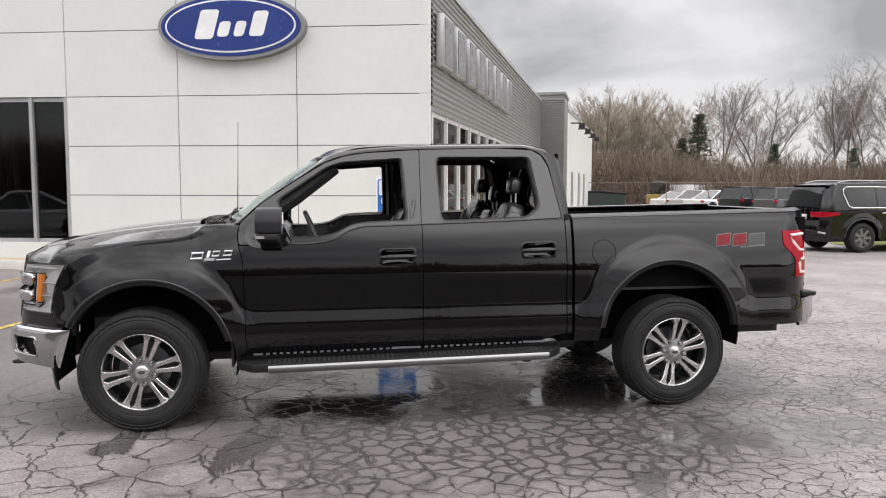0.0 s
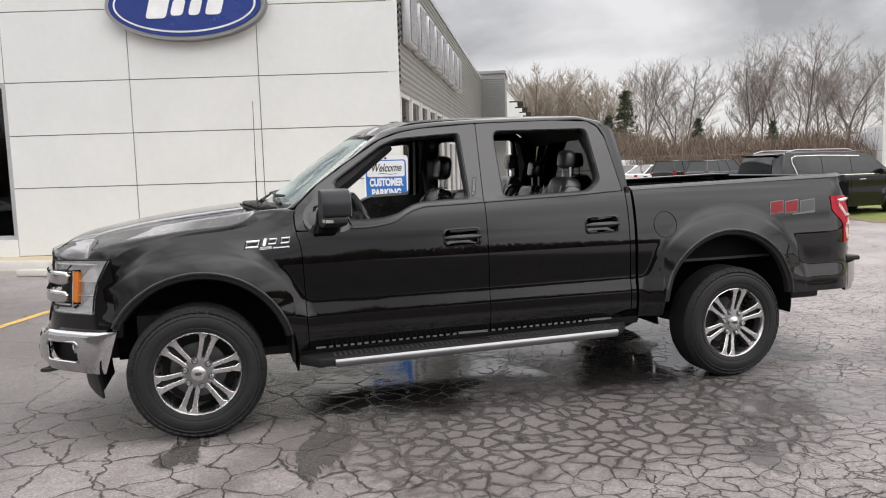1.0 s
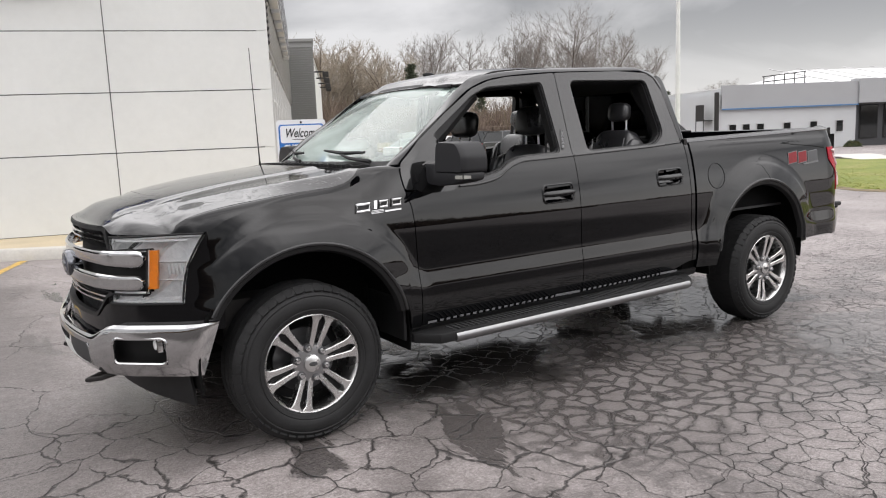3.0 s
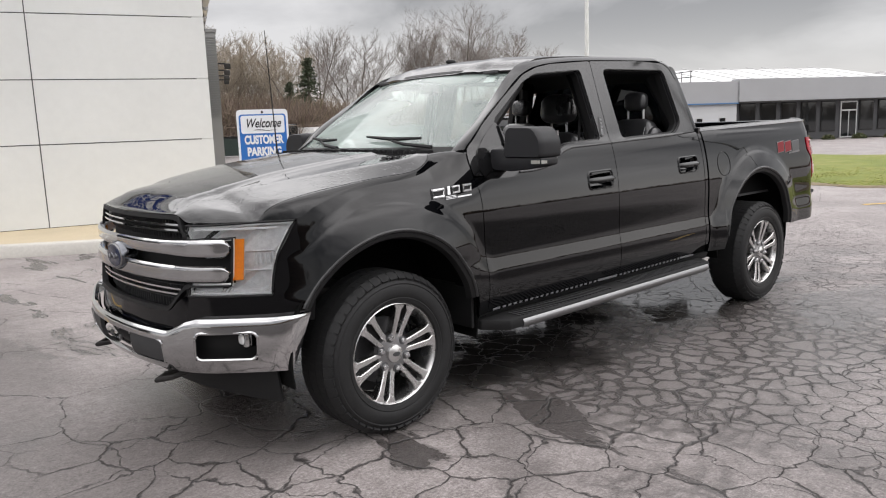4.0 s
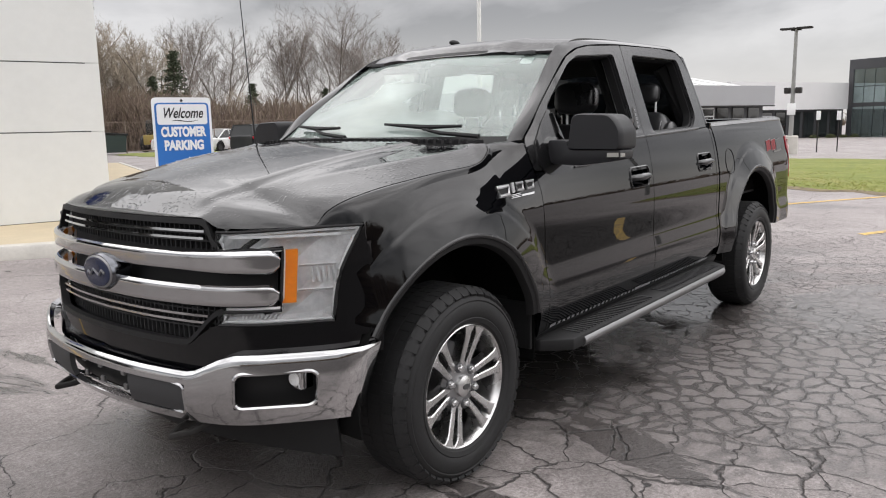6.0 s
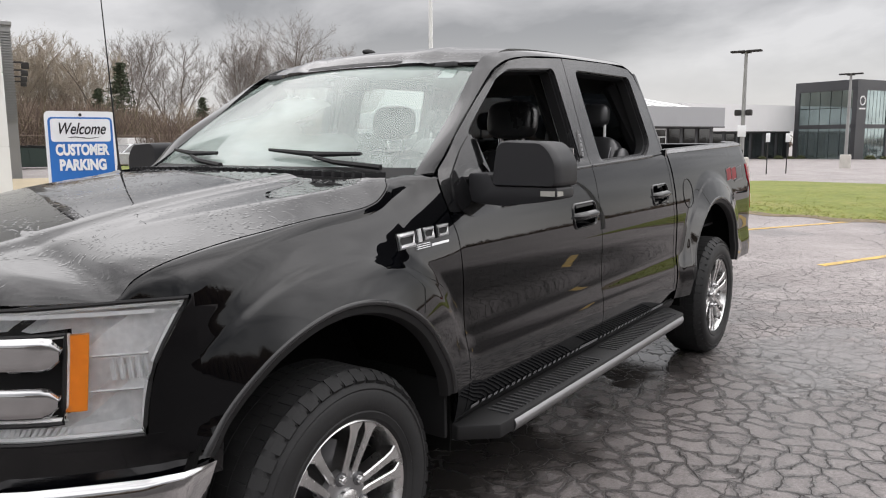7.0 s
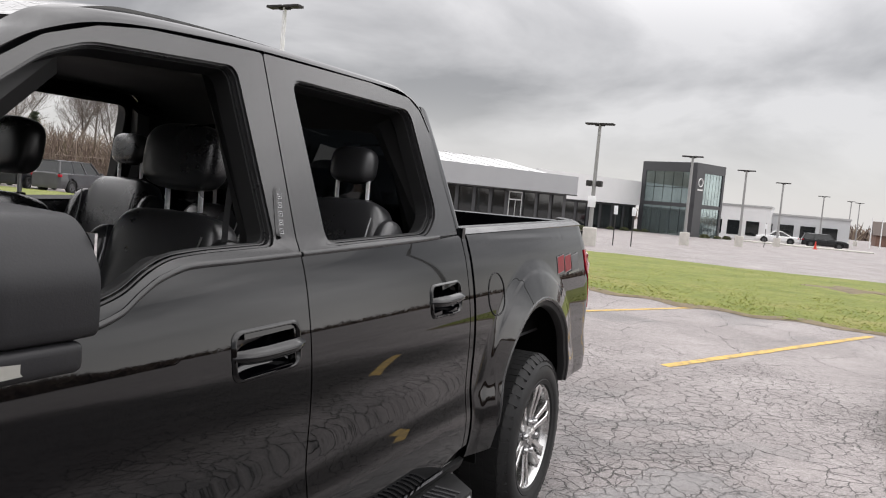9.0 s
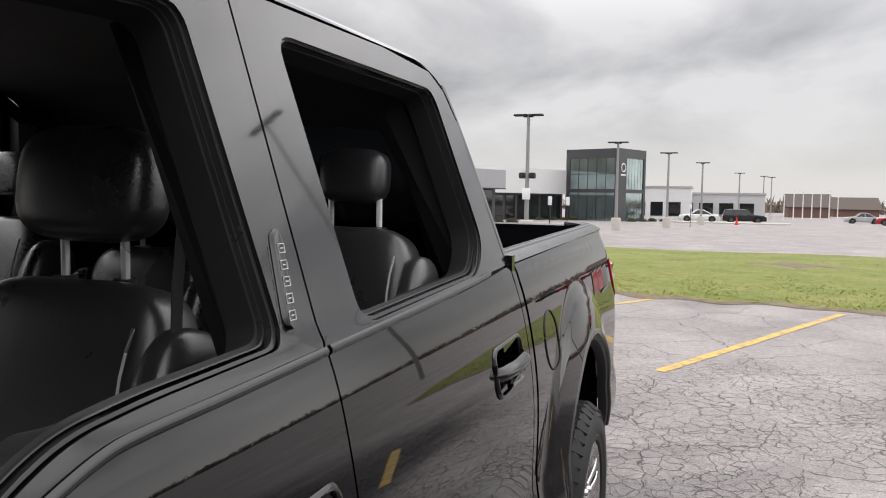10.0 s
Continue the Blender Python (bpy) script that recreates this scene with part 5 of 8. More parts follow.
# rolled chrome edges round the openings
for lo_a, hi_a, lo_v, hi_v in ((-0.8215, -0.641, 0.265, 0.765), (0.641, 0.8215, 0.265, 0.765), (-0.487, 0.487, 0.195, 0.765)):
    ca, cv = 0.022, 0.11
    way = []
    for sa, sv, turn in ((hi_a - ca, lo_v + cv, -90), (hi_a - ca, hi_v - cv, 0), (lo_a + ca, hi_v - cv, 90), (lo_a + ca, lo_v + cv, 180)):
        for k in range(6):
            w = radians(turn + 18 * k)
            way.append(bumper_face(sa + ca * math.cos(w), sv + cv * math.sin(w), -0.004))
    dense = []
    for p0, p1 in zip(way, way[1:] + way[:1]):
        dense.append(p0)
    bm = B()
    tube(bm, dense, 0.0075, 6, close=True)
    part("opening_edge", bm, chrome, bumper)
for s in (-1, 1):
    c = bumper_face(s * 0.777, 0.60, -0.055)
    bm = B()
    box(bm, c.x - 0.01, c.x + 0.05, c.y - 0.036, c.y + 0.036, c.z - 0.034, c.z + 0.034, 0.008)
    fog = part("fog_lamp", bm, chrome, bumper, "clear square fog lamp")
    bm = B()
    lathe(bm, [(0.0, -0.016), (0.02, -0.012), (0.03, 0.0)], 16, Matrix.Translation(c + Vector((-0.005, 0, 0))), "x")
    part("fog_lens", bm, white_lens, fog)
    # tow hook
    bm = B()
    tube(bm, [(-0.80, s * 0.395, 0.40), (-0.90, s * 0.395, 0.385), (-0.955, s * 0.43, 0.378), (-0.90, s * 0.465, 0.385), (-0.80, s * 0.465, 0.40)], 0.013, 8)
    part("tow_hook", bm, iron, truck)
    # grey cover beside the plate mount
    bm = B()
    grid(bm, lambda u, v: bumper_face(s * lerp(0.215, 0.478, u), lerp(0.21, 0.76, v), -0.006), 10, 4, (-1, 0, 0))
    thicken(bm, 0.02)
    part("bumper_insert", bm, dark_trim, bumper, "dark grey bumper insert")
for y in (-0.14, 0.02, 0.16):
    for v in (0.34, 0.66):
        bm = B()
        p = bumper_face(y, v, -0.045)
        box(bm, p.x - 0.012, p.x, y - 0.012, y + 0.012, p.z - 0.012, p.z + 0.012, 0.003)
        part("bracket_clip", bm, satin, bumper)
# air dam
bm = B()
grid(bm, lambda u, v: (-0.75 + 0.20 * abs(2 * u - 1) ** 2 - 0.02 * v, 0.845 * (2 * u - 1), lerp(lerp(0.285, 0.270, abs(2 * u - 1) ** 0.5), 0.445, v)), 50, 6, (-1, 0, 0))
thicken(bm, 0.015)
part("air_dam", bm, black_trim, truck, "dark plastic air dam under the bumper")


# ---- truck: tail, bed, cab, trim ----
for s in (-1, 1):
    # tail lamp wraps the corner
    bm = B()
    grid(bm, lambda u, v: (lerp(lerp(4.665, 4.555, smooth(0.35, 0.75, v)), 4.812, u), s * (side_y(lerp(lerp(4.665, 4.555, smooth(0.35, 0.75, v)), 4.812, u), lerp(0.925, 1.27, v)) + 0.006), lerp(0.925, 1.272, v)), 16, 16, (0, s, 0))
    thicken(bm, 0.04)
    tail = part("tail_lamp", bm, red_lens, truck, "red tail lamp with a pale light guide")
    guide = [(4.785, 1.243), (4.70, 1.243), (4.618, 1.238), (4.640, 1.19), (4.705, 1.128), (4.77, 1.122), (4.775, 1.06), (4.715, 1.052), (4.705, 1.03), (4.71, 0.962), (4.785, 0.955)]
    bm = B()
    tube(bm, [(x, s * (side_y(x, z) + 0.006), z) for x, z in guide], 0.0125, 6)
    part("light_guide", bm, red_guide, tail)
    # rear bumper end
    bm = B()
    grid(bm, lambda u, v: (lerp(4.755, 4.91, u) + 0.012 * math.sin(math.pi * v), s * (0.885 - 0.10 * u ** 2.2 - 0.02 * (1 - v)), lerp(0.56, 0.775, v) - 0.02 * (1 - u)), 10, 8, (0, s, 0))
    thicken(bm, 0.03)
    part("rear_bumper_end", bm, chrome, truck, "chrome rear bumper corner")
    bm = B()
    box(bm, 4.77, 4.905, s * 0.62, s * 0.855, 0.765, 0.80, 0.012)
    part("bumper_tread", bm, black_trim, truck)
    # mud flap behind each rear wheel and lower quarter
    bm = B()
    box(bm, 0.555, 0.575, s * 0.64, s * 0.93, 0.40, 0.62, 0.006)
    part("splash_guard", bm, black_trim, truck)
    # running board
    bm = B()
    outline_b = [(0.60, 0.955), (0.70, 1.075), (2.72, 1.075), (2.82, 0.955), (2.82, 0.90), (0.60, 0.90)]
    prism(bm, [(x, s * y) for x, y in outline_b], 0.055, Matrix.Translation((0, 0, 0.385)) @ Matrix.Rotation(math.pi / 2, 4, "X"))
    bmesh.ops.bevel(bm, geom=list(bm.edges), offset=0.006, segments=2, affect="EDGES", profile=0.5)
    for v in bm.verts:
        v.co.z = 0.385 + 0.013 * (v.co.x - 0.6) + (v.co.z - 0.385)
    step = part("running_board", bm, black_trim, truck, "black running board with an aluminium edge")
    bm = B()
    grid(bm, lambda u, v: (lerp(0.80, 2.70, u), s * (1.066 + 0.018 * math.sin(math.pi * v)), 0.375 + 0.013 * (lerp(0.80, 2.70, u) - 0.6) + 0.062 * v), 20, 6, (0, s, 0))
    thicken(bm, 0.012)
    part("edge_strip", bm, satin, step, "brushed aluminium edge strip")
    bm = B()
    for k in range(58):
        x = 0.80 + k * 0.0325
        if 1.62 < x < 1.80:
            continue
        box(bm, x, x + 0.012, s * 0.955, s * 1.052, 0.436 + 0.013 * (x - 0.6) - 0.055, 0.449 + 0.013 * (x - 0.6) - 0.0035)
    ribs = part("tread_ribs", bm, dark_trim, step)
    tagged(ribs, kind="stuff")
    # row of pale marks along the bottom edge of the doors
    bm = B()
    def mark(x, w, z, h):
        grid(bm, lambda u, v: (x + w * u, s * (side_y(x + w * u, z + h * v) + 0.004), z + h * v), 2, 1, (0, s, 0))

    for k in range(44):
        x = 0.78 + k * 0.0445
        if not 1.60 < x < 1.84:
            mark(x, 0.024, 0.474 + 0.012 * (x - 0.66), 0.013)
    mark(0.70, 0.06, 0.474, 0.014)
    mark(1.62, 0.20, 0.486, 0.016)
    mark(2.55, 0.14, 0.497, 0.016)
    tagged(part("sill_marks", bm, sill_silver, step), kind="stuff")
    for x in (0.95, 1.75, 2.55):
        bm = B()
        box(bm, x, x + 0.06, s * 0.60, s * 0.95, 0.36, 0.40, 0.008)
        part("step_bracket", bm, black_trim, step)
    # mirror
    bm = B()
    pts = rounded([(1.0, 1.302), (1.264, 1.302), (1.264, 1.385), (1.238, 1.430), (1.205, 1.457), (1.045, 1.463), (1.02, 1.445)], 0.02)
    n = len(pts)
    loops = []
    for x, k in ((0.744, 0.93), (0.752, 0.975), (0.785, 1.0), (0.87, 1.0), (0.905, 0.985)):
        cy, cz = 1.135, 1.37
        loops.append([bm.verts.new((x, s * (cy + (y - cy) * k), cz + (z - cz) * k)) for y, z in pts])
    for a, b in zip(loops, loops[1:]):
        for i in range(n):
            bm.faces.new((a[i], a[(i + 1) % n], b[(i + 1) % n], b[i]))
    bm.faces.new(loops[0])
    bm.faces.new(loops[-1])
    bmesh.ops.recalc_face_normals(bm, faces=bm.faces[:])
    mirror = part("wing_mirror", bm, mirror_shell, truck, "large matt black wing mirror")
    bm = B()
    box(bm, 0.906, 0.910, min(s * 1.02, s * 1.245), max(s * 1.02, s * 1.245), 1.305, 1.435)
    part("mirror_glass", bm, mirror_glass, mirror)
    bm = B()
    prism(bm, [(s * y, z) for y, z in rounded([(0.93, 1.236), (1.05, 1.230), (1.20, 1.250), (1.262, 1.264), (1.262, 1.302), (1.01, 1.302), (0.99, 1.345), (0.90, 1.345), (0.90, 1.25)], 0.012)], 0.13, Matrix.Translation((0.885, 0, 0)) @ Matrix.Rotation(math.pi / 2, 4, "Z"))
    bmesh.ops.bevel(bm, geom=[e for e in bm.edges if abs((e.verts[0].co - e.verts[1].co).x) < 0.001], offset=0.006, segments=2, affect="EDGES", profile=0.5)
    part("arm", bm, mirror_shell, mirror)
    bm = B()
    grid(bm, lambda u, v: (lerp(0.742, 0.752, u * u) + 0.06 * max(0, u - 0.75), s * lerp(1.205, 1.262, u), lerp(1.272, 1.290, v)), 12, 2, (-1, 0, 0))
    thicken(bm, 0.008)
    lamp_strip = part("turn_lamp", bm, dull_lens, mirror, "pale turn lamp strip")
    bm = B()
    grid(bm, lambda u, v: (lerp(0.757, 0.812, u), s * (1.2645 - 0.004 * u * u), lerp(1.272, 1.290 - 0.004 * u, v)), 8, 2, (0, s, 0))
    thicken(bm, 0.006)
    part("lamp_end", bm, dull_lens, lamp_strip)
    bm = B()
    sail = rounded([(0.669, 1.335), (0.657, 1.25), (0.685, 1.203), (0.74, 1.188), (0.90, 1.190), (0.955, 1.212), (0.885, 1.36), (0.868, 1.488), (0.845, 1.483), (0.76, 1.425)], 0.02)
    vs = [bm.verts.new((x, s * (side_y(x, z) + 0.004), z)) for x, z in sail]
    f = bm.faces.new(vs)
    bmesh.ops.triangulate(bm, faces=[f])
    bmesh.ops.recalc_face_normals(bm, faces=bm.faces[:])
    thicken(bm, 0.012)
    part("mirror_sail", bm, pillar_film, truck, "matt black mirror base panel")
    # belt line moulding
    for x0, x1 in ((0.96, 1.835), (1.845, 2.68)):
        bm = B()
        grid(bm, lambda u, v: (lerp(x0, x1, u), s * (side_y(lerp(x0, x1, u), belt(lerp(x0, x1, u)) + 0.006) + 0.001 + 0.005 * math.sin(math.pi * v)), belt(lerp(x0, x1, u)) - 0.004 + 0.016 * v), 60, 5, (0, s, 0))
        part("belt_moulding", bm, satin_black, truck)
    # maker's model badge as plain chrome strokes
    badge = thing("fender_badge", "", "")
    badge.parent = truck
    tagged(badge, "chrome badge of plain strokes")
    def badge_at(x, z, lift, slant=0.26, rise=0.05):
        px = 0.30 + x * 1.12 + slant * z
        return (px, s * (side_y(px, 1.115 + z) + lift), 1.115 + z + rise * x)

    def block(x0, z0, w, h):
        bm = B()
        grid(bm, lambda u, v: badge_at(x0 + w * u, z0 + h * v, 0.006), 3, 3, (0, s, 0))
        thicken(bm, 0.006)
        part("block", bm, badge_silver, badge)

    def open_block(x0, z0, w, h, t=0.0135):
        bm = B()
        ring = [(x0 + t / 2, z0 + t / 2), (x0 + w - t / 2, z0 + t / 2), (x0 + w - t / 2, z0 + h - t / 2), (x0 + t / 2, z0 + h - t / 2)]
        tube(bm, [badge_at(x, z, 0.004) for x, z in ring], t / 2, 6, close=True)
        frame_ob = part("open_block", bm, badge_silver, badge)
        bm = B()
        grid(bm, lambda u, v: badge_at(x0 + w * u, z0 + h * v, 0.002), 3, 3, (0, s, 0))
        part("block_field", bm, black_trim, frame_ob)

    open_block(0.0, 0.0, 0.082, 0.052, 0.017)
    block(0.096, 0.012, 0.015, 0.042)
    open_block(0.120, 0.012, 0.052, 0.042)
    open_block(0.184, 0.012, 0.058, 0.042)
    block(0.155, -0.010, 0.085, 0.008)
    for k in range(3):
        block(0.085, -0.010 + 0.0065 * k, 0.062, 0.0025)
    # bed decal as plain slanted bars
    decal = thing("bed_decal", "", "")
    decal.parent = truck
    tagged(decal, "red and charcoal film decal of plain bars")
    for x0, w, mat in ((4.02, 0.105, red_film), (4.150, 0.105, red_film), (4.280, 0.120, dark_film)):
        for grow, m2, lift in ((0.005, silver_film, 0.0015), (0.0, mat, 0.003)):
            bm = B()
            grid(bm, lambda u, v: (lerp(x0 - grow, x0 + w + grow, u) + 0.012 * (v - 0.5), s * (side_y(lerp(x0, x0 + w, u), lerp(1.165, 1.245, v)) + lift), lerp(1.165 - grow, 1.245 + grow, v) + 0.012 * u), 4, 4, (0, s, 0))
            part("bar", bm, m2, decal)
    bm = B()
    grid(bm, lambda u, v: (lerp(4.20, 4.40, u), s * (side_y(4.3, 1.15) + 0.003), lerp(1.150, 1.162, v) + 0.010 * u), 4, 1, (0, s, 0))
    part("bar", bm, silver_film, decal)
    # pillar applique with lit keypad on the driver side
    if s < 0:
        pad_at = lambda u, z, off: (lerp(1.752, 1.780, u) + 0.20 * (z - 1.375), s * (side_y(1.77, z) + off), z)
        bm = B()
        cap = lambda v: 0.5 * math.sqrt(max(0.0, 1 - (2 * v - 1) ** 10))
        grid(bm, lambda u, v: pad_at(0.5 + (2 * u - 1) * (0.02 + 0.96 * cap(v)), lerp(1.378, 1.506, v), 0.001 + 0.007 * (1 - (2 * u - 1) ** 4)), 8, 24, (0, s, 0))
        thicken(bm, 0.008)
        pad = part("door_keypad", bm, pillar_film, truck, "slim black door keypad")
        for k in range(5):
            bm = B()
            z = 1.389 + k * 0.0215
            ring = [pad_at(0.5 + 0.26 * a, z + 0.006 + 0.0058 * b, 0.0088) for a, b in ((-1, -1), (1, -1), (1, 1), (-1, 1))]
            tube(bm, ring, 0.0010, 4, close=True)
            tube(bm, [pad_at(0.5 - 0.12, z + 0.006, 0.0088), pad_at(0.5 + 0.12, z + 0.006, 0.0088)], 0.0010, 4)
            part("key", bm, grey_trim, pad)
        # fuel door
        bm = B()
        tube(bm, [(3.145 + 0.088 * math.cos(k * math.tau / 40), s * (side_y(3.145 + 0.088 * math.cos(k * math.tau / 40), 1.13 + 0.088 * math.sin(k * math.tau / 40)) + 0.0005), 1.13 + 0.088 * math.sin(k * math.tau / 40)) for k in range(40)], 0.003, 5, close=True)
        part("fuel_door", bm, black_trim, truck, "round fuel door")
# bed: floor, front wall, tailgate
for nm, b, mat in (("bed_floor", (2.93, 4.82, -0.82, 0.82, 0.84, 0.87), dark_trim), ("bed_front_wall", (2.925, 2.95, -0.86, 0.86, 0.60, 1.372), dark_trim)):
    bm = B()
    box(bm, *b)
    part(nm, bm, mat, truck)
bm = B()
grid(bm, lambda u, v: (4.825 + 0.03 * math.sin(math.pi * v * 0.9) - 0.05 * abs(2 * u - 1) ** 4, lerp(-0.80, 0.80, u), lerp(0.80, 1.425, v)), 30, 12, (1, 0, 0))
thicken(bm, 0.05)
part("tailgate", bm, black_paint, truck)
bm = B()
box(bm, 4.86, 4.925, -0.79, 0.79, 0.58, 0.78, 0.02)
part("rear_bumper", bm, chrome, truck)
# cab: rear wall with its window, floor, firewall
bm = B()
for b in ((-0.88, 0.88, 0.50, 1.40), (-0.62, 0.62, 1.78, 1.84)):
    box(bm, 2.872, 2.897, b[0], b[1], b[2], b[3])
for a, b in ((-1, 1), (1, -1)):
    prism(bm, [(0.64 * a, 1.40), (0.80 * a, 1.40), (0.62 * a, 1.80), (0.56 * a, 1.78)], 0.025, Matrix.Translation((2.897, 0, 0)) @ Matrix.Rotation(math.pi / 2, 4, "Z"))
part("cab_rear_wall", bm, black_paint, truck)
bm = B()
box(bm, 2.882, 2.888, -0.67, 0.67, 1.39, 1.79)
part("rear_window", bm, tinted_glass, truck, "dark tinted rear window")
bm = B()
box(bm, 0.62, 2.87, -0.84, 0.84, 0.50, 0.56)
box(bm, 0.56, 0.62, -0.80, 0.80, 0.42, 1.30)
part("cab_floor", bm, black_trim, truck)
# pillars inside
for s in (-1, 1):
    bm = B()
    tube(bm, [(1.86, s * 0.80, 0.6), (1.85, s * 0.78, 1.30), (1.81, s * 0.59, 1.80)], [0.07, 0.06, 0.04], 8)
    part("inner_pillar", bm, black_trim, truck)
    bm = B()
    tube(bm, [(0.70, s * 0.77, 1.33), (0.98, s * 0.70, 1.52), (1.25, s * 0.63, 1.73)], 0.055, 8)
    part("inner_pillar", bm, black_trim, truck)
    bm = B()
    tube(bm, [(2.78, s * 0.77, 1.3), (2.76, s * 0.69, 1.60), (2.70, s * 0.61, 1.78)], 0.065, 8)
    part("inner_pillar", bm, black_trim, truck)
# dashboard and wheel
bm = B()
grid(bm, lambda u, v: (lerp(0.52, 1.02, v) - 0.03 * math.sin(math.pi * u), lerp(-0.78, 0.78, u), 1.30 - 0.30 * smooth(0.72, 1.0, v) + 0.03 * math.exp(-((lerp(-0.78, 0.78, u) + 0.40) / 0.18) ** 2) * smooth(0.2, 0.6, v)), 30, 14, (0, 0, 1))
thicken(bm, 0.03)
dash = part("dashboard", bm, leather, truck)
bm = B()
box(bm, 0.95, 1.02, -0.75, 0.75, 0.60, 1.02, 0.02)
box(bm, 1.0, 1.75, -0.14, 0.14, 0.56, 0.98, 0.04)
part("centre_console", bm, leather, dash)
WH = Matrix.Translation((1.12, -0.40, 1.235)) @ Matrix.Rotation(radians(-24), 4, "Y")
bm = B()
tube(bm, [WH @ Vector((0, 0.185 * math.cos(k * math.tau / 36), 0.185 * math.sin(k * math.tau / 36))) for k in range(36)], 0.017, 8, close=True)
wheel_rim = part("steering_wheel", bm, leather, truck, "black leather steering wheel")
bm = B()
box(bm, -0.05, 0.0, -0.07, 0.07, -0.07, 0.06, 0.02, m=WH)
for a in (0.05, math.pi - 0.05, 1.5 * math.pi):
    tube(bm, [WH @ Vector((0, 0.05 * math.cos(a), 0.05 * math.sin(a))), WH @ Vector((0, 0.18 * math.cos(a), 0.18 * math.sin(a)))], 0.016, 6)
tube(bm, [WH @ Vector((-0.03, 0, 0)), WH @ Vector((-0.35, 0, -0.02))], 0.04, 8)
part("spokes", bm, dark_trim, wheel_rim)


def cushion(bm, c, half, power=4.0, nu=28, nv=18, m=None):
    """A padded block: a rounded box with softened edges."""
    def P(u, v):
        a, b = (u - 0.5) * math.tau, (v - 0.5) * math.pi
        f = lambda w, p: math.copysign(abs(w) ** (2 / p), w)
        q = Vector((half[0] * f(math.cos(b), power) * f(math.cos(a), power), half[1] * f(math.cos(b), power) * f(math.sin(a), power), half[2] * f(math.sin(b), power)))
        return (m @ q if m else q) + Vector(c)

    grid(bm, P, nu, nv)
    bmesh.ops.remove_doubles(bm, verts=bm.verts[:], dist=0.0005)
    bmesh.ops.recalc_face_normals(bm, faces=bm.faces[:])


def seat(x, y, width, top, rear=False):
    tilt = Matrix.Rotation(radians(14), 4, "Y")
    bm = B()
    cushion(bm, (x - 0.26, y, 0.90), (0.27, width / 2, 0.09))
    st = part("rear_seat" if rear else "front_seat", bm, leather, truck, "black leather seat with grey stitching")
    bm = B()
    cushion(bm, (x + 0.005, y, (0.92 + top) / 2), (0.075, width / 2 * 0.78, (top - 0.90) / 2), 5, m=tilt)
    part("backrest", bm, leather, st)
    for k in (-1, 1):
        bm = B()
        cushion(bm, (x - 0.02, y + k * width * 0.42, (0.92 + top) / 2 - 0.04), (0.095, width * 0.085, (top - 0.90) / 2 - 0.02), 3, m=tilt)
        part("bolster", bm, leather, st)
        bm = B()
        tube(bm, [(x - 0.085 + 0.045 * (i - 5) / 5 * 1.1, y + k * (width * 0.34 + 0.012 * math.sin(i * 0.6)), lerp(1.0, top - 0.05, i / 10)) for i in range(11)], 0.003, 4)
        part("stitching", bm, thread, st)
    bm = B()
    cushion(bm, (x + 0.075, y, top + (0.13 if rear else 0.165)), (0.045, 0.088, 0.066) if rear else (0.058, 0.142, 0.097), 3.4, m=Matrix.Rotation(radians(8), 4, "Y"))
    head = part("headrest", bm, leather, st)
    for k in (-1, 1):
        bm = B()
        tube(bm, [(x + 0.075, y + k * 0.065, top - 0.03), (x + 0.075, y + k * 0.065, top + 0.09)], 0.0075, 8)
        part("post", bm, bright_steel, head)
        bm = B()
        tube(bm, [(x + 0.075, y + k * 0.065, top - 0.02), (x + 0.075, y + k * 0.065, top + 0.008)], 0.02, 10)
        part("collar", bm, black_trim, head)


for y in (-0.40, 0.40):
    seat(1.84, y, 0.54, 1.40)
for y, up in ((-0.56, 1.47), (0.02, 1.40), (0.56, 1.47)):
    seat(2.50, y, 0.46, up, True)
# seat belt by the pillar, light sun visor edge
for s in (-1, 1):
    bm = B()
    tube(bm, [(1.80, s * 0.70, 1.70), (1.83, s * 0.64, 1.42), (1.86, s * 0.60, 0.95)], 0.011, 4)
    part("seat_belt", bm, lining, truck)
    bm = B()
    box(bm, 1.13, 1.35, s * 0.15, s * 0.58, 1.775, 1.795, 0.006)
    part("sun_visor", bm, lining, truck)
bm = B()
box(bm, 1.12, 1.145, -0.12, 0.12, 1.69, 1.755, 0.012)
part("inside_mirror", bm, black_trim, truck)
# aerial fin
bm = B()
cushion(bm, (1.50, 0.22, 1.918), (0.05, 0.014, 0.016), 2)
part("roof_fin", bm, black_trim, truck)
# underside
bm = B()
for s in (-1, 1):
    box(bm, -0.75, 4.85, s * 0.36, s * 0.46, 0.42, 0.56, 0.01)
box(bm, -0.2, 0.6, -0.5, 0.5, 0.36, 0.62)
box(bm, 0.9, 2.6, -0.30, 0.30, 0.40, 0.55, 0.03)
box(bm, 2.0, 2.9, 0.36, 0.75, 0.36, 0.6, 0.04)
part("chassis", bm, iron, truck)
for x in (0.0, WHEELBASE):
    bm = B()
    tube(bm, [(x, -0.82, 0.39), (x, -0.2, 0.39), (x, -0.14, 0.39), (x, 0.14, 0.39), (x, 0.2, 0.39), (x, 0.82, 0.39)], [0.05, 0.05, 0.13, 0.13, 0.05, 0.05], 12)
    part("axle", bm, iron, truck)
bm = B()
tube(bm, [(1.0, 0.35, 0.42), (3.0, 0.45, 0.45), (3.4, 0.55, 0.62), (4.0, 0.62, 0.60), (4.5, 0.75, 0.45)], 0.035, 8)
part("exhaust", bm, iron, truck)
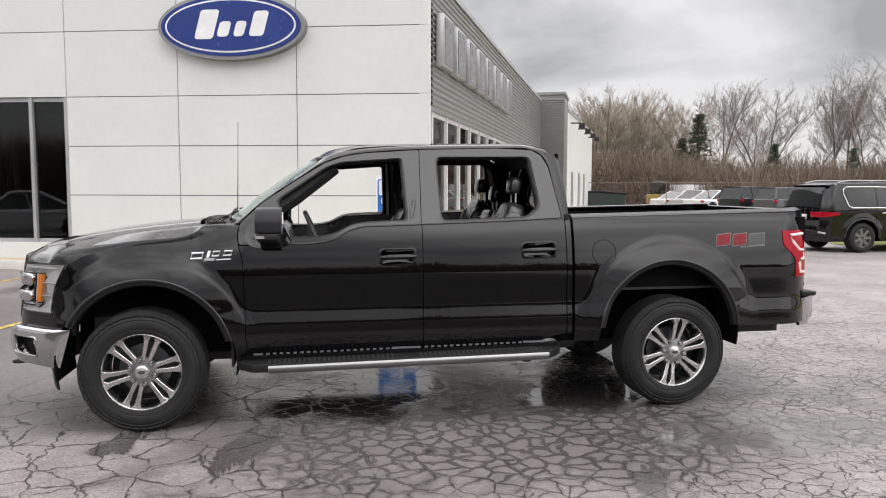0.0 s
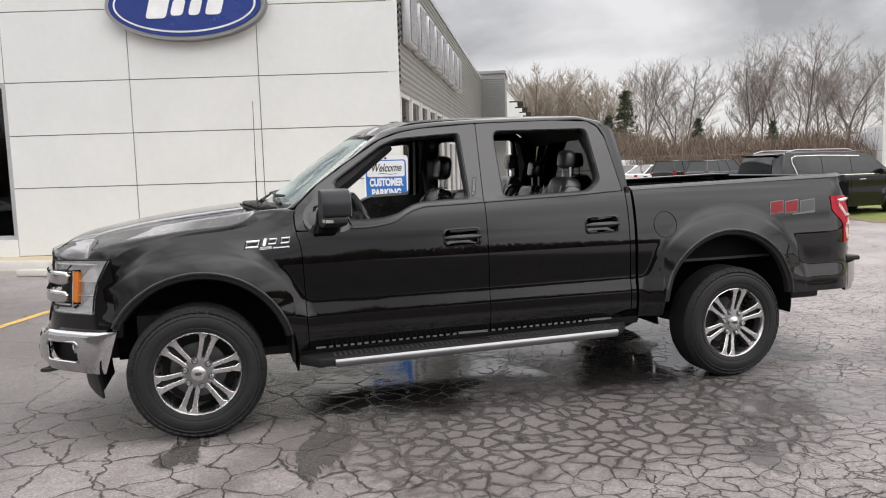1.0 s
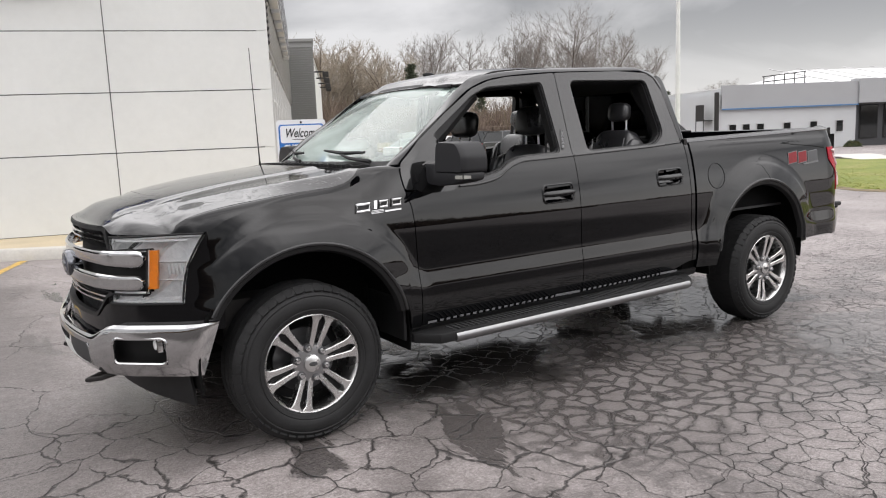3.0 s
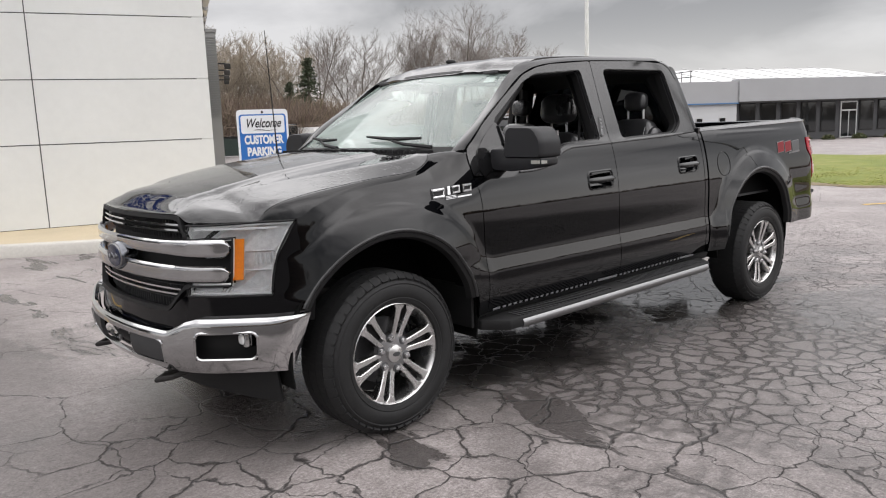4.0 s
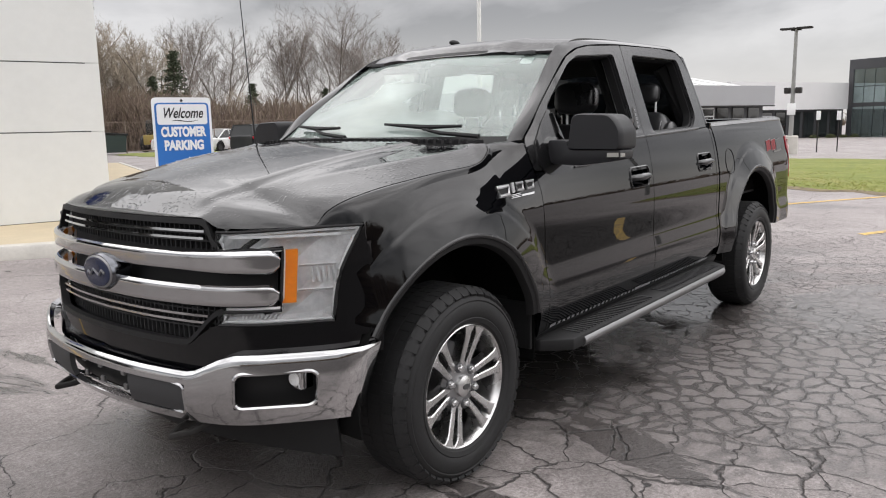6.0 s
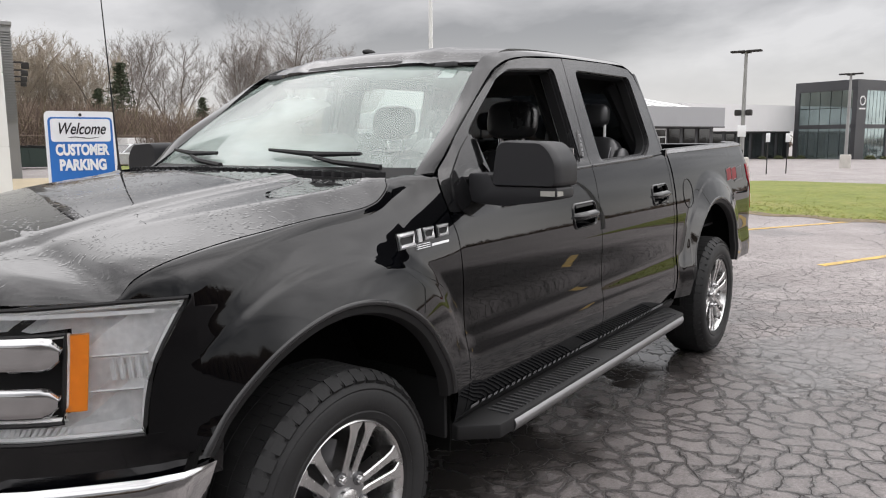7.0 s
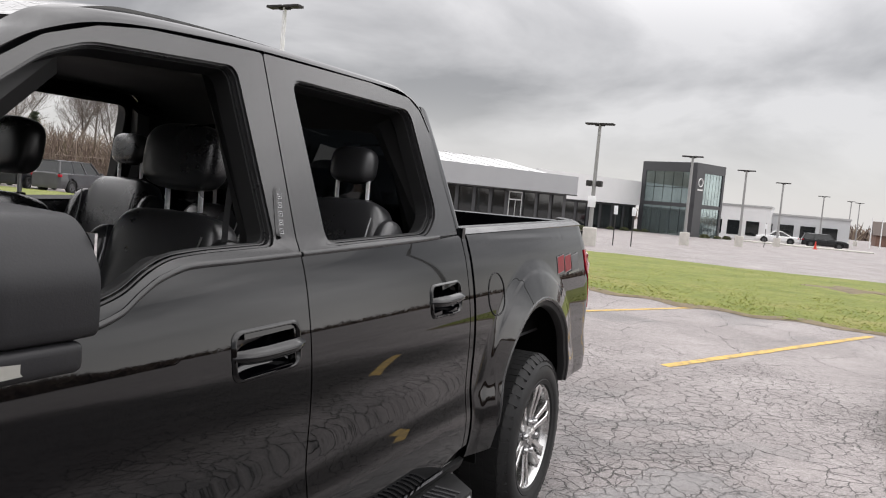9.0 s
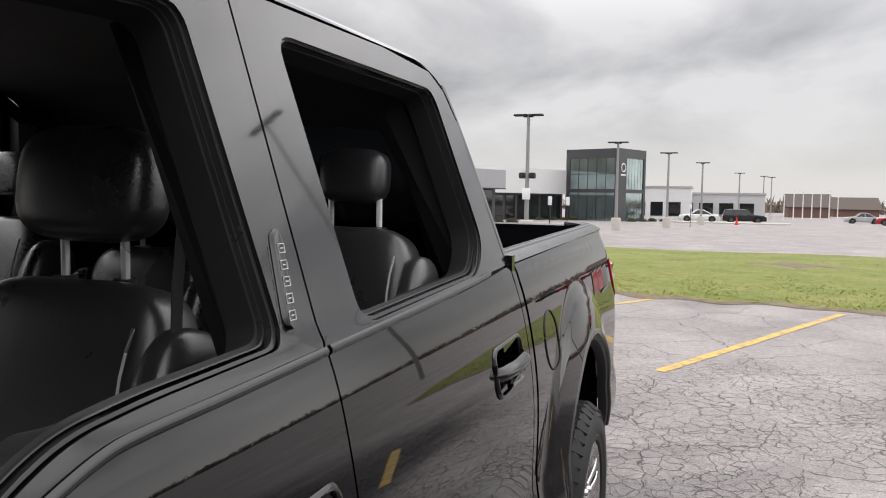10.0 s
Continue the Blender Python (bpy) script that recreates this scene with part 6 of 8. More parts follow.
for x in (-0.35, 4.35):
    bm = B()
    box(bm, x, x + 0.3, -0.7, 0.7, 0.48, 0.72)
    part("crossmember", bm, iron, truck)

# ---- wheels ----
R, RIMR, TW = 0.402, 0.246, 0.268


def road_wheel(s, x, turn):
    w = Matrix.Translation((x, s * 0.862, R - 0.004)) @ (Matrix.Identity(4) if s < 0 else Matrix.Rotation(math.pi, 4, "Z"))
    h = TW / 2
    bm = B()
    lathe(bm, [(RIMR - 0.002, -h + 0.022), (RIMR + 0.012, -h + 0.002), (RIMR + 0.030, -h - 0.004), (RIMR + 0.034, -h - 0.001), (RIMR + 0.040, -h - 0.005), (0.305, -h - 0.008), (0.335, -h - 0.006), (0.342, -h - 0.001), (0.347, -h - 0.004), (0.358, -h + 0.003), (0.362, -h + 0.009), (0.376, -h + 0.014), (0.390, -h + 0.028), (0.396, -h + 0.05), (0.398, 0), (0.396, h - 0.06), (0.390, h - 0.03), (0.372, h - 0.012), (0.315, h + 0.006), (RIMR, h - 0.02)], 96, w)
    wheel = part("wheel", bm, rubber, truck, "all-terrain tyre on an alloy wheel")
    bm = B()
    for row, (y0, y1) in ((1, (-h + 0.045, -0.035)), (2, (-0.026, 0.026)), (3, (0.035, h - 0.045))):
        for k in range(64):
            a = (k + 0.5 * (row % 2)) * math.tau / 64
            m = w @ Matrix.Rotation(-a, 4, "Y") @ Matrix.Translation((0.397 if 0 < row < 4 else 0.381, 0, 0)) @ Matrix.Rotation(0.0 if 0 < row < 4 else (0.48 if row == 0 else -0.48), 4, "Z")
            box(bm, -0.010, 0.0016, y0, y1, -0.0182, 0.0182, m=m)
    for k in range(48):
        a = k * math.tau / 48
        for side in (-1, 1):
            m = w @ Matrix.Rotation(-a, 4, "Y") @ Matrix.Translation((0.386, side * (h - 0.020), 0)) @ Matrix.Rotation(side * 0.62, 4, "Z")
            box(bm, -0.014, -0.0025 + 0.0012 * (k % 2), -0.024, 0.024, -0.0175, 0.0175, m=m)
    tagged(part("tread", bm, rubber, wheel, flat=True), kind="stuff")
    # raised blocks on the outer sidewall
    bm = B()
    for k in range(48):
        m = w @ Matrix.Rotation(-(k + 0.3) * math.tau / 48, 4, "Y")
        box(bm, 0.352, 0.374, -h - 0.0025 + 0.012, -h + 0.03, -0.013, 0.009, m=m)
    tagged(part("sidewall_blocks", bm, rubber, wheel, flat=True), kind="stuff")
    bm = B()
    lathe(bm, [(RIMR, -h + 0.020), (RIMR + 0.006, -h + 0.012), (RIMR + 0.001, -h + 0.009), (RIMR - 0.007, -h + 0.018), (RIMR - 0.014, -h + 0.05), (RIMR - 0.03, 0.02), (RIMR - 0.01, h - 0.02)], 72, w)
    rim = part("rim", bm, rim_metal, wheel)
    bm = B()
    lathe(bm, [(0.0, 0.0), (0.165, 0.0), (0.165, 0.012), (0.08, 0.014)], 40, w)
    part("brake_disc", bm, rim_dark, rim)
    bm = B()
    lathe(bm, [(RIMR - 0.028, 0.05), (0.0, 0.05)], 40, w)
    part("barrel_back", bm, black_trim, rim)
    for k in range(6):
        for d in (-1, 1):
            bm = B()
            a = k * math.tau / 6 + math.radians(turn)
            m = w @ Matrix.Rotation(-a, 4, "Y")
            y_hub, y_rim = -h + 0.036, -h + 0.016
            q = [(0.060, d * 0.005, d * 0.036), (0.100, d * 0.008, d * 0.035), (0.125, d * 0.010, d * 0.037), (0.19, d * 0.015, d * 0.046), (0.215, d * 0.017, d * 0.052), (0.228, d * 0.010, d * 0.060), (RIMR - 0.004, d * 0.004, d * 0.070)]
            rings = []
            for i, (r, t0, t1) in enumerate(q):
                y = lerp(y_hub, y_rim, smooth(0.06, 0.24, r))
                lo, hi = min(t0, t1), max(t0, t1)
                rings.append([bm.verts.new(m @ Vector((r, yy, tt))) for yy, tt in ((y + 0.05, lo), (y + 0.004, lo), (y, lo + 0.004), (y, hi - 0.004), (y + 0.004, hi), (y + 0.05, hi))])
            for a2, b2 in zip(rings, rings[1:]):
                for i in range(5):
                    bm.faces.new((a2[i], a2[i + 1], b2[i + 1], b2[i]))
            bmesh.ops.recalc_face_normals(bm, faces=bm.faces[:])
            part("spoke", bm, rim_metal, rim)
        bm = B()
        m = w @ Matrix.Rotation(-(k * math.tau / 6 + math.radians(turn)), 4, "Y")
        box(bm, 0.075, RIMR - 0.01, -h + 0.058, -h + 0.070, -0.03, 0.03, m=m)
        part("spoke_pocket", bm, black_trim, rim)
        bm = B()
        a = (k + 0.5) * math.tau / 6 + math.radians(turn)
        lathe(bm, [(0.0, -h + 0.012), (0.010, -h + 0.013), (0.0145, -h + 0.020), (0.0145, -h + 0.06)], 12, w @ Matrix.Translation((0.079 * math.cos(a), 0, 0.079 * math.sin(a))))
        part("lug_nut", bm, chrome, rim)
        bm = B()
        lathe(bm, [(0.013, -h + 0.0295), (0.021, -h + 0.0295), (0.022, -h + 0.036)], 14, w @ Matrix.Translation((0.079 * math.cos(a), 0, 0.079 * math.sin(a))))
        part("lug_seat", bm, rim_dark, rim)
    bm = B()
    lathe(bm, [(0.0, -h + 0.030), (0.060, -h + 0.032), (0.092, -h + 0.038), (0.100, -h + 0.06)], 40, w)
    part("hub", bm, satin, rim)
    bm = B()
    lathe(bm, [(0.0, -h + 0.010), (0.030, -h + 0.012), (0.042, -h + 0.018), (0.045, -h + 0.035)], 32, w)
    part("centre_cap", bm, rim_metal, rim)
    bm = B()
    disc(bm, 0.022, 0.011, -h + 0.008, -h + 0.012, w, 24)
    part("cap_mark", bm, dark_film, rim)


for s in (-1, 1):
    for x in (0.0, WHEELBASE):
        road_wheel(s, x, 12 if x < 1 else 19)

# radio mast on the far fender
bm = B()
tube(bm, [(0.45, 0.86, 1.33), (0.45, 0.863, 1.37), (0.455, 0.90, 1.75), (0.46, 0.94, 2.16)], [0.012, 0.005, 0.003, 0.0025], 6)
part("radio_mast", bm, black_trim, truck)


# ---- customer parking sign ----
def words(text, size, m, mat, parent, shear=0.0, offset=0.0, width=None, name="lettering"):
    cu = bpy.data.curves.new(name, "FONT")
    cu.body, cu.size, cu.align_x, cu.extrude, cu.shear, cu.offset = text, size, "CENTER", 0.0012, shear, offset
    tmp = bpy.data.objects.new(name, cu)
    me = bpy.data.meshes.new_from_object(tmp)
    bpy.data.objects.remove(tmp)
    xs = [v.co.x for v in me.vertices]
    k = width / (max(xs) - min(xs)) if width else 1.0
    me.transform(m @ Matrix.Diagonal((k, 1, 1, 1)))
    me.materials.clear()
    me.materials.append(mat)
    ob = new(name, me)
    ob.parent = parent
    return ob


sign_white = simple("sign_white", (0.80, 0.81, 0.82), 0.45, amount=0.05)
sign_blue = simple("sign_blue", (0.025, 0.15, 0.48), 0.45, amount=0.08)
sign_ink = simple("sign_ink", (0.012, 0.012, 0.015), 0.5)
galvanised = simple("galvanised_steel", (0.42, 0.43, 0.43), 0.45, 0.7, amount=0.15)
SB = basis(Vector((1.985, 4.572, 0)), Vector((0.562, -0.211, 0)))
board_sign = thing("parking_sign", "blue and white customer parking sign on a metal post", "sign")


def plate(name, x0, x1, z0, z1, y0, y1, r, mat, parent):
    bm = B()
    prism(bm, rounded([(x0, z0), (x1, z0), (x1, z1), (x0, z1)], r, 6), y1 - y0, SB @ Matrix.Translation((0, y0, 0)))
    return part(name, bm, mat, parent)


WB = 0.60
board = plate("board", 0.0, WB, 0.96, 1.755, 0.0, 0.012, 0.05, sign_white, board_sign)
plate("border", 0.025, WB - 0.025, 0.985, 1.70, -0.003, 0.0, 0.045, sign_blue, board)
plate("white_field", 0.045, WB - 0.045, 1.475, 1.685, -0.006, -0.003, 0.03, sign_white, board)
ROT = SB @ Matrix.Translation((WB / 2, -0.0075, 0)) @ Matrix.Rotation(math.pi / 2, 4, "X")
words("Welcome", 0.15, ROT @ Matrix.Translation((0, 1.545, 0)), sign_ink, board, 0.35, 0.002, 0.40)
bm = B()
tube(bm, [SB @ Vector((0.18 + 0.035 * k, -0.006, 1.512 + 0.006 * math.sin(k * 0.9))) for k in range(9)], [0.001, 0.004, 0.005, 0.005, 0.005, 0.004, 0.004, 0.003, 0.001], 6)
part("flourish", bm, sign_ink, board)
words("CUSTOMER", 0.135, ROT @ Matrix.Translation((0, 1.355, 0)), sign_white, board, 0, 0.007, 0.46)
words("PARKING", 0.135, ROT @ Matrix.Translation((0, 1.215, 0)), sign_white, board, 0, 0.007, 0.40)
bm = B()
prism(bm, [(0.20, 1.10), (0.34, 1.10), (0.34, 1.14), (0.42, 1.07), (0.34, 1.0), (0.34, 1.04), (0.20, 1.04)], 0.002, SB @ Matrix.Translation((0, -0.006, 0)))
part("arrow", bm, sign_white, board)
bm = B()
box(bm, WB / 2 - 0.025, WB / 2 + 0.025, 0.014, 0.045, 0.0, 1.70, 0.005, m=SB)
part("post", bm, galvanised, board_sign)
bm = B()
disc(bm, 0.014, 0.014, -0.008, 0.0, SB @ Matrix.Translation((WB / 2, 0, 1.722)), 16)
part("bolt", bm, iron, board_sign)


# ---- street lamps ----
def street_lamp(x, y, top, height_base, mat, label, head=True, r=0.09, base=True):
    g = ground_z(x)
    lamp = thing("street_lamp", label, "street lamp", "car park lamps", at=(x, y, g, 0, 0, 0))
    bm = B()
    tube(bm, [(0, 0, 0.0), (0, 0, height_base), (0, 0, top - g)], [r * 1.15, r * 1.1, r * 0.75], 12)
    part("pole", bm, mat, lamp)
    if base:
        bm = B()
        lathe(bm, [(0.0, 0.0), (0.30, 0.0), (0.30, height_base), (0.27, height_base + 0.04), (0.0, height_base + 0.04)], 24, None, "z")
        part("concrete_base", bm, pale_concrete, lamp)
    if head:
        for k in (-1, 1):
            bm = B()
            box(bm, k * 0.02, k * 0.62, -0.16, 0.16, top - g - 0.03, top - g + 0.05, 0.02, m=Matrix.Rotation(radians(90), 4, "Z"))
            part("lamp_head", bm, iron, lamp)
        bm = B()
        box(bm, -0.05, 0.05, -0.2, 0.2, top - g - 0.08, top - g + 0.03)
        part("bracket", bm, iron, lamp)
    return lamp


lamp_grey = simple("lamp_grey", (0.30, 0.30, 0.295), 0.5, 0.3)
lamp_white = simple("lamp_white", (0.72, 0.72, 0.72), 0.45)
L1 = street_lamp(32.4, 6.25, 5.07, 0.75, lamp_grey, "grey double-headed lamp post on a concrete base, speakers attached")
for x, y in ((48.2, 4.45), (59.0, 2.1), (74.0, 0.0), (100.0, -3.8), (128, -8.0), (133, -9.4)):
    street_lamp(x, y, 5.07 if x < 110 else 5.6, 0.75, lamp_grey, "grey double-headed lamp post on a pale concrete base")
street_lamp(20.4, -9.4, 10.4, 0.2, lamp_grey, "tall grey double-headed lamp post beside the lawn", r=0.07, base=False)
street_lamp(19.9, 13.5, 7.0, 0.2, lamp_white, "tall white lamp post standing in the lawn", r=0.085, base=False)
for k in (-1, 1):
    bm = B()
    box(bm, -0.16, 0.16, k * 0.11, k * 0.34, 2.55, 2.80, 0.04)
    part("loudspeaker", bm, iron, L1)
bm = B()
box(bm, -0.14, -0.11, -0.17, 0.17, 1.66, 2.14, 0.01)
part("notice", bm, sign_white, L1)
for x, y in ((35.2, 5.84), (36.3, 5.23), (64.0, 0.6)):
    t = thing("small_sign", "small white notice on a thin metal post", "sign", "small lot signs", at=(x, y, ground_z(x), 0, 0, 15))
    bm = B()
    tube(bm, [(0, 0, 0), (0, 0, 1.9)], 0.025, 6)
    part("post", bm, iron, t)
    bm = B()
    box(bm, -0.04, -0.02, -0.09, 0.09, 1.45, 1.85, 0.01)
    part("plate", bm, sign_white, t)


# ---- vehicles ----
def car(name, label, pose_m, length, width, height, colour, belt_f, hood_f, nose, tailx, kind="saloon", wheel_r=0.33, detail=True, group="parked cars"):
    """A parked vehicle, nose towards +x, origin under its middle."""
    ob = thing(name, label, "car", group)
    L, W, H = length / 2, width / 2, height
    mat = paint(name + "_paint", colour).m
    belt_z, hood_z = H * belt_f, H * hood_f
    roof_f = {"saloon": (-0.62, -0.18, 0.12, 0.42), "suv": (-0.97, -0.86, 0.16, 0.40), "pickup": (-0.22, -0.14, 0.22, 0.40)}[kind]
    xr0, xr1, xf1, xf0 = [f * L for f in roof_f]
    deck = belt_z if kind != "saloon" else belt_z * 0.98
    top = curve([(-L, deck * 0.92), (-L * 0.96, deck), (xr0, deck), (xf0, belt_z), (xf0 + 0.12 * L, hood_z + 0.03), (L * 0.8, hood_z - 0.04), (L * 0.96, hood_z - 0.13), (L, hood_z - 0.26)])
    ax = (L * 0.60, -L * 0.60)
    clearance = 0.24 if kind != "saloon" else 0.19

    def body(u, v):
        x = lerp(-L, L, u)
        half = W * (1 - 0.10 * smooth(0.72, 1, abs(x) / L) - 0.10 * smooth(0.93, 1, abs(x) / L))
        t = top(x)
        path = [(-0.93, clearance), (-1.0, clearance + 0.18), (-1.0, t * 0.55 + 0.1), (-0.97, t - 0.07), (-0.86, t), (0, t + 0.02), (0.86, t), (0.97, t - 0.07), (1.0, t * 0.55 + 0.1), (1.0, clearance + 0.18), (0.93, clearance)]
        i = v * (len(path) - 1)
        k = min(len(path) - 2, int(i))
        a, b = path[k], path[k + 1]
        return (x, half * lerp(a[0], b[0], i - k), lerp(a[1], b[1], i - k))

    def cut(u, v):
        p = body(u, v)
        return any(math.hypot(p[0] - a, p[2] - wheel_r) < wheel_r * 1.2 for a in ax) and abs(p[1]) > W * 0.85

    bm = B()
    grid(bm, body, 72, 30, (0, 0, 1), cut)
    for end in (0.0, 1.0):
        vs = [bm.verts.new(body(end, k / 10)) for k in range(11)]
        bm.faces.new(vs)
    part("body", bm, mat, ob)
    bm = B()
    box(bm, -L * 0.9, L * 0.9, -W * 0.72, W * 0.72, clearance, belt_z * 0.8)
    part("underbody", bm, black_trim, ob)
    # glasshouse
    bm = B()
    lo = [(xr0, -W * 0.86), (xf0, -W * 0.86), (xf0 + 0.03 * L, 0), (xf0, W * 0.86), (xr0, W * 0.86)]
    hi = [(xr1, -W * 0.66), (xf1, -W * 0.66), (xf1 + 0.02 * L, 0), (xf1, W * 0.66), (xr1, W * 0.66)]
    a = [bm.verts.new((x, y, belt_z - 0.03)) for x, y in lo]
    b = [bm.verts.new((x, y, H - 0.05)) for x, y in hi]
    for k in range(5):
        j = (k + 1) % 5
        bm.faces.new((a[k], a[j], b[j], b[k]))
    bmesh.ops.recalc_face_normals(bm, faces=bm.faces[:])
    part("glasshouse", bm, car_glass, ob)
    bm = B()
    grid(bm, lambda u, v: (lerp(xr1 - 0.04, xf1 + 0.04, u), lerp(-W * 0.69, W * 0.69, v), H - 0.045 * (2 * v - 1) ** 4 - 0.03 * abs(2 * u - 1) ** 3), 12, 12, (0, 0, 1))
    thicken(bm, 0.04)
    part("roof", bm, mat, ob)
    for sgn in (-1, 1):
        mids = [0.5] if kind == "pickup" else ([0.36, 0.66] if kind == "suv" else [0.5])
        for f in [0.0, 1.0] + mids:
            bm = B()
            p0 = Vector((lerp(xr0, xf0, f), sgn * W * 0.867, belt_z - 0.03))
            p1 = Vector((lerp(xr1, xf1, f), sgn * W * 0.667, H - 0.05))
            tube(bm, [p0, p1], 0.045 if f in (0.0, 1.0) else 0.028, 4)
            part("pillar", bm, mat, ob)
        bm = B()
        box(bm, L * 0.86, L * 0.965, sgn * W * 0.55, sgn * W * 0.84, hood_z - 0.22, hood_z - 0.08, 0.03)
        part("headlight", bm, white_lens, ob)
        bm = B()
        box(bm, -L * 0.985, -L * 0.90, sgn * W * 0.60, sgn * W * 0.93, belt_z * 0.78, belt_z * 0.92, 0.03)
        part("tail_light", bm, red_lens, ob)
        bm = B()
        box(bm, xf0 - 0.12, xf0 + 0.02, sgn * W * 0.95, sgn * W * 1.1, belt_z - 0.02, belt_z + 0.10, 0.03)
        part("door_mirror", bm, mat, ob)
        for a0 in ax:
            m = Matrix.Translation((a0, sgn * (W - 0.11), wheel_r)) @ (Matrix.Identity(4) if sgn < 0 else Matrix.Rotation(math.pi, 4, "Z"))
            bm = B()
            lathe(bm, [(wheel_r * 0.6, -0.105), (wheel_r * 0.85, -0.115), (wheel_r, -0.08), (wheel_r, 0.08), (wheel_r * 0.6, 0.1)], 28, m)
            wh = part("wheel", bm, rubber, ob)
            bm = B()
            lathe(bm, [(0, -0.08), (wheel_r * 0.2, -0.085), (wheel_r * 0.24, -0.06), (wheel_r * 0.55, -0.055), (wheel_r * 0.62, -0.10)], 20, m)
            for k in range(5):
                box(bm, 0.03, wheel_r * 0.58, -0.09, -0.06, -0.03, 0.03, m=m @ Matrix.Rotation(k * math.tau / 5, 4, "Y"))
            part("rim", bm, rim_dark, wh)
    if detail:
        for sgn in (-1, 1):
            pts = [Vector((lerp(xr0, xf0, f), sgn * W * 0.88, belt_z - 0.02)) for f in (0, 0.25, 0.5, 0.75, 1.0)]
            if kind == "suv":
                pts = [Vector((xr0 + 0.22 * L, sgn * W * 0.70, H - 0.10)), Vector((xr0 + 0.17 * L, sgn * W * 0.78, lerp(belt_z, H, 0.5))), Vector((xr0 + 0.26 * L, sgn * W * 0.88, belt_z + 0.02))] + pts[2:]
            bm = B()
            tube(bm, pts, 0.02, 6)
            part("window_trim", bm, chrome, ob)
            for f in (0.34, 0.66):
                bm = B()
                box(bm, lerp(xr0, xf0, f) - 0.09, lerp(xr0, xf0, f) + 0.09, sgn * W * 0.99, sgn * W * 1.02, belt_z - 0.16, belt_z - 0.125, 0.01)
                part("door_handle", bm, chrome, ob)
            if kind == "suv":
                bm = B()
                tube(bm, [(xr1 + 0.1, sgn * W * 0.60, H + 0.03), (xf1 - 0.05, sgn * W * 0.60, H + 0.03)], 0.022, 6)
                part("roof_rail", bm, satin, ob)
        bm = B()
        box(bm, -L * 1.0, -L * 0.93, -W * 0.8, W * 0.8, clearance + 0.1, clearance + 0.24, 0.03)
        part("rear_bumper", bm, chrome if kind == "suv" else black_trim, ob)
    ob.matrix_world = pose_m
    return ob


car_glass = simple("dark_car_glass", (0.012, 0.014, 0.015), 0.04, amount=0.05, spread=0.0)


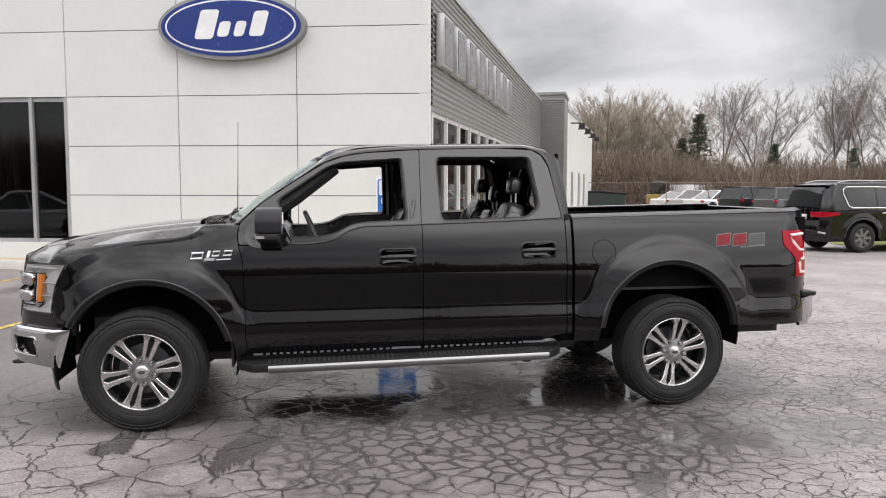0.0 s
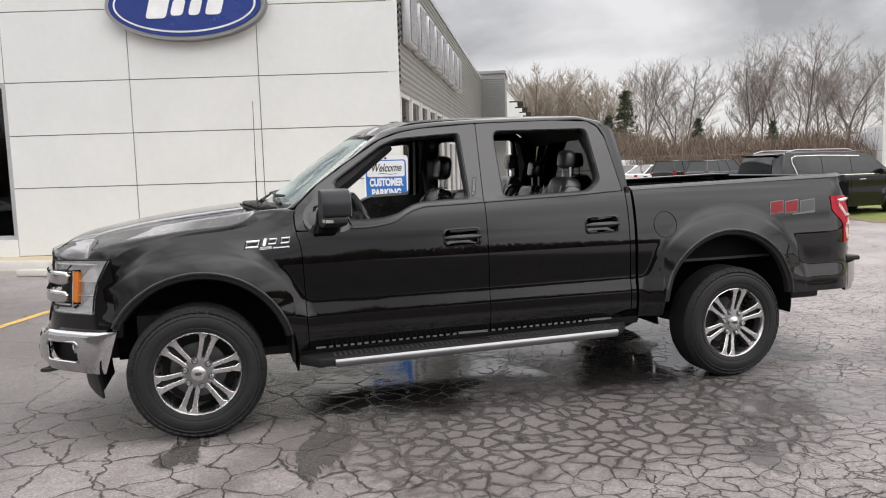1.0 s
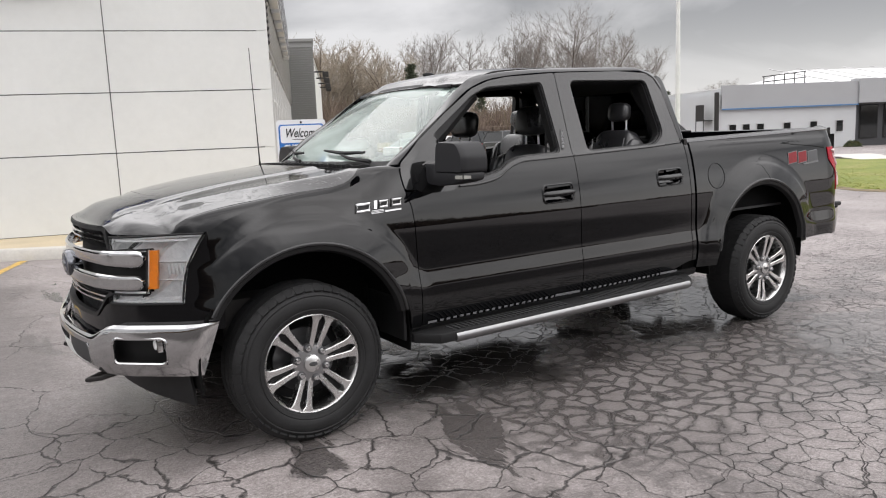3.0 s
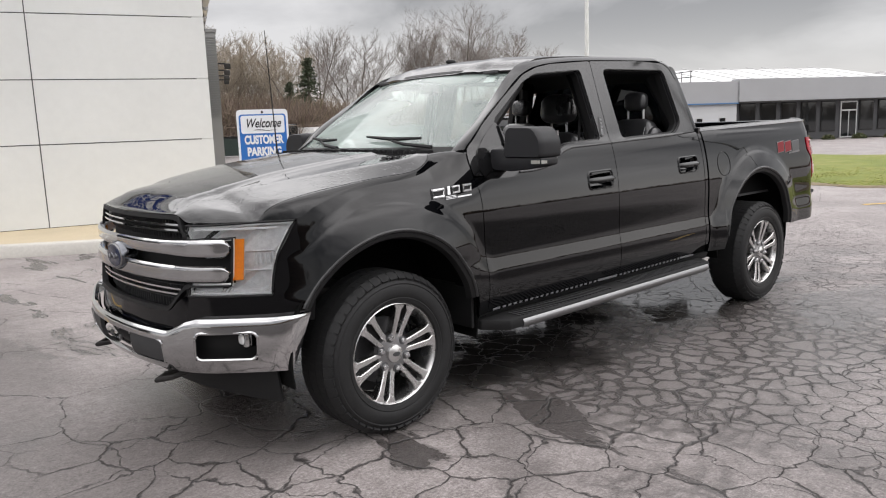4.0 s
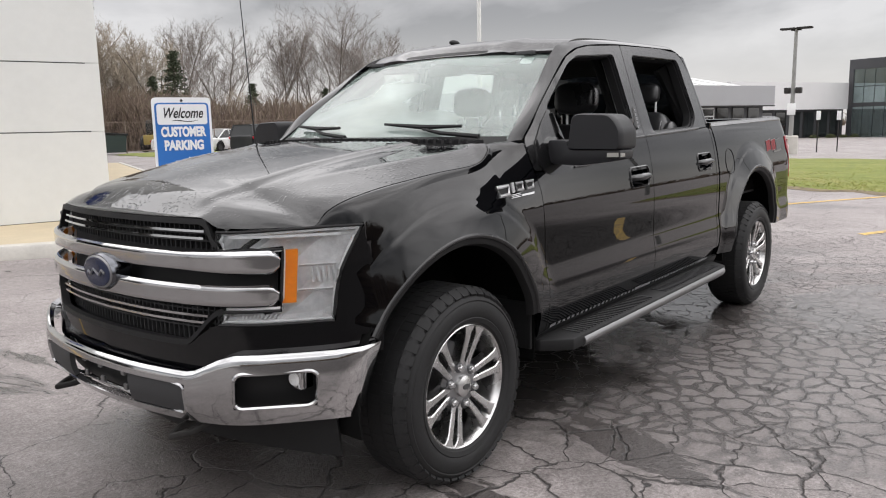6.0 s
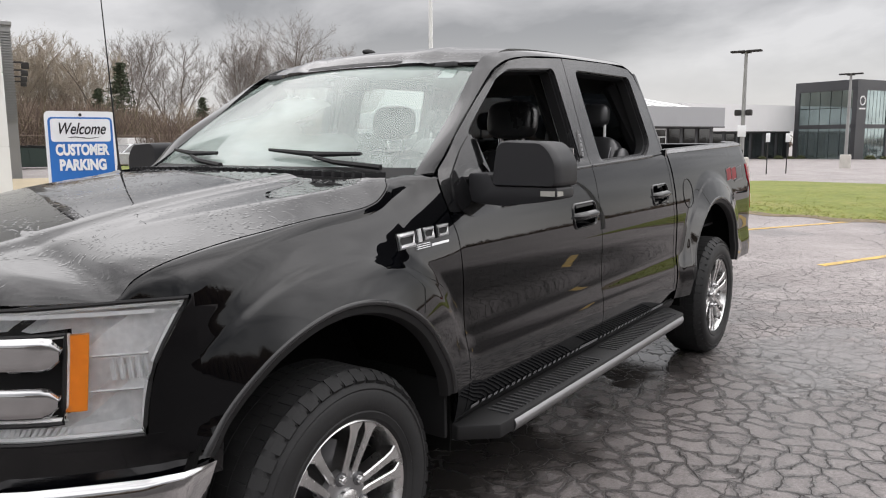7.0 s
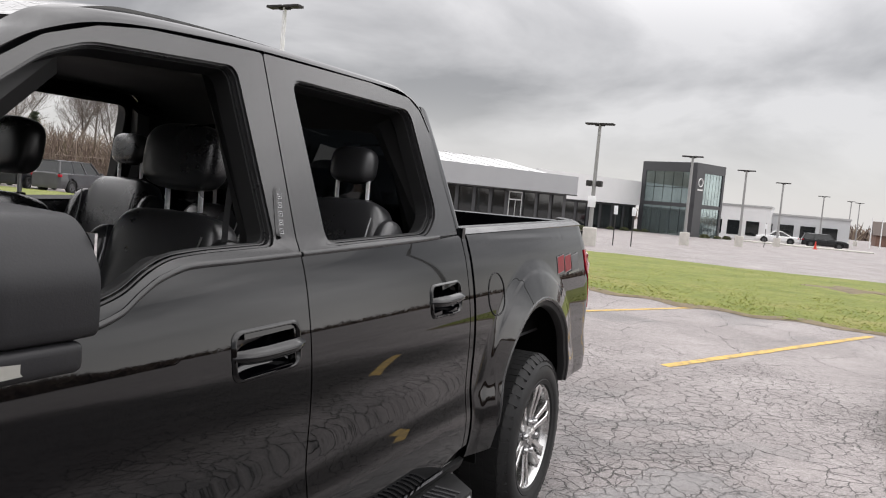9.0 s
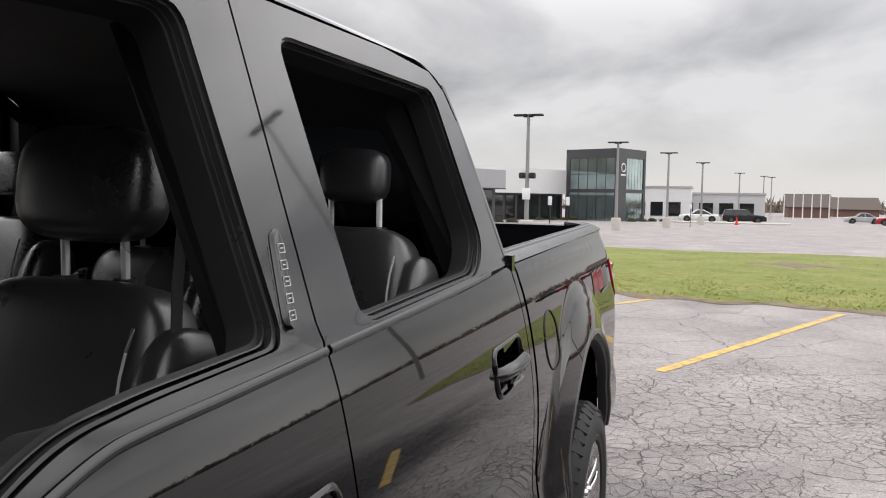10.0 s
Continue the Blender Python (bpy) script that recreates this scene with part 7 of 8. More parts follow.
def large_suv(pose_m):
    """A big parked SUV, nose towards +x, origin under its middle."""
    ob = thing("large_suv", "black large SUV with chrome window trim and roof rails", "car", "parked cars")
    mat = paint("suv_paint", (0.004, 0.004, 0.005)).m
    L, W, H, R0, BELT = 2.38, 0.91, 1.68, 0.365, 1.08
    ax = (1.42, -1.36)
    roof_line = curve([(-L, 1.60), (-2.28, 1.645), (-1.6, 1.69), (-0.6, 1.70), (0.2, 1.665), (0.5, 1.60), (1.18, 1.15), (1.32, 1.10), (1.9, 1.06), (2.25, 0.98), (L, 0.84)])
    plan = lambda x: 1 - 0.05 * smooth(1.2, 2.1, abs(x)) - 0.22 * smooth(2.05, 2.42, abs(x)) ** 2
    low = lambda x: max([0.27] + [R0 + math.sqrt(max(0, 0.46 ** 2 - (x - a) ** 2)) - 0.01 for a in ax if abs(x - a) < 0.46])

    def side(x, z, off=0.0):
        w = W * (1 - 0.03 * smooth(0.6, 0.27, z) - 0.012 * smooth(0.95, 0.8, z))
        w -= 0.15 * max(0, (z - BELT) / (H - BELT)) ** 1.25
        w += 0.018 * sum(smooth(0.60, 0.50, math.hypot(x - a, z - R0)) for a in ax)
        return w * plan(x) + off

    def lean(x, z):
        return x + 0.20 * max(0, (z - 0.95) / 0.75) ** 1.6 * smooth(-1.6, -2.38, x)

    bm = B()
    for k in (-1, 1):
        grid(bm, lambda u, v: (lean(lerp(-L, L, u), lerp(low(lerp(-L, L, u)), roof_line(lerp(-L, L, u)), v)), k * side(lerp(-L, L, u), lerp(low(lerp(-L, L, u)), roof_line(lerp(-L, L, u)), v)), lerp(low(lerp(-L, L, u)), roof_line(lerp(-L, L, u)), v)), 110, 26, (0, k, 0))
    grid(bm, lambda u, v: (lean(lerp(-L, L, u), roof_line(lerp(-L, L, u))), side(lerp(-L, L, u), roof_line(lerp(-L, L, u))) * (2 * v - 1), roof_line(lerp(-L, L, u)) + 0.035 * (1 - (2 * v - 1) ** 4)), 110, 10, (0, 0, 1))
    for e, k in ((-L, -1), (L, 1)):
        grid(bm, lambda u, v: (lean(e, lerp(0.27, roof_line(e), v)) + k * 0.05 * (1 - (2 * u - 1) ** 2), side(e, lerp(0.27, roof_line(e), v)) * (2 * u - 1), lerp(0.27, roof_line(e), v)), 12, 14, (k, 0, 0))
    bmesh.ops.remove_doubles(bm, verts=bm.verts[:], dist=0.002)
    part("body", bm, mat, ob)
    bm = B()
    box(bm, -L * 0.93, L * 0.93, -0.60, 0.60, 0.25, 0.9)
    part("underbody", bm, matt_black, ob)
    for k in (-1, 1):
        top_w, low_w = lambda x: min(roof_line(x) - 0.10, 1.585), BELT + 0.03
        for x0, x1 in ((-1.86, -1.02), (-0.98, -0.12), (-0.08, 0.92)):
            bm = B()

            def pane_p(u, v):
                x = lerp(x0, x1, u)
                hi = max(low_w + 0.01, top_w(x))
                x += 0.16 * (1 - v) * (1 - u) * (x0 < -1.5)
                z = lerp(low_w, hi, v)
                return (lean(x, z), k * side(x, z, 0.008), z)

            grid(bm, pane_p, 16, 8, (0, k, 0))
            part("window", bm, car_glass, ob)
        trim = [(0.98, low_w - 0.012), (0.2, low_w - 0.012), (-1.0, low_w - 0.012), (-1.66, low_w - 0.012), (-1.76, low_w + 0.04), (-1.90, 1.46), (-1.885, 1.56), (-1.78, 1.605), (-1.0, 1.61), (0.2, 1.575)]
        bm = B()
        tube(bm, [(lean(x, z), k * side(x, z, 0.012), z) for x, z in trim], 0.017, 6)
        part("window_trim", bm, chrome, ob, "chrome window surround")
        bm = B()
        tube(bm, [(-1.9, k * 0.62, 1.70), (-1.6, k * 0.625, 1.765), (0.0, k * 0.625, 1.76), (0.25, k * 0.615, 1.685)], 0.020, 6)
        part("roof_rail", bm, satin, ob)
        for x in (-0.78, 0.22):
            bm = B()
            tube(bm, [(x - 0.10, k * side(x - 0.1, 0.97, 0.004), 0.97), (x - 0.09, k * side(x, 0.97, 0.035), 0.972), (x + 0.09, k * side(x, 0.97, 0.035), 0.972), (x + 0.10, k * side(x + 0.1, 0.97, 0.004), 0.97)], 0.013, 6)
            part("door_handle", bm, chrome, ob)
        for x in (-1.0, -0.1, 0.98):
            bm = B()
            tube(bm, [(x, k * side(x, z, 0.0005), z) for z in (0.36, 0.5, 0.7, 0.9, BELT)], 0.005, 4)
            part("door_gap", bm, matt_black, ob)
        for a in ax:
            bm = B()
            tube(bm, [(a + 0.465 * math.cos(q), k * side(a + 0.465 * math.cos(q), R0 + 0.465 * math.sin(q), 0.006), R0 + 0.465 * math.sin(q)) for q in [math.pi * (0.0 + i / 24) for i in range(25)] if R0 + 0.465 * math.sin(q) > 0.3], 0.022, 6)
            part("arch_flare", bm, dark_trim, ob)
            m = Matrix.Translation((a, k * 0.80, R0)) @ (Matrix.Identity(4) if k < 0 else Matrix.Rotation(math.pi, 4, "Z"))
            bm = B()
            lathe(bm, [(0.235, -0.105), (0.26, -0.12), (0.31, -0.125), (0.35, -0.105), (0.365, -0.06), (0.365, 0.10), (0.25, 0.12)], 40, m)
            wh = part("wheel", bm, rubber, ob)
            bm = B()
            lathe(bm, [(0.24, -0.10), (0.236, -0.115), (0.222, -0.112), (0.215, -0.04), (0.0, -0.03)], 36, m)
            part("rim", bm, rim_dark, wh)
            for i in range(7):
                bm = B()
                for d in (-1, 1):
                    box(bm, 0.03, 0.225, -0.112, -0.09, d * 0.017 - 0.009, d * 0.017 + 0.009, m=m @ Matrix.Rotation(i * math.tau / 7, 4, "Y"))
                part("spoke", bm, satin, wh)
        # wrap-round tail lamp and lower bumper trim
        bm = B()
        grid(bm, lambda u, v: (lean(lerp(-2.375, -1.98, u), lerp(0.86, 1.00, v)), k * side(lerp(-2.375, -1.98, u), lerp(0.86, 1.0, v), 0.012), lerp(lerp(0.86, 0.93, u), lerp(1.0, 0.985, u), v)), 10, 4, (0, k, 0))
        thicken(bm, 0.02)
        part("tail_lamp", bm, red_lens, ob)
        bm = B()
        box(bm, -2.42, -2.36, k * 0.36, k * 0.72, 0.86, 1.0, 0.02)
        part("tail_lamp", bm, red_lens, ob)
        bm = B()
        grid(bm, lambda u, v: (lerp(-2.40, -1.88, u), k * side(lerp(-2.38, -1.88, u), 0.5, 0.020 * (1 - u)), lerp(0.40, 0.66, v)), 10, 4, (0, k, 0))
        thicken(bm, 0.02)
        part("bumper_side", bm, mat, ob)
        bm = B()
        tube(bm, [(-2.435, k * 0.35, 0.50), (-2.42, k * 0.70, 0.50), (-2.28, k * (side(-2.28, 0.48) + 0.02), 0.47)], 0.028, 6)
        part("bumper_trim", bm, satin, ob)
        bm = B()
        box(bm, 0.72, 0.90, k * 0.93, k * 1.08, 1.08, 1.24, 0.03)
        part("door_mirror", bm, mat, ob)
    bm = B()
    grid(bm, lambda u, v: (lean(-L, lerp(1.12, 1.55, v)) - 0.06 + 0.045 * (2 * u - 1) ** 2, 0.66 * (2 * u - 1) * lerp(1, 0.88, v), lerp(1.12, 1.55, v)), 10, 6, (-1, 0, 0))
    part("rear_window", bm, car_glass, ob)
    bm = B()
    grid(bm, lambda u, v: (lean(-2.3, 1.66) - 0.16 + 0.22 * v + 0.05 * (2 * u - 1) ** 2, 0.68 * (2 * u - 1), 1.655 + 0.02 * v), 10, 3, (0, 0, 1))
    thicken(bm, 0.03)
    part("spoiler", bm, mat, ob)
    bm = B()
    box(bm, -2.47, -2.40, -0.70, 0.70, 0.42, 0.66, 0.03)
    part("rear_bumper", bm, mat, ob)
    bm = B()
    box(bm, -2.452, -2.44, -0.26, 0.26, 0.80, 0.93, 0.008)
    part("number_plate", bm, sign_white, ob, "plain pale plate")
    bm = B()
    grid(bm, lambda u, v: (lerp(0.56, 1.16, u), lerp(-0.72, 0.72, v) * lerp(0.95, 1.1, u), roof_line(lerp(0.56, 1.16, u)) + 0.042 - 0.03 * (2 * v - 1) ** 4), 8, 8, (1, 0, 1))
    part("windscreen", bm, car_glass, ob)
    ob.matrix_world = pose_m
    return ob


large_suv(pose(15.75, 11.30, 0, 0, 0, 0))


def at_view(az, d, turn, eye=(1.09, -6.03)):
    x, y = eye[0] + d * math.cos(radians(az)), eye[1] + d * math.sin(radians(az))
    return pose(x, y, ground_z(x), 0, 0, turn)


YARD = [
    ("pickup", "red pickup truck parked behind the fence", 65.9, 70, 62, (0.40, 0.05, 0.02), "pickup", 1.7),
    ("car", "white saloon car parked behind the fence", 62.6, 55, 20, (0.72, 0.72, 0.72), "saloon", 1.45),
    ("car", "silver hatchback parked behind the fence", 61.5, 54, 30, (0.45, 0.46, 0.47), "saloon", 1.5),
    ("car", "white saloon car parked behind the fence", 60.2, 53, 18, (0.70, 0.70, 0.70), "saloon", 1.5),
    ("suv", "dark SUV parked behind the fence", 57.9, 50, 25, (0.015, 0.016, 0.018), "suv", 1.75),
    ("suv", "grey SUV parked behind the fence", 55.3, 48, 14, (0.06, 0.06, 0.065), "suv", 1.7),
    ("suv", "dark SUV parked behind the fence", 70.5, 60, 10, (0.02, 0.02, 0.022), "suv", 1.7),
]
for nm, lab, az, d, turn, col, kind, h in YARD:
    car(nm, lab, at_view(az, d, turn), 4.6 if kind != "pickup" else 5.4, 1.85, h, col, 0.62, 0.6, 0, 0, kind, 0.34, False)
car("car", "white saloon car in the far lot", pose(94.5, 0.6, ground_z(94), 0, 0, 95), 4.6, 1.8, 1.45, (0.75, 0.75, 0.75), 0.62, 0.6, 0, 0, "saloon", 0.33, False)
car("suv", "black SUV in the far lot", pose(92, -4.2, ground_z(92), 0, 0, 275), 4.6, 1.85, 1.55, (0.012, 0.012, 0.013), 0.62, 0.6, 0, 0, "suv", 0.34, False)
car("car", "red saloon car in the far lot", pose(100, -20.9, ground_z(100), 0, 0, 80), 4.5, 1.8, 1.45, (0.35, 0.02, 0.025), 0.62, 0.6, 0, 0, "saloon", 0.33, False)
for x, y, col in ((113, -19.4, (0.35, 0.36, 0.36)), (116, -24, (0.65, 0.65, 0.65)), (110, -27, (0.02, 0.02, 0.02))):
    car("car", "small parked car in the far lot", pose(x, y, ground_z(x), 0, 0, 90), 4.4, 1.8, 1.45, col, 0.62, 0.6, 0, 0, "saloon", 0.33, False)
car("car", "silver saloon car parked before the showroom window", pose(-11.4, 4.9, 0, 0, 0, 131), 4.7, 1.85, 1.48, (0.55, 0.56, 0.57), 0.62, 0.6, 0, 0, "saloon", 0.34)
# small yellow tractor in the yard
tr = thing("tractor", "small muddy yellow tractor behind the fence", "tractor")
for nm, b, mat in (("body", (-1.1, 1.0, -0.45, 0.45, 0.5, 1.15), simple("dull_yellow", (0.30, 0.22, 0.05), 0.6)), ("cab", (-0.6, 0.3, -0.5, 0.5, 1.15, 2.1), car_glass), ("bucket", (1.1, 1.7, -0.8, 0.8, 0.1, 0.6), iron)):
    bm = B()
    box(bm, *b, 0.05)
    part(nm, bm, mat, tr)
for x, r in ((-0.6, 0.55), (0.7, 0.4)):
    for s in (-1, 1):
        bm = B()
        lathe(bm, [(0.0, -0.12), (r * 0.5, -0.13), (r * 0.9, -0.14), (r, -0.08), (r, 0.08), (0, 0.1)], 20, Matrix.Translation((x, s * 0.62, r)))
        part("wheel", bm, rubber, tr)
tr.matrix_world = at_view(64.1, 57, 30)
# white box trailer and dark bin
tl = thing("box_trailer", "plain white box trailer behind the fence", "trailer")
bm = B()
box(bm, -1.5, 1.5, -0.9, 0.9, 0.4, 1.9, 0.05)
part("box", bm, simple("trailer_white", (0.68, 0.68, 0.67), 0.5), tl)
for s in (-1, 1):
    bm = B()
    lathe(bm, [(0, -0.1), (0.33, -0.1), (0.33, 0.1), (0, 0.1)], 20, Matrix.Translation((0, s * 0.85, 0.33)))
    part("wheel", bm, rubber, tl)
tl.matrix_world = at_view(61.9, 61, 20)
for az in (68.4, 67.6):
    bn = thing("refuse_bin", "dark green steel refuse bin beside the wing", "bin", "refuse bins")
    bm = B()
    prism(bm, [(-0.9, 0.1), (0.9, 0.1), (1.0, 1.15), (-1.0, 1.3)], 1.2)
    part("body", bm, simple("bin_green", (0.02, 0.035, 0.03), 0.6), bn)
    bm = B()
    box(bm, -1.02, 1.02, -0.03, 1.23, 1.18, 1.30, 0.02, m=Matrix.Rotation(radians(4), 4, "Y"))
    part("lid", bm, black_trim, bn)
    bn.matrix_world = at_view(az, 52, -20)

# ---- chain-link fence ----
fence = thing("chain_link_fence", "rusty chain-link fence on steel posts round the yard", "fence")
F0, F1 = Vector((19.5, 43.0, 0)), Vector((45.0, 29.5, 0))
FB = basis(F0, F1 - F0)
flen = (F1 - F0).length
rust = simple("rusty_steel", (0.22, 0.17, 0.14), 0.6, 0.4, amount=0.3)
for k in range(12):
    x = flen * k / 11
    bm = B()
    tube(bm, [FB @ Vector((x, 0, -0.4)), FB @ Vector((x, 0, 2.0 if k not in (4, 5) else 2.9))], 0.035, 6)
    part("post", bm, rust, fence)
for z in (1.9, 0.15):
    bm = B()
    tube(bm, [FB @ Vector((0, 0, z)), FB @ Vector((flen, 0, z))], 0.022, 6)
    part("rail", bm, rust, fence)
verts, faces = [], []
for d in (-1, 1):
    for k in range(int(flen / 0.11)):
        x = k * 0.11
        p, q = FB @ Vector((x, 0.0, 0.1)), FB @ Vector((min(flen, max(0, x + d * 1.75)), 0.0, 1.9))
        n0 = len(verts)
        w = Vector((0.003, 0.0, 0.0))
        verts += [p - w, p + w, q + w, q - w]
        faces.append((n0, n0 + 1, n0 + 2, n0 + 3))
me = bpy.data.meshes.new("wire_mesh")
me.from_pydata(verts, [], faces)
me.materials.append(rust)
wire = new("wire_mesh", me)
wire.parent = fence
tagged(wire, kind="stuff")


# ---- trees ----
bark = simple("grey_bark", (0.135, 0.115, 0.100), 0.9, amount=0.3, scale=4)
twig_mat = simple("bare_twigs", (0.21, 0.185, 0.165), 0.9, amount=0.3, scale=0.5)
pale_twig = simple("budding_twigs", (0.30, 0.255, 0.20), 0.9, amount=0.3, scale=0.4)
needle = simple("dark_needles", (0.060, 0.072, 0.042), 0.9, amount=0.5, scale=0.8)
brush_mat = Mat("brown_thicket", (0.15, 0.11, 0.085), 0.95)
gi = brush_mat.n.new("ShaderNodeNewGeometry")
brush_mat.put(Base_Color=brush_mat.ramp(gi.outputs["Random Per Island"], [(0.0, (0.09, 0.065, 0.05)), (0.5, (0.17, 0.125, 0.10)), (0.85, (0.26, 0.205, 0.16)), (1.0, (0.12, 0.11, 0.05))]))


def rod(verts, faces, pts, rs, n=3):
    base = None
    for i, p in enumerate(pts):
        d = (pts[min(i + 1, len(pts) - 1)] - pts[max(i - 1, 0)]).normalized()
        a = d.orthogonal().normalized()
        b = d.cross(a)
        now = len(verts)
        for k in range(n):
            verts.append(p + (a * math.cos(k * math.tau / n) + b * math.sin(k * math.tau / n)) * rs[i])
        if base is not None:
            for k in range(n):
                faces.append((base + k, base + (k + 1) % n, now + (k + 1) % n, now + k))
        base = now


def limb(rng, start, way, length, radius, out, rise, steps=4, n=3):
    """One bending, tapering limb; gives its points."""
    pts, p, d = [start], start.copy(), way.normalized()
    for i in range(steps):
        d = (d + Vector((rng.gauss(0, 0.13), rng.gauss(0, 0.13), rise + rng.gauss(0, 0.05)))).normalized()
        p = p + d * length / steps
        pts.append(p.copy())
    rod(*out, pts, [radius * (1 - 0.75 * i / steps) for i in range(steps + 1)], n)
    return pts


def along(pts, f):
    i = min(len(pts) - 2, int(f * (len(pts) - 1)))
    return pts[i].lerp(pts[i + 1], f * (len(pts) - 1) - i), (pts[i + 1] - pts[i]).normalized()


def tree(seed, h, stems, mat, wide=0.30, low=0.34, label="bare grey deciduous tree behind the fence", r=0.12):
    """A bare tree: one or more upright leaders with rising limbs that fill an oval crown."""
    rng = random.Random(seed)
    ob = thing("bare_tree", label, "tree", "bare trees")
    out = [([], []), ([], [])]
    for k in range(stems):
        turn = rng.uniform(0, math.tau) if stems < 2 else k * math.tau / stems + rng.uniform(-0.5, 0.5)
        tilt = 0.02 if stems == 1 else rng.uniform(0.05, 0.10)
        top = h * (1.0 if k == 0 else rng.uniform(0.78, 0.97))
        lead = limb(rng, Vector((0.18 * math.cos(turn), 0.18 * math.sin(turn), -0.6)), Vector((tilt * math.cos(turn), tilt * math.sin(turn), 1)), top, r * rng.uniform(0.8, 1.1), out[0], 0.03, 9, 6)
        for i in range(20 if stems < 3 else 14):
            f = low + (0.97 - low) * ((i + rng.random()) / (20 if stems < 3 else 14))
            q, d = along(lead, f)
            a = i * 2.4 + rng.uniform(-0.5, 0.5)
            reach = h * wide * (math.sin(math.pi * min(1, (1.06 - f) / (1.25 - low))) ** 0.7) * rng.uniform(0.75, 1.2)
            side = Vector((math.cos(a), math.sin(a), 0))
            main = limb(rng, q + Vector((0, 0, -0.02 * h)), side * 0.9 + Vector((0, 0, rng.uniform(0.65, 1.15))), reach, max(0.022, r * 0.46 * (1.15 - f)), out[1], 0.06, 5, 4)
            for j in range(8):
                g = 0.18 + 0.80 * (j + rng.random()) / 8
                q2, d2 = along(main, min(0.98, g))
                s2 = d2.orthogonal().normalized()
                s2.rotate(Matrix.Rotation(rng.uniform(0, math.tau), 3, d2))
                sub = limb(rng, q2, d2 * 0.9 + s2 * 0.75 + Vector((0, 0, 0.25)), reach * rng.uniform(0.28, 0.5) * (1.15 - 0.5 * g), 0.017, out[1], 0.08, 3, 3)
                for m in range(6):
                    q3, d3 = along(sub, rng.uniform(0.15, 1.0) * 0.999)
                    s3 = d3.orthogonal().normalized()
                    s3.rotate(Matrix.Rotation(rng.uniform(0, math.tau), 3, d3))
                    fine = limb(rng, q3, d3 + s3 * 0.8 + Vector((0, 0, 0.2)), reach * rng.uniform(0.14, 0.26), 0.0075, out[1], 0.08, 2, 3)
                    for m2 in range(2):
                        q4, d4 = along(fine, rng.uniform(0.2, 0.95))
                        s4 = d4.orthogonal().normalized()
                        s4.rotate(Matrix.Rotation(rng.uniform(0, math.tau), 3, d4))
                        limb(rng, q4, d4 + s4 * 0.8, reach * rng.uniform(0.07, 0.13), 0.0052, out[1], 0.05, 1, 3)
    for nm, (v, f), m2 in (("trunk", out[0], bark), ("crown", out[1], mat)):
        me = bpy.data.meshes.new(nm)
        me.from_pydata(v, [], f)
        me.materials.append(m2)
        o = new(nm, me)
        o.parent = ob
    return ob


def put_tree(ob, az, d, turn, k=1.0, eye=(-1.0, -4.7), first=False):
    x, y = eye[0] + d * math.cos(radians(az)), eye[1] + d * math.sin(radians(az))
    m = pose(x, y, ground_z(x), 0, 0, turn) @ Matrix.Scale(k, 4)
    if first:
        ob.matrix_world = m
    else:
        c = copy_thing(ob, pose(x, y, ground_z(x), 0, 0, turn))
        c.scale = (k, k, k)


TALL = [tree(11, 11.5, 2, twig_mat, 0.34, 0.40), tree(23, 11.5, 3, twig_mat, 0.30, 0.38), tree(37, 12.0, 1, twig_mat, 0.38, 0.42, r=0.16)]
PALE = [tree(51, 7.2, 3, pale_twig, 0.34, 0.12, "pale budding tree at the edge of the thicket", 0.08), tree(64, 6.4, 4, pale_twig, 0.38, 0.08, "pale budding tree at the edge of the thicket", 0.07)]
SPOTS = [(58.5, 108, 1.36), (55.7, 110, 1.38), (52.6, 108, 1.45), (51.2, 112, 1.34), (49.6, 110, 1.32), (48.4, 107, 1.40), (47.0, 113, 1.22), (45.3, 108, 1.32), (44.0, 110, 1.26), (42.8, 109, 1.08), (56.4, 116, 1.15), (53.6, 118, 1.15)]
for i, (az, d, k) in enumerate(SPOTS):
    t = TALL[i % 3]
    put_tree(t, az, d, 77 * i, k, first=i < 3)
PSPOTS = [(70.5, 66, 1.0), (68.6, 64, 1.05), (66.8, 63, 1.1), (65.2, 66, 1.1), (63.6, 64, 1.05), (62.2, 66, 1.1), (60.8, 63, 0.95), (72.5, 70, 1.1), (74.5, 70, 1.0), (58.3, 62, 0.7), (55.2, 62, 0.65), (69.5, 72, 1.2), (64.5, 73, 1.2), (67.6, 70, 1.2), (51.6, 62, 0.55), (48.2, 62, 0.55)]
for i, (az, d, k) in enumerate(PSPOTS):
    put_tree(PALE[i % 2], az, d * 1.4, 53 * i, k * (1.75 if az > 59.5 else 1.4), first=i < 2)


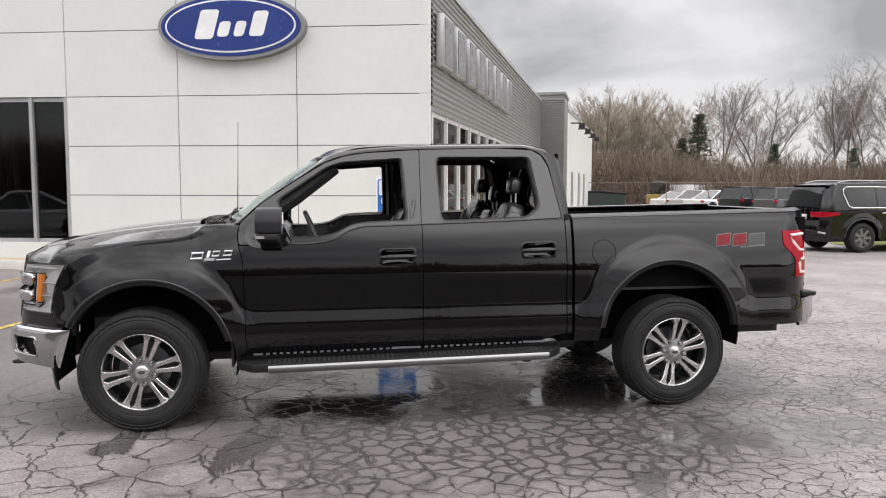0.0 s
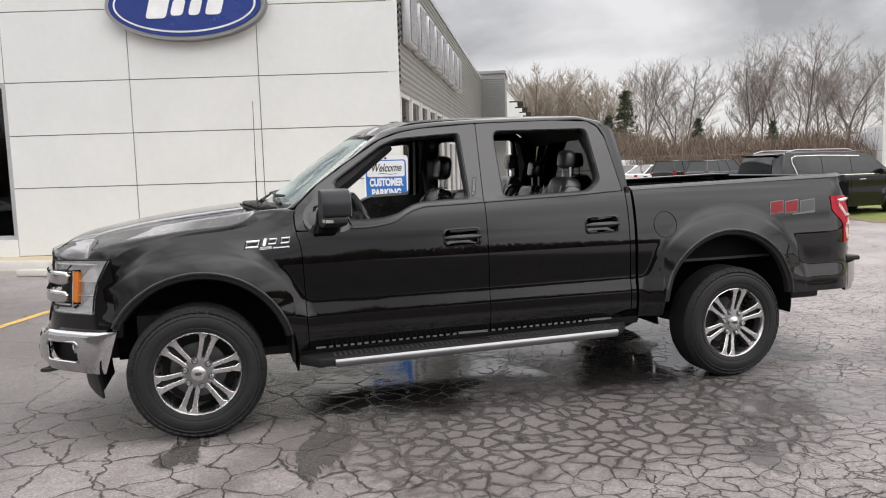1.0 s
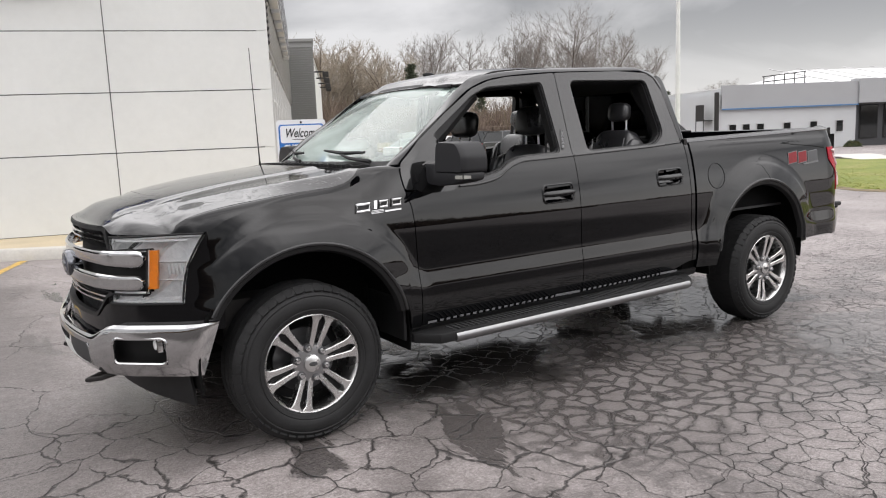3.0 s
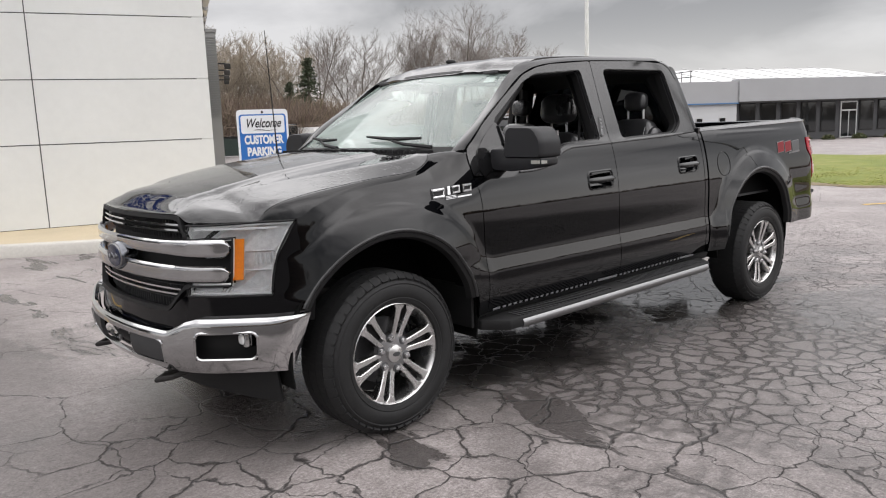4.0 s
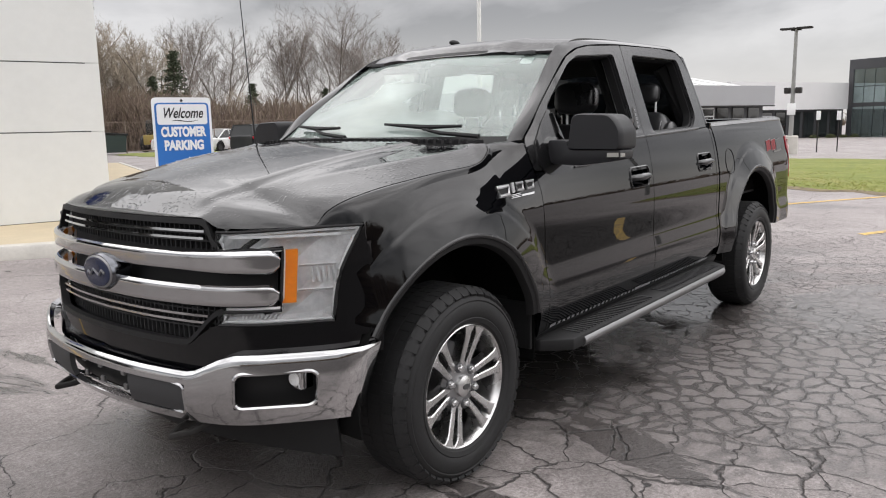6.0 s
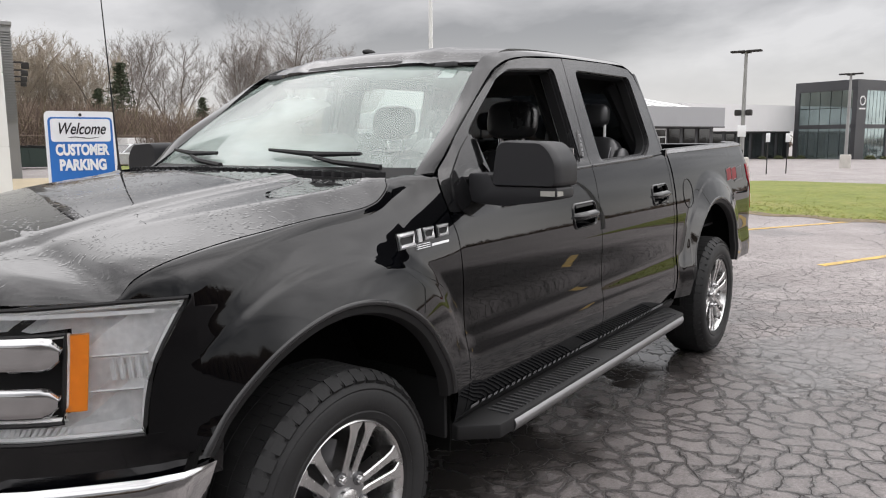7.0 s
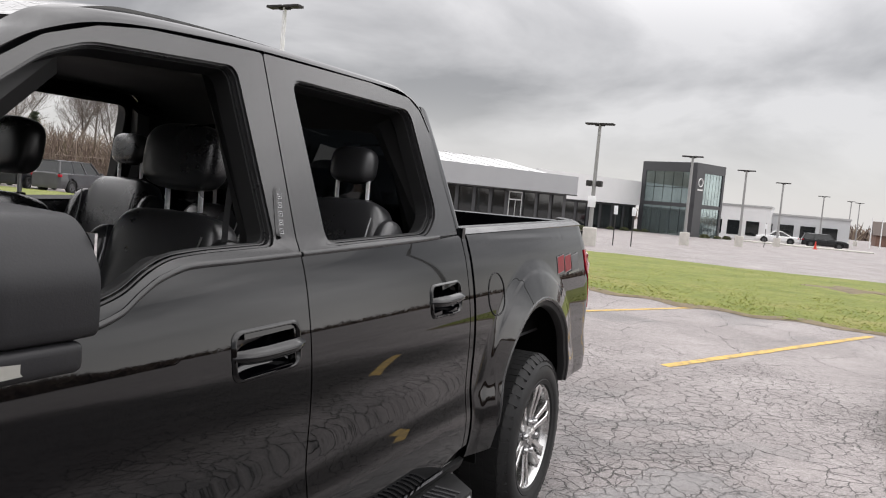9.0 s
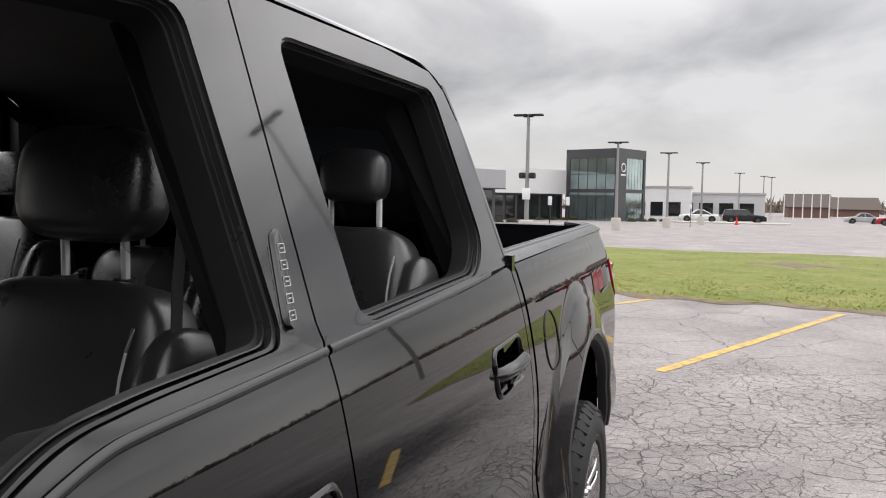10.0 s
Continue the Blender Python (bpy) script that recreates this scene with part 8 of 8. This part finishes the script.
def conifer(seed, h):
    rng = random.Random(seed)
    ob = thing("conifer", "dark green conifer standing among bare trees", "tree", "conifers")
    v, f = [], []
    rod(v, f, [Vector((0, 0, -0.3)), Vector((0, 0, h * 0.6)), Vector((0, 0, h))], [0.16, 0.10, 0.02], 6)
    me = bpy.data.meshes.new("trunk")
    me.from_pydata(v, [], f)
    me.materials.append(bark)
    o = new("trunk", me)
    o.parent = ob
    v, f = [], []
    for k in range(230):
        t = rng.uniform(0.12, 1.0)
        z, reach = h * t, h * 0.36 * (1.06 - t) ** 0.9 * rng.uniform(0.6, 1.15)
        a = rng.uniform(0, math.tau)
        d = Vector((math.cos(a), math.sin(a), rng.uniform(-0.25, 0.1)))
        for j in range(15):
            c = Vector((0, 0, z)) + d * reach * rng.uniform(0.15, 1.0) + Vector((rng.gauss(0, 0.12), rng.gauss(0, 0.12), rng.gauss(0, 0.08)))
            e1, e2 = Vector((rng.gauss(0, 1), rng.gauss(0, 1), rng.gauss(0, 0.5))).normalized() * 0.2, Vector((rng.gauss(0, 1), rng.gauss(0, 1), rng.gauss(-0.5, 0.5))).normalized() * 0.12
            n0 = len(v)
            v += [c - e1, c + e1, c + e2]
            f.append((n0, n0 + 1, n0 + 2))
    me = bpy.data.meshes.new("crown")
    me.from_pydata(v, [], f)
    me.materials.append(needle)
    o = new("crown", me)
    o.parent = ob
    return ob


CON = conifer(3, 7.6)
put_tree(CON, 59.7, 76, 0, 1.12, first=True)
for az, d, k in ((54.6, 72, 0.72), (49.6, 66, 0.62), (41.2, 70, 0.62), (61.0, 84, 0.9)):
    put_tree(CON, az, d, az * 7, k)

rng = random.Random(9)
verts, faces = [], []
for k in range(15000):
    az, d = rng.uniform(43, 78), rng.uniform(60, 74)
    x, y = -1.0 + d * math.cos(radians(az)), -4.7 + d * math.sin(radians(az))
    h = rng.uniform(1.8, 4.2) + 1.3 * max(0, noise.noise((az * 0.35, 0, 3))) * (d - 58) / 8 + (0.9 if az > 60 else 0)
    p = Vector((x, y, ground_z(x) - 0.5))
    way = Vector((rng.gauss(0, 0.22), rng.gauss(0, 0.22), 1))
    mid = p + way * h * 0.55
    tip = mid + (way + Vector((rng.gauss(0, 0.35), rng.gauss(0, 0.35), 0.1))) * h * 0.45
    rod(verts, faces, [p, mid, tip], [0.032, 0.024, 0.008], 3)
    for j in range(3):
        q = p + way * h * rng.uniform(0.25, 0.8)
        rod(verts, faces, [q, q + Vector((rng.gauss(0, 0.5), rng.gauss(0, 0.5), rng.uniform(0.1, 0.9)))], [0.018, 0.006], 3)
me = bpy.data.meshes.new("thicket")
me.from_pydata(verts, [], faces)
me.materials.append(brush_mat.m)
tagged(new("thicket", me), "dense brown winter thicket below the bare trees", "shrubs", kind="stuff")
bank = simple("leaf_litter_bank", (0.11, 0.080, 0.058), 0.95, amount=0.4, scale=1.2, relief=0.05, fine=6)
bm = B()
grid(bm, lambda u, v: (-1.0 + lerp(62, 90, u) * math.cos(radians(lerp(40, 84, v))), -4.7 + lerp(62, 90, u) * math.sin(radians(lerp(40, 84, v))), ground_z(40) - 0.3 + 2.6 * smooth(0, 0.5, u) + 0.5 * noise.noise((u * 4, v * 30, 1))), 12, 80, (0, 0, 1))
tagged(part("wooded_bank", bm, bank), "brown leaf-littered bank behind the yard", "bank", kind="structure")

# ---- neighbouring dealership ----
pale_wall = simple("pale_grey_stucco", (0.50, 0.51, 0.52), 0.7, amount=0.06, scale=0.5)
white_fascia = simple("white_fascia", (0.70, 0.70, 0.70), 0.5, amount=0.05, scale=0.4)
dark_stone = simple("charcoal_cladding", (0.045, 0.046, 0.05), 0.5, amount=0.15, scale=0.8)
grey_fascia = simple("grey_metal_fascia", (0.33, 0.335, 0.345), 0.45, amount=0.06, scale=0.4)
blue_band = simple("blue_band", (0.06, 0.16, 0.33), 0.5)
E_DIR = Vector((0.915, -0.403, 0))
NB = basis(Vector((38.4, 25.8, -0.35)), E_DIR)       # x along the facade, y into it
house = thing("neighbour_showroom", "low pale showroom with white fascia and dark windows", "building")


def wpiece(name, m, boxes, mat, parent, label="", bevel=0.0):
    return wall_piece(name, m, boxes, mat, parent, label, bevel)


wpiece("wall", NB, [(0.0, 3.0, 0.0, 14, 0.0, 3.9)], pale_wall, house)
wpiece("wall", NB, [(3.0, 9.2, 0.0, 14, 0.0, 3.9)], pale_wall, house)
wpiece("wall", NB, [(9.2, 25.4, 0.6, 14, 0.0, 3.9)], dark_stone, house)
wpiece("fascia", NB, [(9.2, 25.7, -0.25, 0.6, 2.75, 4.25)], grey_fascia, house)
wpiece("fascia_edge", NB, [(9.2, 25.72, -0.28, -0.25, 2.66, 2.75)], iron, house)
wpiece("fascia", NB, [(0.0, 9.2, -0.15, 0.0, 2.70, 4.1)], grey_fascia, house)
wpiece("blue_strip", NB, [(0.0, 9.2, -0.22, -0.15, 2.62, 2.70)], blue_band, house)
wpiece("side_wall", NB, [(-0.3, 0.0, 0.0, 16.0, 0.0, 3.55)], pale_wall, house)
for x in (0.55, 1.45, 2.40, 4.2, 6.0, 7.8):
    w = wpiece("window", NB, [(x, x + 0.52, -0.04, 0.02, 1.0, 1.75)], frame_metal, house)
    wpiece("pane", NB, [(x + 0.04, x + 0.48, -0.05, -0.04, 1.04, 1.71)], car_glass, w)
w = wpiece("garage_door", NB, [(-0.36, -0.30, 5.0, 8.0, 0.0, 2.6)], iron, house)
wpiece("outside_stair", NB, [(-0.9, -0.3, 0.4, 1.4, 2.0, 2.06), (-0.9, -0.86, 0.4, 1.4, 2.06, 3.0), (-0.9, -0.86, 0.4, 0.44, 0.0, 3.0), (-0.9, -0.86, 1.36, 1.4, 0.0, 3.0), (-0.4, -0.2, -0.2, 0.0, 1.0, 3.7)], iron, house)
for k in range(9):
    x = 9.9 + k * 1.72
    if k == 5:
        w = wpiece("entrance", NB, [(x, x + 1.5, 0.54, 0.6, 0.0, 2.6)], frame_metal, house)
        wpiece("pane", NB, [(x + 0.1, x + 0.7, 0.52, 0.54, 0.1, 1.9), (x + 0.8, x + 1.4, 0.52, 0.54, 0.1, 1.9), (x + 0.1, x + 1.4, 0.52, 0.54, 2.0, 2.5)], car_glass, w)
        continue
    w = wpiece("window", NB, [(x, x + 1.3, 0.55, 0.6, 0.5, 2.62)], iron, house)
    wpiece("pane", NB, [(x + 0.05, x + 1.25, 0.53, 0.55, 0.55, 2.58)], car_glass, w)
wpiece("roof", NB, [(0.0, 25.4, 0.3, 14.0, 3.86, 3.95)], white_fascia, house)
# pale standing-seam roof rising behind the fascia, with a walkway rail
bm = B()
grid(bm, lambda u, v: NB @ Vector((lerp(7.0, 25.4, u), lerp(0.4, 9.0, v), lerp(4.0, 5.5, v) - 0.9 * (1 - smooth(0.0, 0.22, u)) * v)), 40, 6, (0, 0, 1))
thicken(bm, 0.05)
slope = part("roof_slope", bm, white_fascia, house, "white standing-seam metal roof")
for k in range(8):
    bm = B()
    x = 8.6 + k * 2.0 + 0.3 * math.sin(k * 2.1)
    tube(bm, [NB @ Vector((x, 0.5, 4.06)), NB @ Vector((x + 0.1, 8.8, 5.62))], 0.035, 5)
    part("seam", bm, frame_metal, slope)
bm = B()
tube(bm, [NB @ Vector((3.3, 0.9, 4.28)), NB @ Vector((6.3, 0.9, 4.50))], 0.03, 5)
rail = part("walkway_rail", bm, iron, house)
for k in range(5):
    bm = B()
    tube(bm, [NB @ Vector((3.4 + k * 0.7, 0.9, 3.9)), NB @ Vector((3.4 + k * 0.7, 0.9, 4.62 + 0.06 * k))], 0.03, 5)
    part("post", bm, iron, rail)
bm = B()
tube(bm, [NB @ Vector((3.3, 0.9, 4.60)), NB @ Vector((6.3, 0.9, 4.87))], 0.03, 5)
part("top_rail", bm, iron, rail)

AT = Vector((85.9, 14.7, -0.85))
N2 = basis(AT - E_DIR * 17, E_DIR)
mid = thing("linking_showroom", "white flat-roofed showroom joined to a glass tower", "building")
wpiece("wall", N2, [(0, 17, 0.5, 10, 0.0, 4.5)], dark_stone, mid)
wpiece("fascia", N2, [(0, 17, 0.0, 0.5, 3.0, 5.65)], white_fascia, mid)
wpiece("roof", N2, [(0, 17, 0.5, 10, 4.5, 5.5)], white_fascia, mid)
for k in range(8):
    w = wpiece("window", N2, [(0.6 + k * 2.05, 2.2 + k * 2.05, 0.44, 0.5, 0.2, 2.8)], iron, mid)
    wpiece("pane", N2, [(0.66 + k * 2.05, 2.14 + k * 2.05, 0.42, 0.44, 0.26, 2.74)], car_glass, w)
BT = Vector((83.2, 8.64, -0.85))
TW2 = basis(BT, E_DIR)            # front face from 0 to 5.7, depth 6.6 along y
tow = thing("glass_tower", "two-storey charcoal showroom tower with tall glazing", "building")
wpiece("core", TW2, [(0.25, 5.5, 0.25, 6.4, 0.0, 7.6)], simple("tower_core", (0.05, 0.055, 0.06), 0.6), tow)
wpiece("frame", TW2, [(0, 5.8, 0, 6.7, 6.95, 7.95), (0, 0.45, 0, 0.45, 0, 7.0), (5.4, 5.8, 0, 0.45, 0, 7.0), (0, 0.45, 6.2, 6.7, 0, 7.0), (0.0, 5.8, 0.02, 0.3, 3.2, 3.6), (0.02, 0.3, 0, 6.7, 3.2, 3.6), (0.0, 1.6, -0.05, 0.3, 0.0, 7.2)], dark_stone, tow)
for k in range(6):
    wpiece("pane", TW2, [(1.7 + k * 0.63, 2.26 + k * 0.63, 0.1, 0.14, 0.1, 3.2), (1.7 + k * 0.63, 2.26 + k * 0.63, 0.1, 0.14, 3.6, 6.95)], tower_glass, tow)
for k in range(5):
    wpiece("pane", TW2, [(0.1, 0.14, 0.5 + k * 1.15, 1.58 + k * 1.15, 0.1, 3.2), (0.1, 0.14, 0.5 + k * 1.15, 1.58 + k * 1.15, 3.6, 5.2), (0.1, 0.14, 0.5 + k * 1.15, 1.58 + k * 1.15, 5.26, 6.95)], tower_glass, tow)
bm = B()
tube(bm, [TW2 @ Vector((0.85 + 0.42 * math.cos(k * math.tau / 28), -0.08, 5.9 + 0.42 * math.sin(k * math.tau / 28))) for k in range(28)], 0.06, 6, close=True)
part("ring_mark", bm, white_enamel, tow)
wpiece("small_mark", TW2, [(0.35, 1.35, -0.1, -0.05, 5.05, 5.2)], white_enamel, tow)
# hedge plants along the facade
leaf = Mat("hedge_leaf", (0.05, 0.075, 0.03), 0.8)
li = leaf.n.new("ShaderNodeNewGeometry")
leaf.put(Base_Color=leaf.ramp(li.outputs["Random Per Island"], [(0, (0.030, 0.048, 0.018)), (0.6, (0.07, 0.085, 0.03)), (1, (0.15, 0.12, 0.06))]))


def bush(seed, r):
    rng = random.Random(seed)
    v, f = [], []
    for k in range(700):
        d = Vector((rng.gauss(0, 1), rng.gauss(0, 1), abs(rng.gauss(0, 1)))).normalized() * r * rng.uniform(0.6, 1.05)
        d.z *= 0.85
        e1, e2 = Vector((rng.gauss(0, 1), rng.gauss(0, 1), rng.gauss(0, 1))).normalized() * 0.09, Vector((rng.gauss(0, 1), rng.gauss(0, 1), rng.gauss(0, 1))).normalized() * 0.08
        n0 = len(v)
        v += [d - e1, d + e1, d + e2]
        f.append((n0, n0 + 1, n0 + 2))
    me = bpy.data.meshes.new("shrub")
    me.from_pydata(v, [], f)
    me.materials.append(leaf.m)
    return tagged(new("shrub", me), "rounded evergreen shrub beside the showroom", "shrub", "shrubs by the showroom")


SH = bush(4, 0.5)
places = [NB @ Vector((x, -1.4, 0.05)) for x in (8.0, 11, 13.5, 15.6, 18.3, 21, 23.5, 25.2)] + [N2 @ Vector((x, -1.5, 0.1)) for x in (10, 12.5, 14.5, 16.2)] + [TW2 @ Vector((x, -1.4, 0.1)) for x in (0.5, 3.0, 5.0, 7.5)]
for i, q in enumerate(places):
    m = Matrix.Translation((q.x, q.y, ground_z(q.x) - 0.05)) @ Matrix.Rotation(i * 1.3, 4, "Z")
    if i == 0:
        SH.matrix_world = m
    else:
        copy_thing(SH, m).scale = [0.8 + 0.3 * ((i * 7) % 5) / 5] * 3
# far low buildings
FAR = [
    ("far_showroom", "far white showroom with dark windows", (108, 8.5, 90), 13, 4.4, white_fascia, 5),
    ("far_workshop", "far pale workshop with blue-grey doors", (113, -1.5, 90), 12, 3.7, pale_wall, 4),
]
for nm, lab, (x, y, turn), w, h, mat, n in FAR:
    t = thing(nm, lab, "building", "far buildings")
    m = pose(x, y, ground_z(x) - 0.1, 0, 0, 0) @ Matrix.Rotation(radians(-90), 4, "Z")
    wpiece("wall", m, [(-w / 2, w / 2, 0, 8, 0, h)], mat, t)
    wpiece("roof_edge", m, [(-w / 2 - 0.1, w / 2 + 0.1, -0.15, 8.1, h, h + 0.25)], frame_metal, t)
    for k in range(n):
        x0 = -w / 2 + 0.8 + k * (w - 1.4) / n
        wpiece("window", m, [(x0, x0 + (w - 1.4) / n * 0.7, -0.05, 0.02, 0.6, 2.5)], car_glass, t)
brick_far = simple("brown_brick", (0.17, 0.10, 0.075), 0.85, amount=0.2)
slate = simple("brown_shingle", (0.10, 0.08, 0.07), 0.9, amount=0.2)
for x, y, w, h in ((150, -16.8, 6.8, 1.9), (168, -27, 8, 1.5)):
    t = thing("brick_house", "far brown brick house with a pitched roof", "building", "far houses")
    m = pose(x, y, ground_z(x), 0, 0, -90)
    wpiece("wall", m, [(-w / 2, w / 2, 0, 9, 0, h)], brick_far, t)
    bm = B()
    prism(bm, [(-0.5, h), (9.5, h), (4.5, h + 2.4)], w + 1, m @ Matrix.Translation((-w / 2 - 0.5, 0, 0)) @ Matrix.Rotation(math.pi / 2, 4, "Z") @ Matrix.Diagonal((1, -1, 1, 1)))
    part("roof", bm, slate, t)
for k in range(7):
    t = thing("flag_pole", "thin white pole in the far lot", "pole", "white poles", at=(128 + k * 2, -11 - k * 1.5, ground_z(128), 0, 0, 0))
    bm = B()
    tube(bm, [(0, 0, 0), (0, 0, 4.6)], [0.09, 0.06], 6)
    part("shaft", bm, lamp_white, t)
# traffic cone and kerbed island in the far lot
bm = B()
lathe(bm, [(0.0, 0.75), (0.03, 0.75), (0.14, 0.06), (0.22, 0.05), (0.22, 0.0), (0, 0)], 16, None, "z")
cone = tagged(part("traffic_cone", bm, simple("cone_red", (0.6, 0.04, 0.02), 0.5)), "red traffic cone standing in the far lot", "traffic cone")
cone.matrix_world = pose(80, -3.2, ground_z(80))
bm = B()
box(bm, -1, 1, -6, 6, 0, 0.15, 0.05)
isl2 = tagged(part("kerb_island", bm, pale_concrete), "pale kerbed island in the far lot", "kerb", kind="structure")
isl2.matrix_world = pose(86, -2.5, ground_z(86))
# distant trees close the horizon
rng = random.Random(31)
verts, faces = [], []
for k in range(5200):
    a, d = rng.uniform(-178, 200), rng.uniform(210, 250)
    if 38 < a < 86:
        continue
    x, y = d * math.cos(radians(a)), d * math.sin(radians(a))
    h = 3.0 + 3.5 * max(0, noise.noise((a * 0.16, 1, 0))) + rng.uniform(0, 1.8)
    if -150 < a < -52:
        h += 3.0 + 5.0 * max(0, noise.noise((a * 0.3, 4, 0)))
    p = Vector((x, y, ground_z(x) - 1))
    for j in range(3):
        tip = p + Vector((rng.gauss(0, 1.2), rng.gauss(0, 1.2), h * rng.uniform(0.6, 1.1)))
        rod(verts, faces, [p, p.lerp(tip, 0.5) + Vector((rng.gauss(0, 0.5), rng.gauss(0, 0.5), 0.3)), tip], [0.30, 0.24, 0.05], 3)
for k in range(3200):
    a, d = rng.uniform(-158, -46), rng.uniform(70, 90)
    x, y = d * math.cos(radians(a)), d * math.sin(radians(a))
    h = 7.0 + 4.0 * max(0, noise.noise((a * 0.22, 7, 0))) + 2.0 * max(0, noise.noise((a * 1.3, 2, 0))) + rng.uniform(0, 1.6)
    h *= lerp(0.25, 0.95, smooth(46, 72, -a))
    p = Vector((x, y, ground_z(x) - 0.5))
    for j in range(4):
        tip = p + Vector((rng.gauss(0, 0.7), rng.gauss(0, 0.7), h * rng.uniform(0.55, 1.08)))
        rod(verts, faces, [p, p.lerp(tip, 0.5) + Vector((rng.gauss(0, 0.3), rng.gauss(0, 0.3), 0.2)), tip], [0.13, 0.10, 0.03], 3)
me = bpy.data.meshes.new("far_woods")
me.from_pydata(verts, [], faces)
me.materials.append(brush_mat.m)
tagged(new("far_woods", me), "line of far brown winter woods", "trees", kind="stuff")
# roof-top view to the north: trees beyond the neighbour's roof
for i, (az, d, k) in enumerate(((37.4, 110, 0.68), (36.2, 112, 0.64), (39.2, 112, 0.56), (34.4, 112, 0.55))):
    put_tree(TALL[i % 3], az, d, 31 * i, k)
